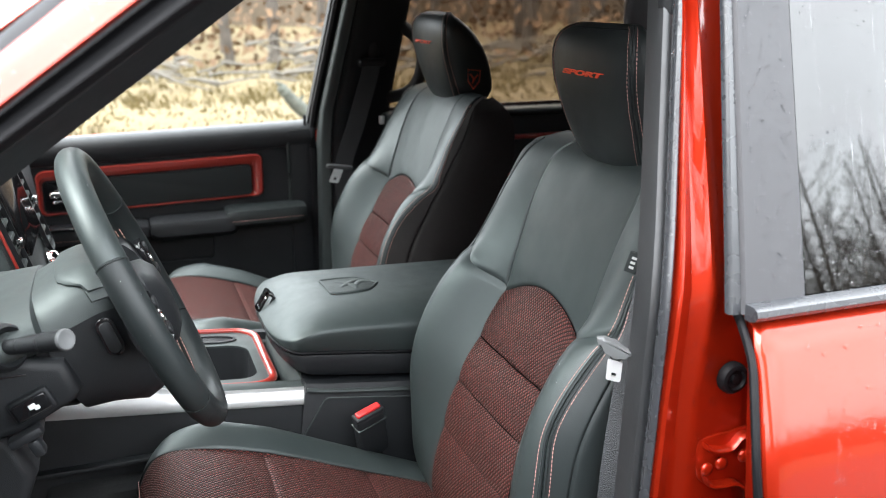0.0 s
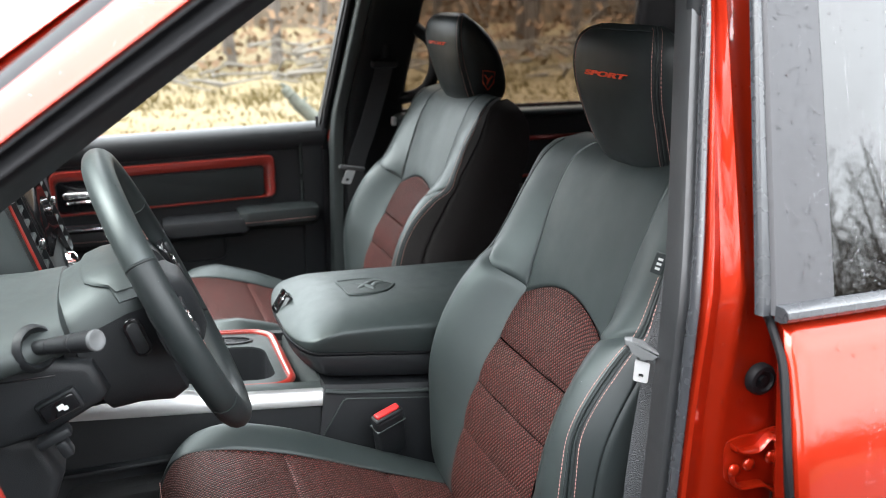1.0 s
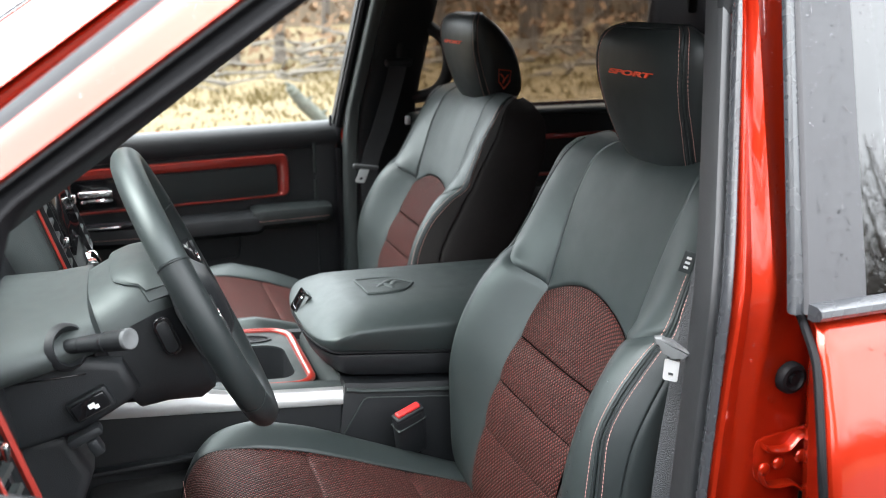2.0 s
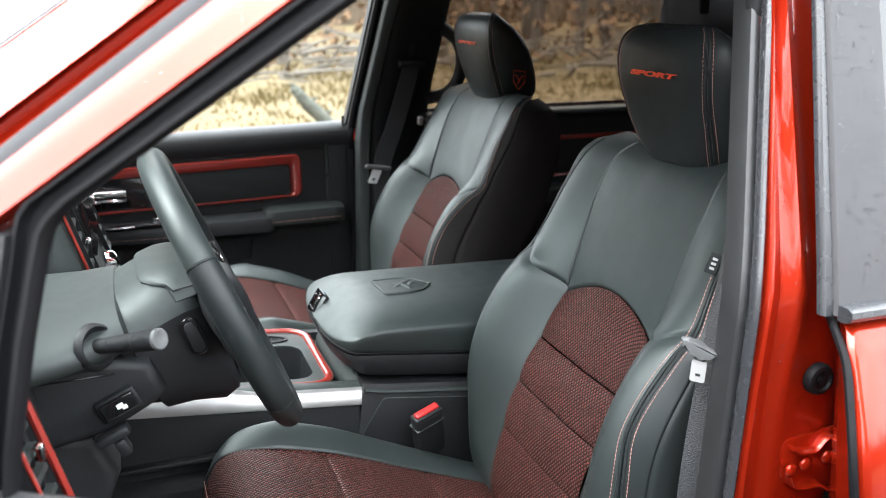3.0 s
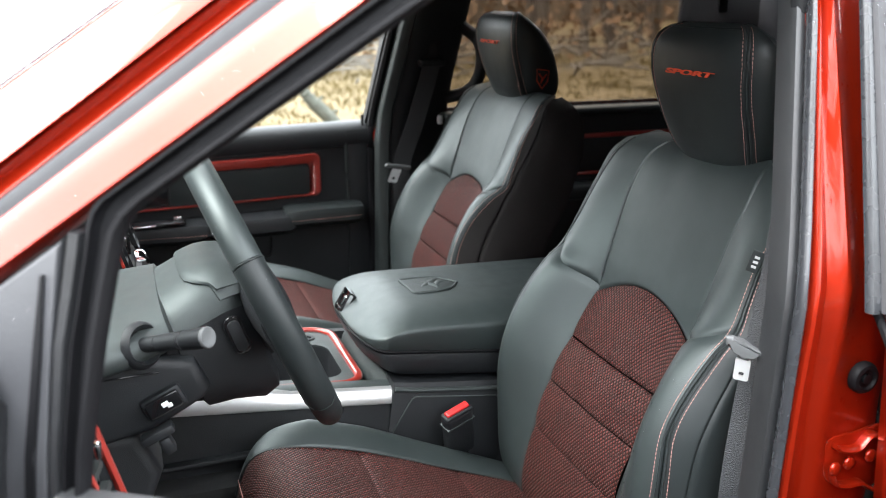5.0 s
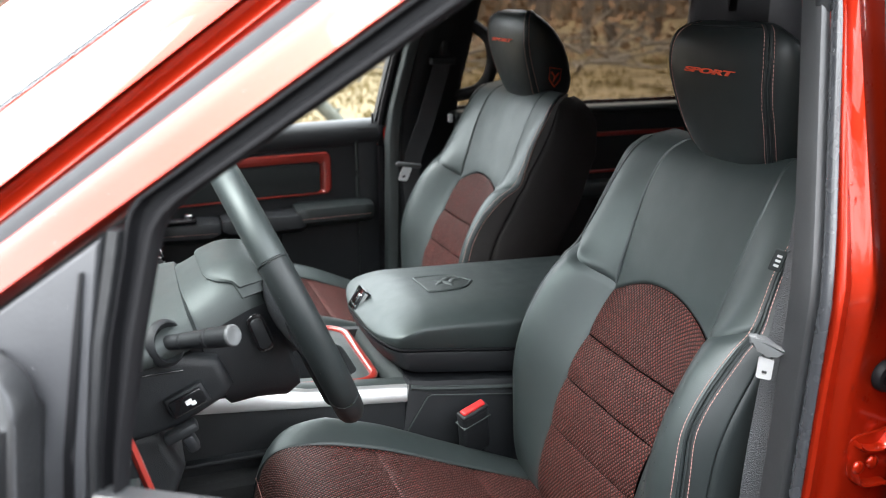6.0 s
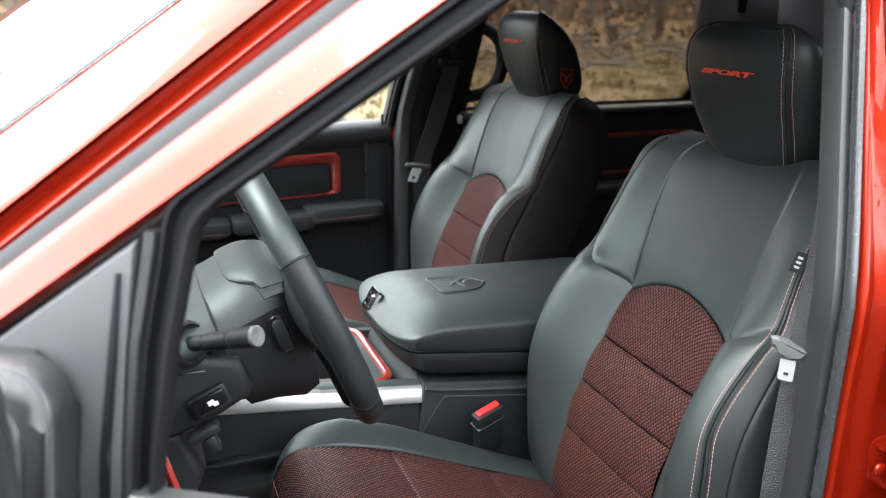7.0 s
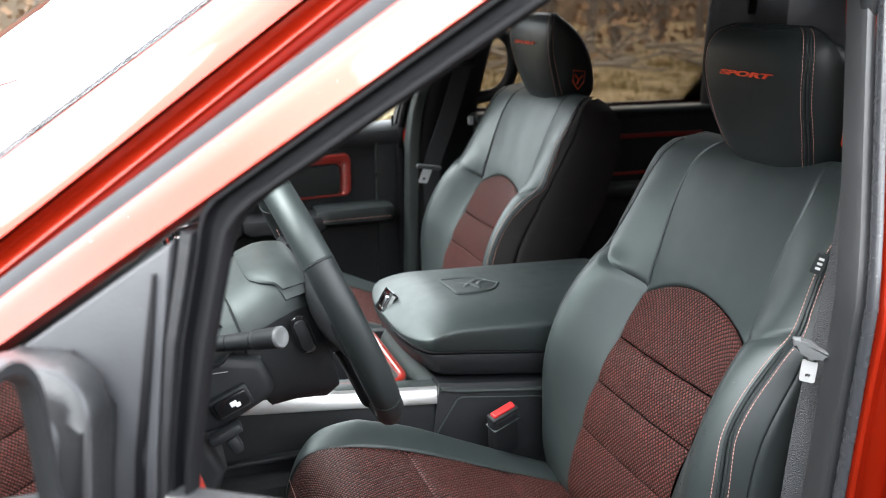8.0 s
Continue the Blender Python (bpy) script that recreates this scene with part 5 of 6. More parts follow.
def column():
    """Column shroud in two lengths, stalk and tilt switch."""
    col = thing("steering_column", "dark grey steering column shroud with control stalk", "steering column", at=(-0.1, 1.158, 1.30))
    axis = -KN

    def ring(s, hw, up, dn, y=1.158, e=0.58, lift=0.0):
        c = KC + axis * s
        c.y = y
        c.z += lift
        pts = []
        for i in range(32):
            q = 2 * math.pi * i / 32
            cx, sx = math.cos(q), math.sin(q)
            a = math.copysign(abs(cx) ** e, cx)
            b = math.copysign(abs(sx) ** e, sx)
            if b < 0:
                a *= 1 - 0.20 * b * b
            pts.append(c + Vector((0, 1, 0)) * (hw * a) + KU * ((up if b > 0 else dn) * b))
        return pts
    rear = [(0.018, 0.070, 0.050, 0.104), (0.024, 0.086, 0.064, 0.118), (0.045, 0.098, 0.078, 0.122), (0.080, 0.106, 0.076, 0.104), (0.111, 0.112, 0.070, 0.095), (0.114, 0.106, 0.065, 0.090)]
    rings = [ring(*r) for r in rear]
    # grey only on the lit top; black reaches up the sides as shade
    part("rear_shroud", loft([[r[i % 32] for i in range(1, 16)] for r in rings], closed=False), PLASTIC_GREY, col, "dark grey tilting column shroud")
    part("lower_shroud", loft([[r[i % 32] for i in range(15, 34)] for r in rings], closed=False), PLASTIC, col, "black lower column shroud, black carried up the sides as shade")
    part("shroud_front", loft([ring(0.0185, 0.069, 0.049, 0.103), ring(0.0200, 0.04, 0.03, 0.05)]), PLASTIC, col)
    part("gap_ring", loft([ring(0.110, 0.109, 0.067, 0.088), ring(0.124, 0.113, 0.067, 0.080)]), RUBBER, col)
    part("front_shroud", loft([ring(0.120, 0.116, 0.032, 0.030, 1.158, 0.72, 0.038), ring(0.123, 0.126, 0.035, 0.032, 1.158, 0.72, 0.039), ring(0.17, 0.152, 0.035, 0.032, 1.158, 0.75, 0.045), ring(0.26, 0.176, 0.042, 0.034, 1.158, 0.75, 0.064), ring(0.38, 0.20, 0.060, 0.036, 1.158, 0.75, 0.100)]), PLASTIC_GREY, col, "dark grey fixed column cover")
    # soft flap over the top, its front edge stepped, and a second fold below it
    def flap(ks, reach, off, material, label):
        rows = []
        for k, far_end in zip(ks, reach):
            outer, inner = [], []
            for q in (0.0, 0.08, 0.2, 0.4, 0.6, 0.8, 0.94, 1.0):
                s = 0.010 + (far_end - 0.010) * q
                lip = off - 0.003 * max(0.0, abs(q - 0.5) * 2 - 0.85) / 0.15
                hw = lerp_table([(0.010, 0.070), (0.017, 0.086), (0.045, 0.098), (0.080, 0.106), (0.111, 0.112)], s) + lip
                up = lerp_table([(0.010, 0.056), (0.017, 0.068), (0.045, 0.078), (0.080, 0.076), (0.111, 0.070)], s) + lip
                outer.append(ring(s, hw, up, 0.09)[k])
                inner.append(ring(s, hw - 0.010, up - 0.010, 0.09)[k])
            rows.append(outer + inner[::-1])
        part("soft_flap", loft(rows), material, col, label)
    flap(range(2, 14), (0.080, 0.080, 0.080, 0.080, 0.080, 0.080, 0.080, 0.079, 0.076, 0.066, 0.052, 0.046), 0.0055, PLASTIC_GREY, "soft grey gaiter flap")
    flap(range(11, 15), (0.054, 0.052, 0.050, 0.048), 0.0025, PLASTIC_GREY, "")
    # stalk with boot ring, barrel and end knob
    root, tip = Vector((-0.128, 1.016, 1.348)), Vector((-0.071, 0.955, 1.371))
    d = (tip - root)
    prof = [(-0.35, 0.0085), (0.0, 0.0088), (0.16, 0.0090), (0.165, 0.0082), (0.175, 0.0082), (0.18, 0.0094), (0.36, 0.0098), (0.58, 0.0102), (0.585, 0.0094), (0.60, 0.0094), (0.605, 0.0112), (0.63, 0.0114), (0.64, 0.0106), (0.68, 0.0110), (0.96, 0.0118), (1.0, 0.0116)]
    side1 = d.cross(Vector((0, 0, 1))).normalized()
    side2 = side1.cross(d).normalized()
    back = [root + d * t for t in (-0.16, -0.10, -0.06, -0.10, -0.20)]
    boot = [[p + r * (side1 * math.cos(q) + side2 * math.sin(q)) for q in [2 * math.pi * i / 28 for i in range(28)]] for p, r in zip(back, (0.0275, 0.0260, 0.0225, 0.0190, 0.0150))]
    part("boot_ring", loft(boot, caps=False), PLASTIC, col, "black ring round the stalk's opening")
    # near-flat black disc for the shade inside the stalk's opening
    part("boot_shade_disc", loft([[root + d * t + r * (side1 * math.cos(q) + side2 * math.sin(q)) for q in [2 * math.pi * i / 28 for i in range(28)]] for t, r in ((-0.17, 0.021), (-0.16, 0.002))]), RUBBER, col)
    st = part("stalk", loft([[root + d * t + r * (side1 * math.cos(q) + side2 * math.sin(q)) for q in [2 * math.pi * i / 20 for i in range(20)]] for t, r in prof]), PLASTIC, col, "black control stalk")
    part("stalk_cap", loft([[root + d * t + r * (side1 * math.cos(q) + side2 * math.sin(q)) for q in [2 * math.pi * i / 20 for i in range(20)]] for t, r in ((1.0, 0.0118), (1.03, 0.0118), (1.045, 0.0108), (1.048, 0.0096), (1.034, 0.0066), (1.030, 0.002))]), STALK_GREY, st, "grey stalk end cap")
    # tilt switch on the near side
    def sw(u, v, dd):
        c = KC + axis * 0.068
        return Vector((c.x, 1.0535 - dd, c.z + 0.006)) + axis * (u - 0.022) + KU * (v - 0.004)
    part("switch_bezel", slab(rrect(0.022, 0.050, 0.010), sw, 0.006, 0.002), GLOSS_BLACK, col)
    part("tilt_switch", slab(rrect(0.014, 0.040, 0.006), lambda u, v, dd: sw(u, v, 0.004 + dd), 0.005, 0.002), PLASTIC, col)
    return col


column()


def dashboard():
    dash = thing("dashboard", "black dashboard with grey bezel, red-rimmed air vents and centre screen", "dashboard", at=(-0.35, C, 0.9))
    prof = [(-0.60, 1.30), (-0.50, 1.395), (-0.36, 1.425), (-0.27, 1.420), (-0.235, 1.395), (-0.215, 1.34), (-0.205, 1.25), (-0.20, 1.12), (-0.24, 1.02), (-0.34, 0.96), (-0.58, 0.95)]
    rows = [[(x + 0.02 * abs(y - C) ** 2, y, z) for x, z in prof] for y in np.linspace(0.835, far(0.835), 17)]
    part("dash_body", loft(rows), PLASTIC, dash, "black grained dash body")
    # knee panel below the column, with pedal switch and release lever
    kp = slab([(-0.30, 1.330), (-0.155, 1.330), (-0.080, 1.316), (-0.064, 1.278), (-0.072, 1.266), (-0.130, 1.235), (-0.30, 1.20)], lambda u, v, d: (u - 0.02 * 0, 1.030 + d, v), 0.28, 0.012, 3)
    part("knee_panel", kp, PLASTIC, dash, "black knee panel")
    part("panel_seam", tube([(-0.30, 1.029, 1.300), (-0.20, 1.029, 1.306), (-0.12, 1.029, 1.308)], 0.0010, 6), GLOSS_BLACK, dash)
    t = Euler((0, radians(-24), 0)).to_matrix().to_4x4()
    part("switch_bezel", box(-0.118, 1.027, 1.272, 0.048, 0.012, 0.028, 0.004, 2, t), PLASTIC, dash)
    part("pedal_switch", box(-0.118, 1.021, 1.272, 0.040, 0.010, 0.021, 0.003, 2, t), GLOSS_BLACK, dash, "black switch with a white pedal mark")
    part("switch_mark", box(-0.117, 1.0152, 1.274, 0.008, 0.002, 0.006, 0.0006, 1, t), WHITE_MARK, dash)
    part("switch_mark", box(-0.112, 1.0152, 1.2725, 0.006, 0.002, 0.005, 0.0006, 1, t), WHITE_MARK, dash)
    part("release_lever", box(-0.118, 1.022, 1.222, 0.014, 0.02, 0.022, 0.004, 2, t), PLASTIC, dash, "grey release lever")
    part("release_lever", box(-0.128, 1.022, 1.236, 0.040, 0.02, 0.012, 0.004, 2, t), PLASTIC, dash)
    part("lower_dash", slab([(-0.34, 1.24), (-0.150, 1.225), (-0.125, 1.17), (-0.160, 1.08), (-0.34, 0.98)], lambda u, v, d: (u, 1.05 + d, v), 0.24, 0.015, 3), PLASTIC, dash, "black lower dash panel")
    # outboard end with its vent: red ring and slats facing the seat
    ends = slab([(-0.43, 1.40), (-0.260, 1.40), (-0.232, 1.33), (-0.227, 1.22), (-0.24, 1.10), (-0.43, 1.0)], lambda u, v, d: (u, 0.835 + d, v), 0.20, 0.02, 3)
    part("dash_end", ends, PLASTIC_GREY, dash, "dark grey dash end")
    part("vent_housing", box(-0.262, 0.828, 1.320, 0.080, 0.075, 0.165, 0.015, 3), PLASTIC, dash)
    vent("outboard_vent", dash, Vector((-0.197, 0.828, 1.325)), 0.056, 0.170, 0.010, -0.26, 0.0042)
    # cluster hood
    rows = []
    for x, s in ((-0.46, 0.9), (-0.40, 1.0), (-0.365, 1.0), (-0.37, 0.94), (-0.43, 0.9)):
        rows.append([(x - 0.1 * (z - 1.38), 1.16 + y * s, z) for y, z in [(-0.20, 1.36), (-0.19, 1.43), (-0.15, 1.475), (0, 1.49), (0.15, 1.475), (0.19, 1.43), (0.20, 1.36)]])
    part("cluster_hood", loft(rows, closed=False), PLASTIC_GREY, dash, "grey instrument hood")
    part("cluster_lens", slab(rrect(0.36, 0.15, 0.03), lambda u, v, d: (-0.40 - 0.25 * v + d, 1.16 + u, 1.40 + v), 0.006, 0.002), GLOSS_BLACK, dash, "dark instrument lens")
    # centre stack: sloped panel with grey surround, vent, screen and knobs
    def stack(u, v, d):
        return Vector((-0.140 - 0.30 * (v - 1.30) + d, C - 0.02 + u, v))
    part("stack_surround", slab(rrect(0.40, 0.40, 0.04, cy=1.30), lambda u, v, d: stack(u, v, d - 0.06), 0.055, 0.01, 3), PLASTIC_GREY, dash, "dark grey centre stack")
    part("flank", slab(rrect(0.16, 0.36, 0.03, cx=-0.10, cy=1.31), lambda u, v, d: (u - 0.30 * (v - 1.30) - 0.125, C - 0.222 - d, v), 0.012, 0.004), PLASTIC_GREY, dash, "dark grey stack side")
    part("stack_edge", tube(smooth_path([stack(-0.207, z, 0.002) for z in (1.15, 1.25, 1.38, 1.45)], 4), 0.0024, 8), RED_TRIM, dash, "thin red line along the centre stack")
    part("stack_cap", tube(smooth_path([stack(-0.207, z, d) for z, d in ((1.440, 0.004), (1.470, 0.004), (1.494, -0.004), (1.502, -0.024))], 5), 0.0075, 10), SILVER, dash, "silver corner of the centre stack")
    part("screen", slab(rrect(0.225, 0.14, 0.012, cy=1.40), lambda u, v, d: stack(u, v, d), 0.010, 0.003), GLOSS_BLACK, dash, "dark centre touchscreen")
    for s in (-1, 1):
        vent("centre_vent", dash, stack(s * 0.155, 1.365, 0.0), 0.065, 0.185, 0.008, -0.30, 0.0)
        part("knob", loft([[stack(s * 0.10 + r * math.cos(q), 1.262 + r * math.sin(q), dd) for q in [2 * math.pi * i / 18 for i in range(18)]] for r, dd in ((0.020, 0), (0.020, 0.014), (0.016, 0.018), (0.002, 0.018))]), CHROME, dash, "chrome rotary knob")
    part("stack_lower", slab(rrect(0.30, 0.13, 0.02, cy=1.20), lambda u, v, d: stack(u, v, d - 0.004), 0.010, 0.003), PLASTIC, dash)
    part("start_button", loft([[stack(-0.150 + r * math.cos(q), 1.255 + r * math.sin(q), dd) for q in [2 * math.pi * i / 18 for i in range(18)]] for r, dd in ((0.015, 0), (0.015, 0.012), (0.010, 0.015), (0.001, 0.015))]), RED_TRIM, dash, "red round button")


def vent(name, parent, c, w, h, deep, tilt=-0.30, line=0.0020):
    """Air vent facing the seats: red rim, dark box, slats and a chrome thumb tab."""
    def at(u, v, d):
        return c + Vector((tilt * v + d + (0.16 * u if line else 0.0), u, v))
    v = part(name, ring_slab(rrect(w, h, 0.02, 5), rrect(w - 0.004, h - 0.004, 0.017, 5), at, deep), PLASTIC, parent, "air vent with dark slats")
    if line:
        part("red_line", tube([at(a, b, deep + 0.001) for a, b in rrect(w - 0.002, h - 0.002, 0.019, 5)], [line * (1.0 if a > -0.2 * w else 0.55) for a, b in rrect(w - 0.002, h - 0.002, 0.019, 5)], 6, closed=True), RED_TRIM, v)
    bm = bmesh.new()
    bm.faces.new([bm.verts.new(at(a, b, -0.002)) for a, b in rrect(w - 0.012, h - 0.012, 0.015, 5)])
    part("vent_back", bm, GLOSS_BLACK, v)
    n = max(4, int(h / 0.022))
    for i in range(n):
        z = -h / 2 + (i + 0.8) * h / (n + 0.6)
        part("slat", slab(rrect(w - 0.016, 0.006, 0.002, 2, cy=z), lambda a, b, d: at(a, b, d), deep - 0.002, 0), PLASTIC_GREY, v, smooth=False)
    part("thumb_tab", box(*(c + Vector((deep + 0.004, 0, 0))), 0.010, 0.012, 0.016, 0.003, 2), CHROME, v)


dashboard()


# ---- far front door, closed ----
def far_door():
    y0 = 2.450
    door2 = part("passenger_door", slab([(-0.50, 1.345), (0.515, 1.372), (0.500, 1.15), (0.485, 0.95), (0.48, 0.70), (-0.50, 0.70)], lambda u, v, d: (u, y0 + d, v), 0.05, 0.012, 3), PLASTIC, truck, "black inner panel of the closed far door")
    rows = []
    for x in np.linspace(-0.50, 0.515, 12):
        z = 1.3585 + 0.026 * x
        rows.append([(x, y0 + 0.004, z - 0.060), (x, y0 - 0.006, z - 0.056), (x, y0 - 0.0105, z - 0.046), (x, y0 - 0.0115, z - 0.034), (x, y0 - 0.010, z - 0.022), (x, y0 - 0.0055, z - 0.010), (x, y0 + 0.003, z), (x, y0 + 0.018, z + 0.006), (x, y0 + 0.05, z + 0.008), (x, y0 + 0.075, z + 0.004), (x, y0 + 0.075, z - 0.03)])
    part("belt_cap", loft(rows), PLASTIC, door2, "black window sill cap")
    part("end_panel", box(0.478, y0 - 0.002, 1.14, 0.06, 0.012, 0.44, 0.004), PLASTIC, door2)
    # red trim frame round the pull-handle recess and pad
    def on(u, v, d):
        return Vector((u, y0 - d, v + 0.024 * u))
    outer = rrect(0.575, 0.118, 0.020, 6, cx=0.085, cy=1.232)
    inner = rrect(0.532, 0.086, 0.012, 6, cx=0.076, cy=1.2215)
    mid = rrect(0.552, 0.098, 0.017, 6, cx=0.0815, cy=1.227)
    frame_loops = [[on(u, v, d) for u, v in o] for o, d in ((outer, 0.0), (outer, 0.008), (rrect(0.569, 0.112, 0.018, 6, cx=0.085, cy=1.232), 0.012), (mid, 0.012), (inner, 0.002), (inner, -0.004))]
    part("red_frame", loft(frame_loops, caps=False), RED_TRIM, door2, "satin red trim frame with a bevelled inner edge")
    part("pad", slab(rrect(0.372, 0.080, 0.010, 5, cx=0.154, cy=1.220), on, 0.008, 0.004, 3), LEATHER_DARK, door2, "black padded insert")
    part("handle_recess", slab(rrect(0.150, 0.082, 0.010, 5, cx=-0.112, cy=1.220), on, 0.003, 0.001), GLOSS_BLACK, door2)
    part("pull_handle", box(-0.130, y0 - 0.022, 1.226, 0.085, 0.016, 0.017, 0.006, 3), CHROME, door2, "chrome door handle")
    part("pull_handle", tube(smooth_path([(-0.165, y0 - 0.004, 1.200), (-0.160, y0 - 0.018, 1.206), (-0.13, y0 - 0.022, 1.208), (-0.09, y0 - 0.02, 1.208)], 4), 0.005, 8), CHROME, door2)
    # armrest: switch block ahead, padded rest behind it
    def rest(x0, x1, top, label):
        rows = []
        for i, x in enumerate(np.linspace(x0, x1, 14)):
            o = 0.060 + 0.020 * math.sin(math.pi * min(1, max(0, (x + 0.22) / 0.75)))
            e = 0.012 * max(0.0, 1 - min(x - x0, x1 - x) / 0.016) ** 2
            o, t = o - e, top - 0.4 * e
            rows.append([(x, y0 + 0.01, t + 0.002), (x, y0 - 0.6 * o, t), (x, y0 - 0.92 * o, t - 0.005), (x, y0 - o, t - 0.016), (x, y0 - o, t - 0.040 + e), (x, y0 - 0.7 * o, t - 0.056 + e), (x, y0 + 0.01, t - 0.062 + e)])
        part("armrest", loft(rows), LEATHER_DARK if x0 > 0.2 else PLASTIC, door2, label)
    rest(-0.22, 0.060, 1.141, "black front armrest block with switches")
    rest(0.064, 0.290, 1.146, "black grained grip block")
    rest(0.262, 0.482, 1.160, "black padded armrest with red stitching")
    line = [(x, y0 - 0.061 - 0.020 * math.sin(math.pi * min(1, max(0, (x + 0.22) / 0.75))), 1.130) for x in np.linspace(0.275, 0.47, 36)]
    stitches("stitching", line, door2, 0.007, 0.0008)
    line = [(x, y0 - 0.061 - 0.020 * math.sin(math.pi * min(1, max(0, (x + 0.22) / 0.75))), 1.112) for x in np.linspace(-0.20, 0.055, 40)]
    stitches("stitching", line, door2, 0.007, 0.0006)
    part("switch_plate", box(-0.09, y0 - 0.045, 1.147, 0.18, 0.045, 0.012, 0.004, 2), GLOSS_BLACK, door2)
    part("chrome_strip", box(-0.13, y0 - 0.071, 1.146, 0.11, 0.006, 0.006, 0.002, 2), CHROME, door2)
    part("window_switch", box(-0.02, y0 - 0.045, 1.158, 0.022, 0.016, 0.010, 0.003, 2), CHROME, door2)
    # map pocket, and the panel's raised edge, lighter grey to give its highlight
    part("pocket_rim", ring_slab(rrect(0.47, 0.130, 0.030, 5, cx=0.030, cy=1.050), rrect(0.41, 0.088, 0.018, 5, cx=0.022, cy=1.062), lambda u, v, d: (u, y0 - d, v), 0.016), PLASTIC, door2, "black map pocket rim")
    part("panel_ridge", tube(smooth_path([(0.446, y0 - 0.006, 1.348), (0.446, y0 - 0.008, 1.26), (0.446, y0 - 0.008, 1.165)], 5), 0.0045, 8), PLASTIC_GREY, door2)
    part("pocket", slab(rrect(0.58, 0.16, 0.03, 5, cx=0.0, cy=0.86), lambda u, v, d: (u, y0 - d, v), 0.05, 0.015, 3), PLASTIC, door2)
    # lock pin
    part("lock_pin", tube([(0.497, y0 + 0.004, 1.368), (0.4975, y0 + 0.004, 1.398)], 0.004, 8), PLASTIC, door2, "black lock pin")
    # frame: rear upright, sloping front and top; clear pane
    rows = []
    for z in np.linspace(1.36, 1.84, 8):
        y = 2.455 - 0.30 * (z - 1.38)
        x = 0.505 + 0.17 * (z - 1.38)
        rows.append([(x, y, z), (x + 0.028, y, z), (x + 0.028, y + 0.03, z), (x, y + 0.03, z)])
    part("frame_upright", loft(rows), PLASTIC, door2)
    pts = [(-0.46, 1.36), (-0.30, 1.50), (-0.10, 1.66), (0.08, 1.775), (0.3, 1.835), (0.59, 1.84)]
    rows = [[(x, 2.455 - 0.30 * (z - 1.38), z - 0.015), (x, 2.455 - 0.30 * (z - 1.38), z + 0.03), (x, 2.485 - 0.30 * (z - 1.38), z + 0.03), (x, 2.485 - 0.30 * (z - 1.38), z - 0.015)] for x, z in pts]
    part("frame_top", loft(rows), PLASTIC, door2)
    bm = bmesh.new()
    bm.faces.new([bm.verts.new((x, 2.478 - 0.30 * (z - 1.38), z)) for x, z in [(0.52, 1.365), (0.59, 1.83), (0.3, 1.83), (0.08, 1.77), (-0.10, 1.655), (-0.30, 1.495), (-0.45, 1.355)]])
    p = part("window", bm, GLASS, door2, "clear side window", smooth=False)
    p.visible_shadow = False
    part("outer_skin", slab([(-0.55, 1.35), (0.56, 1.375), (0.56, 0.68), (-0.55, 0.68)], lambda u, v, d: (u, 2.53 + d, v), 0.012, 0.004), PAINT, door2)
    # its mirror, seen through the glass
    rings = []
    c = Vector((-0.175, 2.70, 1.40))
    for d, k in ((0.0, 1.0), (-0.02, 1.05), (-0.06, 0.95), (-0.09, 0.6), (-0.10, 0.1)):
        rings.append([c + Vector((d - 0.15 * y * 0, x * k, y * k)) for x, y in rrect(0.17, 0.22, 0.05, 5)])
    part("far_mirror", loft(rings, caps=False), CHROME, truck, "chrome far door mirror shell")
    bm = bmesh.new()
    bm.faces.new([bm.verts.new(c + Vector((0.001, x, y))) for x, y in rrect(0.16, 0.21, 0.05, 5)])
    part("far_mirror_glass", bm, CHROME, truck, smooth=False)


far_door()


# ---- seat belts ----
def ribbon(pts, wide, width=0.047, thick=0.0012):
    """A webbing strap along points; wide: the direction of its width at each point."""
    pts = [Vector(p) for p in pts]
    rows = []
    for i, p in enumerate(pts):
        a, b = pts[max(0, i - 1)], pts[min(len(pts) - 1, i + 1)]
        d = (b - a).normalized()
        w = Vector(wide)
        w = (w - d * w.dot(d)).normalized()
        n = d.cross(w)
        rows.append([p + w * (width / 2) + n * thick, p - w * (width / 2) + n * thick, p - w * (width / 2) - n * thick, p + w * (width / 2) - n * thick])
    return loft(rows)


def latch_plate(parent, c, right, down, size=1.0, bar=False):
    """Steel tongue with a slot, in a grey plastic grip."""
    right, down = Vector(right).normalized(), Vector(down).normalized()
    n = right.cross(down)
    def at(u, v, d):
        return Vector(c) + right * u * size + down * v * size + n * d
    shape = rrect(0.074, 0.013, 0.006, 4) if bar else [(-0.036, -0.010), (-0.022, -0.013), (-0.008, -0.003), (0.034, 0.006), (0.034, 0.014), (0.012, 0.013), (0.009, 0.028), (-0.009, 0.026), (-0.013, 0.010), (-0.032, 0.006)]
    g = part("tongue_grip", slab(shape, at, 0.010, 0.004, 3), STALK_GREY, parent, "grey belt tongue grip")
    part("tongue", ring_slab(rrect(0.026, 0.040, 0.004, 3, cy=0.026 if bar else 0.048), rrect(0.009, 0.008, 0.002, 3, cy=0.034 if bar else 0.056), lambda u, v, d: at(u, v, 0.004 + d), 0.004), STEEL, g, "bright steel tongue")


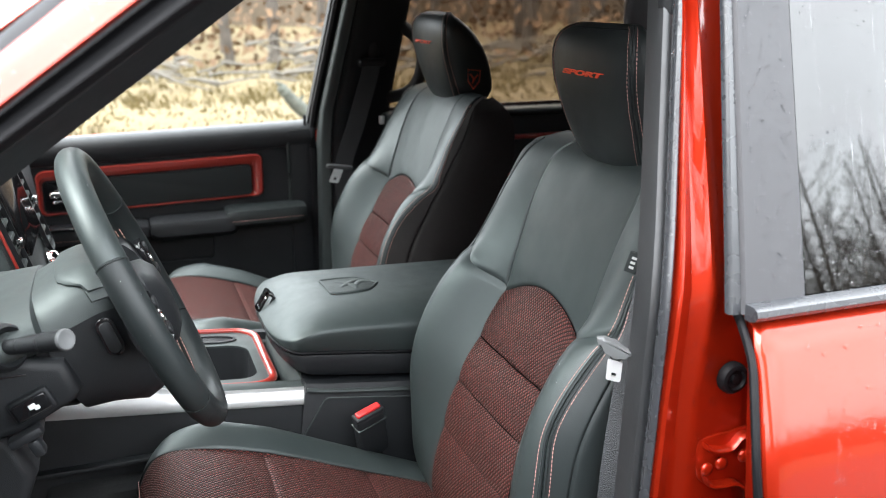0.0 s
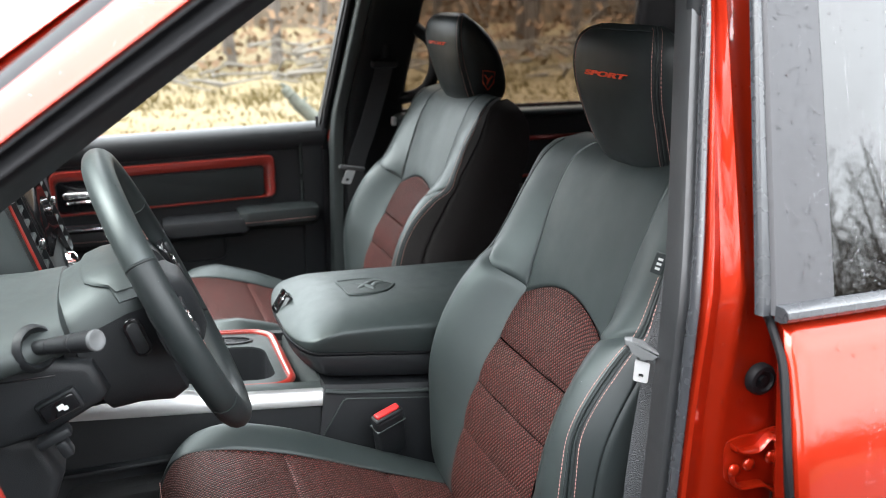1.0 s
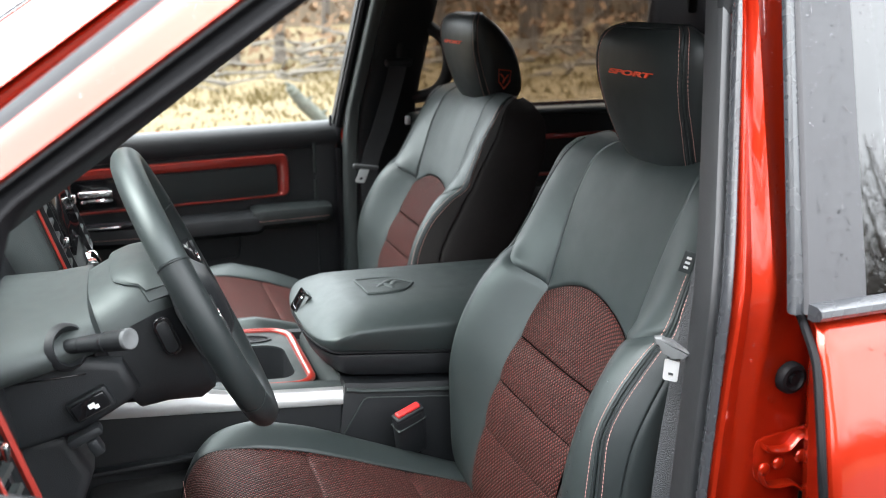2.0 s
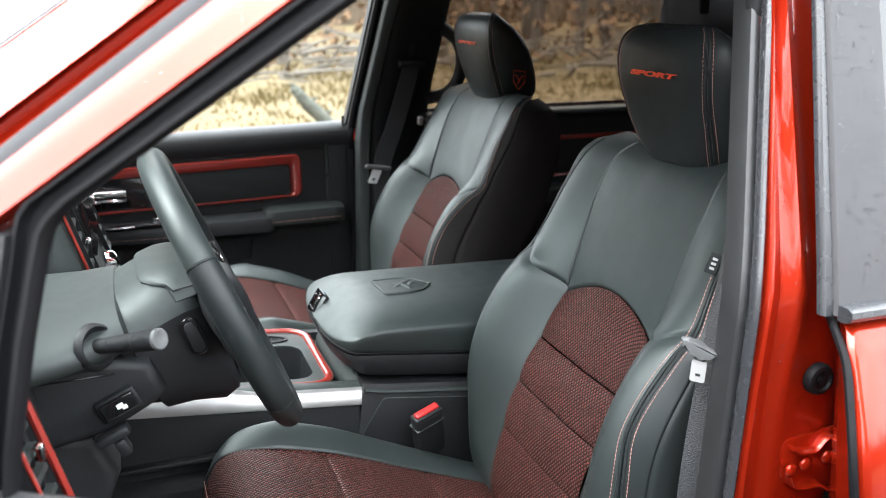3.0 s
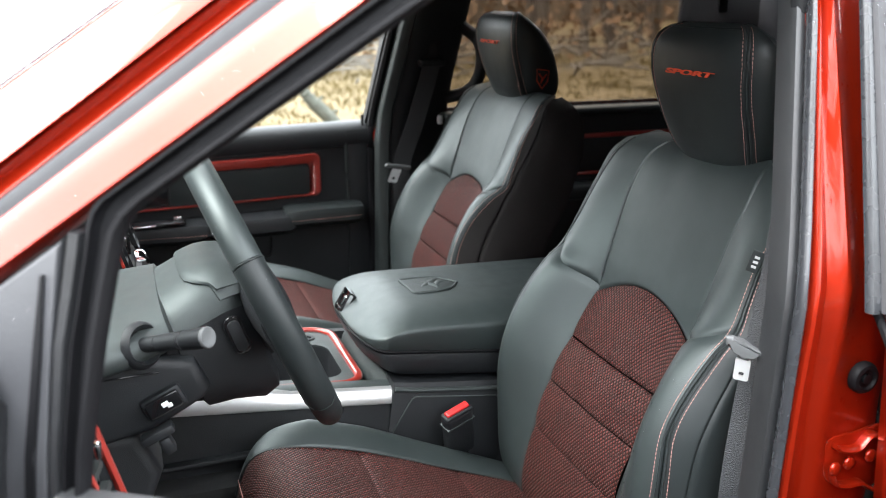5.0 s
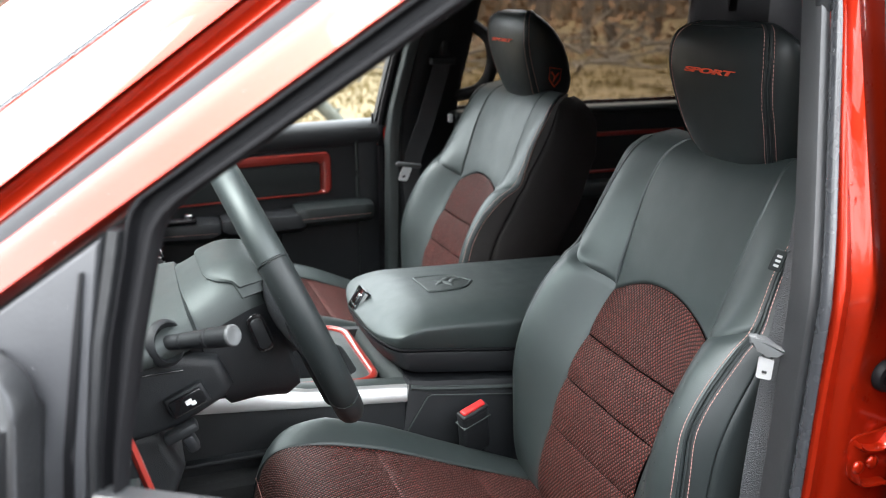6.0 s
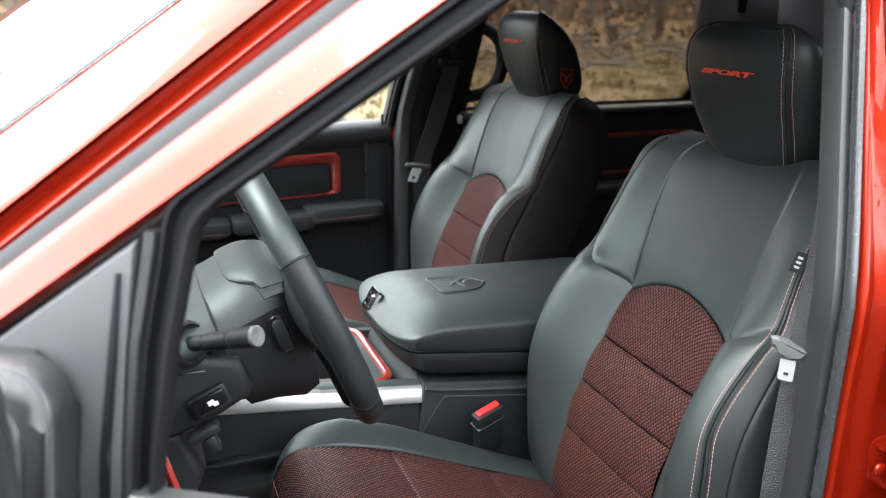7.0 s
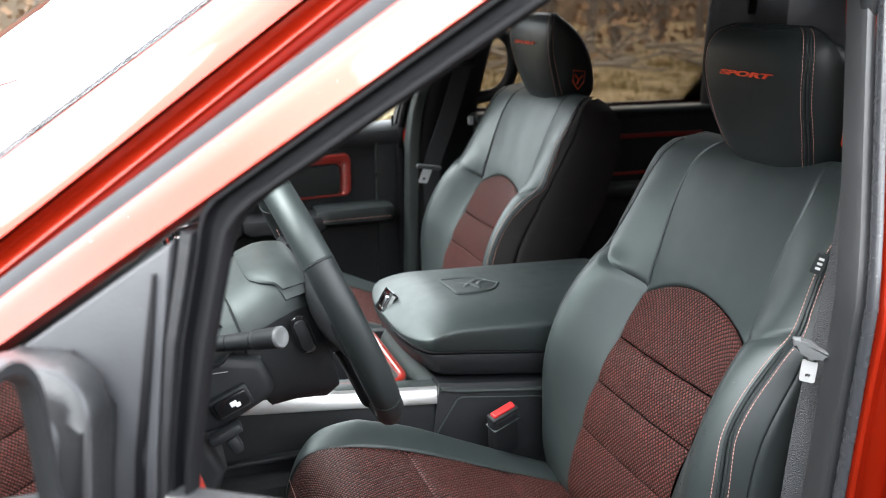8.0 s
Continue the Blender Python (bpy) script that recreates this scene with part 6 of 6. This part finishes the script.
def seat_belts():
    b = thing("seat_belt", "black driver's seat belt hanging beside the seat with a steel tongue", "seat belt", "seat belts", at=(0.56, 0.87, 0.75))
    pts = smooth_path([(0.628, 0.885, 1.74), (0.618, 0.880, 1.55), (0.597, 0.864, 1.42), (0.562, 0.843, 1.30), (0.538, 0.830, 1.18), (0.532, 0.828, 1.08), (0.540, 0.836, 0.95), (0.56, 0.86, 0.78)], 6)
    part("webbing", ribbon(pts, (0.75, -0.66, 0)), WEBBING, b)
    latch_plate(b, (0.515, 0.820, 1.331), (0.78, -0.62, -0.10), (-0.02, 0.06, -1), 0.66)
    part("anchor_cover", box(0.61, 0.885, 1.74, 0.05, 0.025, 0.12, 0.012, 3), PLASTIC, b)
    part("floor_anchor", box(0.56, 0.865, 0.75, 0.05, 0.03, 0.05, 0.01, 2), STEEL, b)
    tag = part("tag", box(0.576, 0.8905, 1.406, 0.015, 0.003, 0.028, 0.001, 1, Euler((0, radians(16), radians(-40))).to_matrix().to_4x4()), LEATHER_DARK, driver_seat, "small black airbag tag with pale marks")
    turn = Euler((0, radians(16), radians(-40))).to_matrix().to_4x4()
    for k in (-1, 0, 1):
        o = turn @ Vector((0.0, -0.0020, 0.0062 * k))
        part("tag_mark", box(0.576 + o.x, 0.8905 + o.y, 1.406 + o.z, 0.0060, 0.001, 0.0030, 0, 1, turn), STEEL, tag)
    f = thing("seat_belt", "black far-side seat belt on the centre pillar with a steel tongue", "seat belt", "seat belts", at=(0.62, 2.36, 0.75))
    pts = smooth_path([(0.665, 2.335, 1.555), (0.652, 2.340, 1.50), (0.617, 2.348, 1.38), (0.580, 2.352, 1.272), (0.580, 2.35, 1.18), (0.60, 2.35, 1.0), (0.62, 2.35, 0.78)], 6)
    part("webbing", ribbon(pts, (1, -0.1, 0)), WEBBING, f)
    part("guide", box(0.660, 2.332, 1.545, 0.075, 0.022, 0.022, 0.008, 3), PLASTIC, f)
    part("guide_cover", box(0.668, 2.340, 1.590, 0.030, 0.020, 0.075, 0.010, 3), PLASTIC, f)
    latch_plate(f, (0.564, 2.332, 1.268), (1, 0, -0.17), (-0.42, 0, -1), 1.0, True)


seat_belts()


# ---- rain drops on the rear door's film, glass and paint ----
def drops(name, label, n, xr, zr, depth, seed, big=0.0022, parent=None, small=0.0004):
    rnd = random.Random(seed)
    verts, faces = [], []
    for _ in range(n):
        x, z = rnd.uniform(*xr), rnd.uniform(*zr)
        r = small + (big - small) * rnd.random() ** 3
        y = depth(x, z)
        e = rnd.uniform(0.8, 1.6)
        i0 = len(verts)
        k = 7
        for rr, h in ((1.0, 0.0), (0.75, 0.35), (0.3, 0.55)):
            for q in range(k):
                a = 2 * math.pi * q / k
                verts.append((x + r * rr * math.cos(a), y - h * r, z + r * rr * e * math.sin(a)))
        verts.append((x, y - 0.58 * r, z))
        for lv in range(2):
            for q in range(k):
                faces.append((i0 + lv * k + q, i0 + lv * k + (q + 1) % k, i0 + (lv + 1) * k + (q + 1) % k, i0 + (lv + 1) * k + q))
        for q in range(k):
            faces.append((i0 + 2 * k + q, i0 + 2 * k + (q + 1) % k, i0 + 3 * k))
    me = bpy.data.meshes.new(name)
    me.from_pydata(verts, [], faces)
    me.materials.append(WATER)
    for p in me.polygons:
        p.use_smooth = True
    ob = under(new(name, me), parent, label)
    ob["kind"] = "stuff"
    return ob


rain = thing("rain_drops", "fine rain drops beading on the rear door", "water drops", kind="stuff", at=(0.7, 0.70, 1.40))
drops("film_drops", "", 620, (0.624, 0.684), (1.41, 1.76), lambda x, z: side(z) - 0.0032, 3, 0.0021, parent=rain, small=0.0007)
drops("strip_drops", "", 60, (0.616, 0.622), (1.40, 1.74), lambda x, z: side(z) + 0.0015, 4, 0.0012, parent=rain)
drops("pillar_drops", "", 500, (0.578, 0.66), (1.02, 1.72), lambda x, z: pillar_face(x, z) - 0.0002, 8, 0.0026, parent=rain)
drops("door_drops", "", 1500, (0.66, 0.95), (1.05, 1.375), lambda x, z: 0.7017 - door_bulge(z), 9, 0.0024, parent=rain)


def streaks():
    """Rivulets running down the dark side glass."""
    r2 = random.Random(14)
    bm = bmesh.new()
    for _ in range(16):
        x, z0, z1 = r2.uniform(0.70, 0.96), r2.uniform(1.41, 1.60), r2.uniform(1.58, 1.78)
        pts, rr = [], []
        for z in np.linspace(z1, z0, 14):
            x += r2.uniform(-0.0016, 0.0016)
            pts.append((x, side(z) + 0.0016, z))
            rr.append(r2.uniform(0.00005, 0.00012))
        tube(pts, rr, 6, bm=bm, flat=0.35)
    ob = part("glass_streaks", bm, WATER, rain)
    ob["kind"] = "stuff"


streaks()


def seat_drops():
    """Drops that blew in on the driver's outboard bolster and the wheel rim."""
    r2 = random.Random(23)
    def bead(bm, p, n, r):
        b2 = bmesh.ops.create_icosphere(bm, subdivisions=1, radius=r)
        for v in b2["verts"]:
            v.co = p + v.co - n * (0.55 * v.co.dot(n))
    bm = bmesh.new()
    for _ in range(46):
        z, u = r2.uniform(0.98, 1.27), -r2.uniform(0.62, 0.84)
        p = back_face(u, z)
        e = 1e-3
        n = (back_face(u + e, z) - p).cross(back_face(u, z + e) - p).normalized()
        if n.x > 0:
            n = -n
        bead(bm, p + n * 0.0002, n, 0.0007 + 0.0016 * r2.random() ** 2)
    part("seat_drops", bm, WATER, rain)["kind"] = "stuff"
    bm = bmesh.new()
    for _ in range(60):
        a, q = r2.uniform(20, 110), r2.uniform(1.7, 4.2)
        c = wheel_at(a, 0.1810)
        out = (c - WC).normalized()
        n = (out * -math.cos(q) - WN * math.sin(q)).normalized()
        n = n if n.dot(Vector((-0.3, -0.8, 0.5))) > 0 else -n
        bead(bm, c + n * 0.0196, n, 0.0004 + 0.0007 * r2.random() ** 2)
    part("wheel_drops", bm, WATER, rain)["kind"] = "stuff"
    bm = bmesh.new()
    out = Vector((-DS, -DC, 0.24)).normalized()
    for _ in range(130):
        z = r2.uniform(1.36, 1.55)
        a = r2.uniform(-0.25, 0.0)
        if line_z(1.545, 0.70, a) < z or a > -0.030 + 0.2 * (z - 1.55):
            continue
        bead(bm, door_at(a, z, -0.0042), out, 0.0004 + 0.0007 * r2.random() ** 3)
    for _ in range(80):
        a = r2.uniform(-0.30, 0.34)
        q = r2.random()
        z = line_z(1.585, 0.705, a) + q * 0.034
        bead(bm, door_at(a, z, 0.0005 + 0.010 * q * q), out, 0.0003 + 0.0005 * r2.random() ** 3)
    part("door_frame_drops", bm, WATER, rain)["kind"] = "stuff"


seat_drops()
drops("glass_drops", "", 900, (0.71, 0.95), (1.40, 1.74), lambda x, z: side(z) + 0.0015, 5, 0.0016, parent=rain)


# ---- outdoors ----
def ground_mat():
    m = bpy.data.materials.new("dead_grass_field")
    m.use_nodes = True
    n, l = m.node_tree.nodes, m.node_tree.links
    b = n["Principled BSDF"]
    b.inputs["Roughness"].default_value = 0.95
    tc = n.new("ShaderNodeTexCoord")
    a, c = n.new("ShaderNodeTexNoise"), n.new("ShaderNodeTexNoise")
    a.inputs["Scale"].default_value, a.inputs["Detail"].default_value = 0.7, 8
    c.inputs["Scale"].default_value, c.inputs["Detail"].default_value = 9.0, 6
    for t in (a, c):
        l.new(tc.outputs["Object"], t.inputs["Vector"])
    r = n.new("ShaderNodeValToRGB")
    r.color_ramp.elements[0].position, r.color_ramp.elements[0].color = 0.30, (0.060, 0.043, 0.022, 1)
    r.color_ramp.elements[1].position, r.color_ramp.elements[1].color = 0.62, (0.130, 0.097, 0.043, 1)
    e = r.color_ramp.elements.new(0.45)
    e.color = (0.104, 0.077, 0.034, 1)
    add = n.new("ShaderNodeMath")
    add.operation = "MULTIPLY_ADD"
    add.inputs[1].default_value, add.inputs[2].default_value = 0.5, 0.0
    mx = n.new("ShaderNodeMix")
    mx.inputs["Factor"].default_value = 0.5
    l.new(a.outputs["Fac"], mx.inputs["A"])
    l.new(c.outputs["Fac"], mx.inputs["B"])
    l.new(mx.outputs["Result"], r.inputs["Fac"])
    l.new(r.outputs["Color"], b.inputs["Base Color"])
    return m


FIELD = ground_mat()
GRAVEL = mat("wet_gravel", (0.052, 0.048, 0.043), 0.6, vary=0.5, vscale=3, grain=1.0, gscale=60)
STRAW = mat("dry_straw", (0.094, 0.072, 0.031), 0.9, vary=0.45, vscale=1.6, spec=0.1)
BARK = mat("grey_brown_bark", (0.075, 0.062, 0.052), 0.9, vary=0.5, vscale=3, grain=0.8, gscale=30)
BRUSH = mat("grey_dead_wood", (0.11, 0.098, 0.082), 0.9, vary=0.5, vscale=2)
LICHEN = mat("lichen_dark_bark", (0.075, 0.080, 0.066), 0.9, vary=0.85, vscale=7, grain=1.0, gscale=25)
LEAFLIT = mat("brown_dead_leaves", (0.125, 0.074, 0.039), 0.9, vary=0.6, vscale=1.5)

rnd = random.Random(7)
bm = bmesh.new()
bmesh.ops.create_grid(bm, x_segments=120, y_segments=120, size=70)
for v in bm.verts:
    d = max(0.0, v.co.y - 6)
    v.co.z = 0.10 * noise.noise(v.co * 0.4) * min(1, d / 4) + 0.012 * max(0, v.co.y - 24) ** 1.3 - 0.02
    if v.co.y < 6:
        v.co.z = 0.0 + 0.01 * noise.noise(v.co * 0.8) - 0.01
g = link("ground", bm, FIELD)
tagged(g, "pale dead-grass field rising to woodland", "field", kind="structure")
# far sheet out to the horizon
bm = bmesh.new()
bmesh.ops.create_grid(bm, x_segments=2, y_segments=2, size=900)
for v in bm.verts:
    v.co.z = -0.25
tagged(link("far_ground", bm, FIELD), "distant brown ground", "ground", kind="structure")
bm = box(0.3, -2.0, 0.004, 60, 9, 0.02, 0)
tagged(link("pavement", bm, GRAVEL), "wet gravel beside the truck", "gravel", kind="structure")


def grass():
    """Tussocks of dry straw over the field."""
    r2 = random.Random(11)
    verts, faces = [], []
    for _ in range(9000):
        x, y = r2.uniform(-9, 32), 7 + 18 * r2.random() ** 1.2
        nb = 5
        h0 = r2.uniform(0.03, 0.12)
        for _ in range(nb):
            a = r2.uniform(0, 6.28)
            h = h0 * r2.uniform(0.6, 1.2)
            lean = r2.uniform(0.1, 0.9) * h
            bx, by = x + r2.uniform(-0.2, 0.2), y + r2.uniform(-0.2, 0.2)
            i = len(verts)
            w = 0.011
            verts += [(bx - w, by, -0.08), (bx + w, by, -0.08), (bx + lean * math.cos(a) + w * 0.4, by + lean * math.sin(a), h * 0.8), (bx + lean * 1.5 * math.cos(a), by + lean * 1.5 * math.sin(a), h * 0.55)]
            faces.append((i, i + 1, i + 2, i + 3))
    me = bpy.data.meshes.new("dry_grass")
    me.from_pydata(verts, [], faces)
    me.materials.append(STRAW)
    tagged(new("dry_grass", me), "tussocks of pale dry grass", "grass", kind="stuff")


grass()


def brush_pile():
    """Heaps of grey cut branches at the wood's edge."""
    r2 = random.Random(5)
    bm = bmesh.new()
    for _ in range(420):
        x, y = r2.uniform(-8, 36), r2.uniform(17.5, 22)
        a, L = r2.uniform(0, 6.28), r2.uniform(0.5, 2.4)
        z = r2.uniform(0.0, 0.7)
        p = Vector((x, y, z))
        d = Vector((math.cos(a), math.sin(a) * 0.4, r2.uniform(-0.25, 0.35))) * L
        tube([p, p + d * 0.5 + Vector((0, 0, r2.uniform(-0.1, 0.1))), p + d], [r2.uniform(0.02, 0.07), 0.03, 0.008], 5, bm=bm)
    tagged(link("brush_pile", bm, BRUSH), "grey heaps of cut branches at the field's edge", "brush", kind="stuff")


brush_pile()


def bare_tree(x, y, h, seed, detail=2, trunk=0.14, z0=0.0, limbs=11):
    """A leafless tree: tapered trunk, forking limbs, fine twigs."""
    r2 = random.Random(seed)
    t = thing("bare_tree", "leafless grey-brown tree at the field's edge", "tree", "bare trees", at=(x, y, z0))
    bt, bc = bmesh.new(), bmesh.new()
    top = Vector((x + r2.uniform(-0.5, 0.5), y + r2.uniform(-0.5, 0.5), z0 + h))
    base = Vector((x, y, z0 - 0.2))
    pts = [base.lerp(top, q) + Vector((r2.uniform(-0.1, 0.1), r2.uniform(-0.1, 0.1), 0)) * (q > 0) for q in np.linspace(0, 1, 7)]
    tube(pts, [trunk * (1 - 0.9 * q) + 0.01 for q in np.linspace(0, 1, 7)], 8, bm=bt)

    def limb(p, d, L, r, lv):
        q = [p, p + d * L * 0.5 + Vector((r2.uniform(-.1, .1), r2.uniform(-.1, .1), 0.06)) * L, p + d * L + Vector((0, 0, 0.12 * L))]
        tube(q, [r, r * 0.7, r * 0.35], 4 if lv else 5, bm=bc)
        if lv < detail:
            for _ in range(4):
                t2 = r2.uniform(0.3, 1.0)
                pp = q[0].lerp(q[2], t2)
                dd = (d + Vector((r2.uniform(-.9, .9), r2.uniform(-.9, .9), r2.uniform(-.2, .7)))).normalized()
                limb(pp, dd, L * 0.55, r * 0.5, lv + 1)
    for i in range(limbs):
        q = 0.22 + 0.75 * i / limbs
        a = r2.uniform(0, 6.28)
        limb(base.lerp(top, q), Vector((math.cos(a), math.sin(a), r2.uniform(0.2, 0.8))).normalized(), h * 0.28 * (1.15 - q), trunk * 0.4 * (1.1 - q), 0)
    part("trunk", bt, BARK, t)
    part("crown", bc, BARK, t)
    return t


r3 = random.Random(21)
first = [bare_tree(0, 24, 9, 31 + k, 1, 0.13 + 0.03 * k) for k in range(3)]
for i in range(46):
    x, y = -10 + 46 * r3.random(), 22.5 + 12 * r3.random()
    t = copy_thing(first[i % 3], pose(x, y, 0.012 * max(0, y - 24) ** 1.3, 0, 0, r3.uniform(0, 360)))
for k, ob in enumerate(first):
    ob.matrix_basis = pose(3 + 6 * k, 24 + k, 0.0, 0, 0, 70 * k)
# trees on the near side of the truck, seen in its glass and paint
near = [bare_tree(3, -23, 12.5, 55, 3, 0.13, 0.0, 34), bare_tree(9, -25, 11.5, 56, 3, 0.12, 0.0, 34)]
r4 = random.Random(77)
for i in range(34):
    copy_thing(near[i % 2], pose(-28 + 2.0 * i + r4.uniform(-1, 1), r4.uniform(-29, -22), 0, 0, 0, r4.uniform(0, 360)))


for i in range(40):
    copy_thing(near[i % 2], pose(-30 + 1.8 * i + r4.uniform(-1, 1), r4.uniform(-40, -30), 0, 0, 0, r4.uniform(0, 360)))
for x, y in [(-13, -5), (-17, -8), (-22, -4), (-27, -9), (-20, -1)] + [(round(r4.uniform(-48, -27)), r4.uniform(-34, 4)) for _ in range(30)]:
    copy_thing(near[0 if x % 2 else 1], pose(x, y, 0, 0, 0, r4.uniform(0, 360)))


def undergrowth():
    """Low brown scrub and leaves filling the wood's edge."""
    r2 = random.Random(9)
    verts, faces = [], []
    for _ in range(9000):
        x, y = r2.uniform(-14, 44), r2.uniform(21, 36)
        z = 0.012 * max(0, y - 24) ** 1.3 + 3.2 * r2.random() ** 2.2
        s = r2.uniform(0.05, 0.16)
        a, b = r2.uniform(0, 6.28), r2.uniform(-0.8, 0.8)
        i = len(verts)
        c, d = math.cos(a) * s, math.sin(a) * s
        verts += [(x - c, y - d, z - s * b), (x + d * 0.5, y - c * 0.5, z - s * 0.6), (x + c, y + d, z + s * b), (x - d * 0.5, y + c * 0.5, z + s * 0.7)]
        faces.append((i, i + 1, i + 2, i + 3))
    me = bpy.data.meshes.new("undergrowth")
    me.from_pydata(verts, [], faces)
    me.materials.append(LEAFLIT)
    tagged(new("undergrowth", me), "brown leafy scrub along the wood", "scrub", kind="stuff")


undergrowth()
# brown depth of the wood behind the trunks
bm = bmesh.new()
N = 60
rows = []
for i in range(N + 1):
    x = -60 + 140 * i / N
    rows.append([(x, 40 + 2 * noise.noise(Vector((x * 0.2, 0, 0))), -0.5), (x, 40.5, 3.0), (x, 41, 6.0 + 2.0 * noise.noise(Vector((x * 0.3, 3, 0))))])
WOODS = mat("brown_winter_wood", (0.075, 0.055, 0.036), 0.95, vary=0.7, vscale=0.8)
tagged(link("backdrop", loft(rows, closed=False), WOODS), "brown winter woodland in the distance", "woodland", kind="structure")


rows = []
for i in range(N + 1):
    x = -60 + 140 * i / N
    rows.append([(x, -42 + 2 * noise.noise(Vector((x * 0.2, 5, 0))), -0.5), (x, -42.5, 3.0), (x, -43, 8.5 + 2.0 * noise.noise(Vector((x * 0.3, 9, 0))))])
tagged(link("backdrop", loft(rows, closed=False), WOODS), "brown winter woodland across the track", "woodland", kind="structure")


def fallen_branch():
    b = thing("fallen_branch", "lichen-grey broken branch leaning up from the field", "branch", at=(3.1, 11.6, 0.1))
    limb = smooth_path([(1.84, 10.4, 0.70), (1.90, 10.4, 0.62), (2.00, 10.4, 0.50), (2.18, 10.4, 0.32), (2.45, 10.4, 0.02)], 4)
    bm = tube(limb, [0.045, 0.060, 0.066, 0.058, 0.074, 0.062, 0.078, 0.070] + [0.085] * (len(limb) - 8), 10)
    for p, q in (((1.88, 10.4, 0.66), (1.79, 10.38, 0.75)), ((2.03, 10.4, 0.47), (2.10, 10.36, 0.58)), ((2.18, 10.4, 0.32), (2.28, 10.36, 0.42))):
        p, q = Vector(p), Vector(q)
        tube([p, p.lerp(q, 0.5) + Vector((0, 0, 0.02)), q], [0.035, 0.028, 0.012], 6, bm=bm)
    part("limb", bm, LICHEN, b)


fallen_branch()
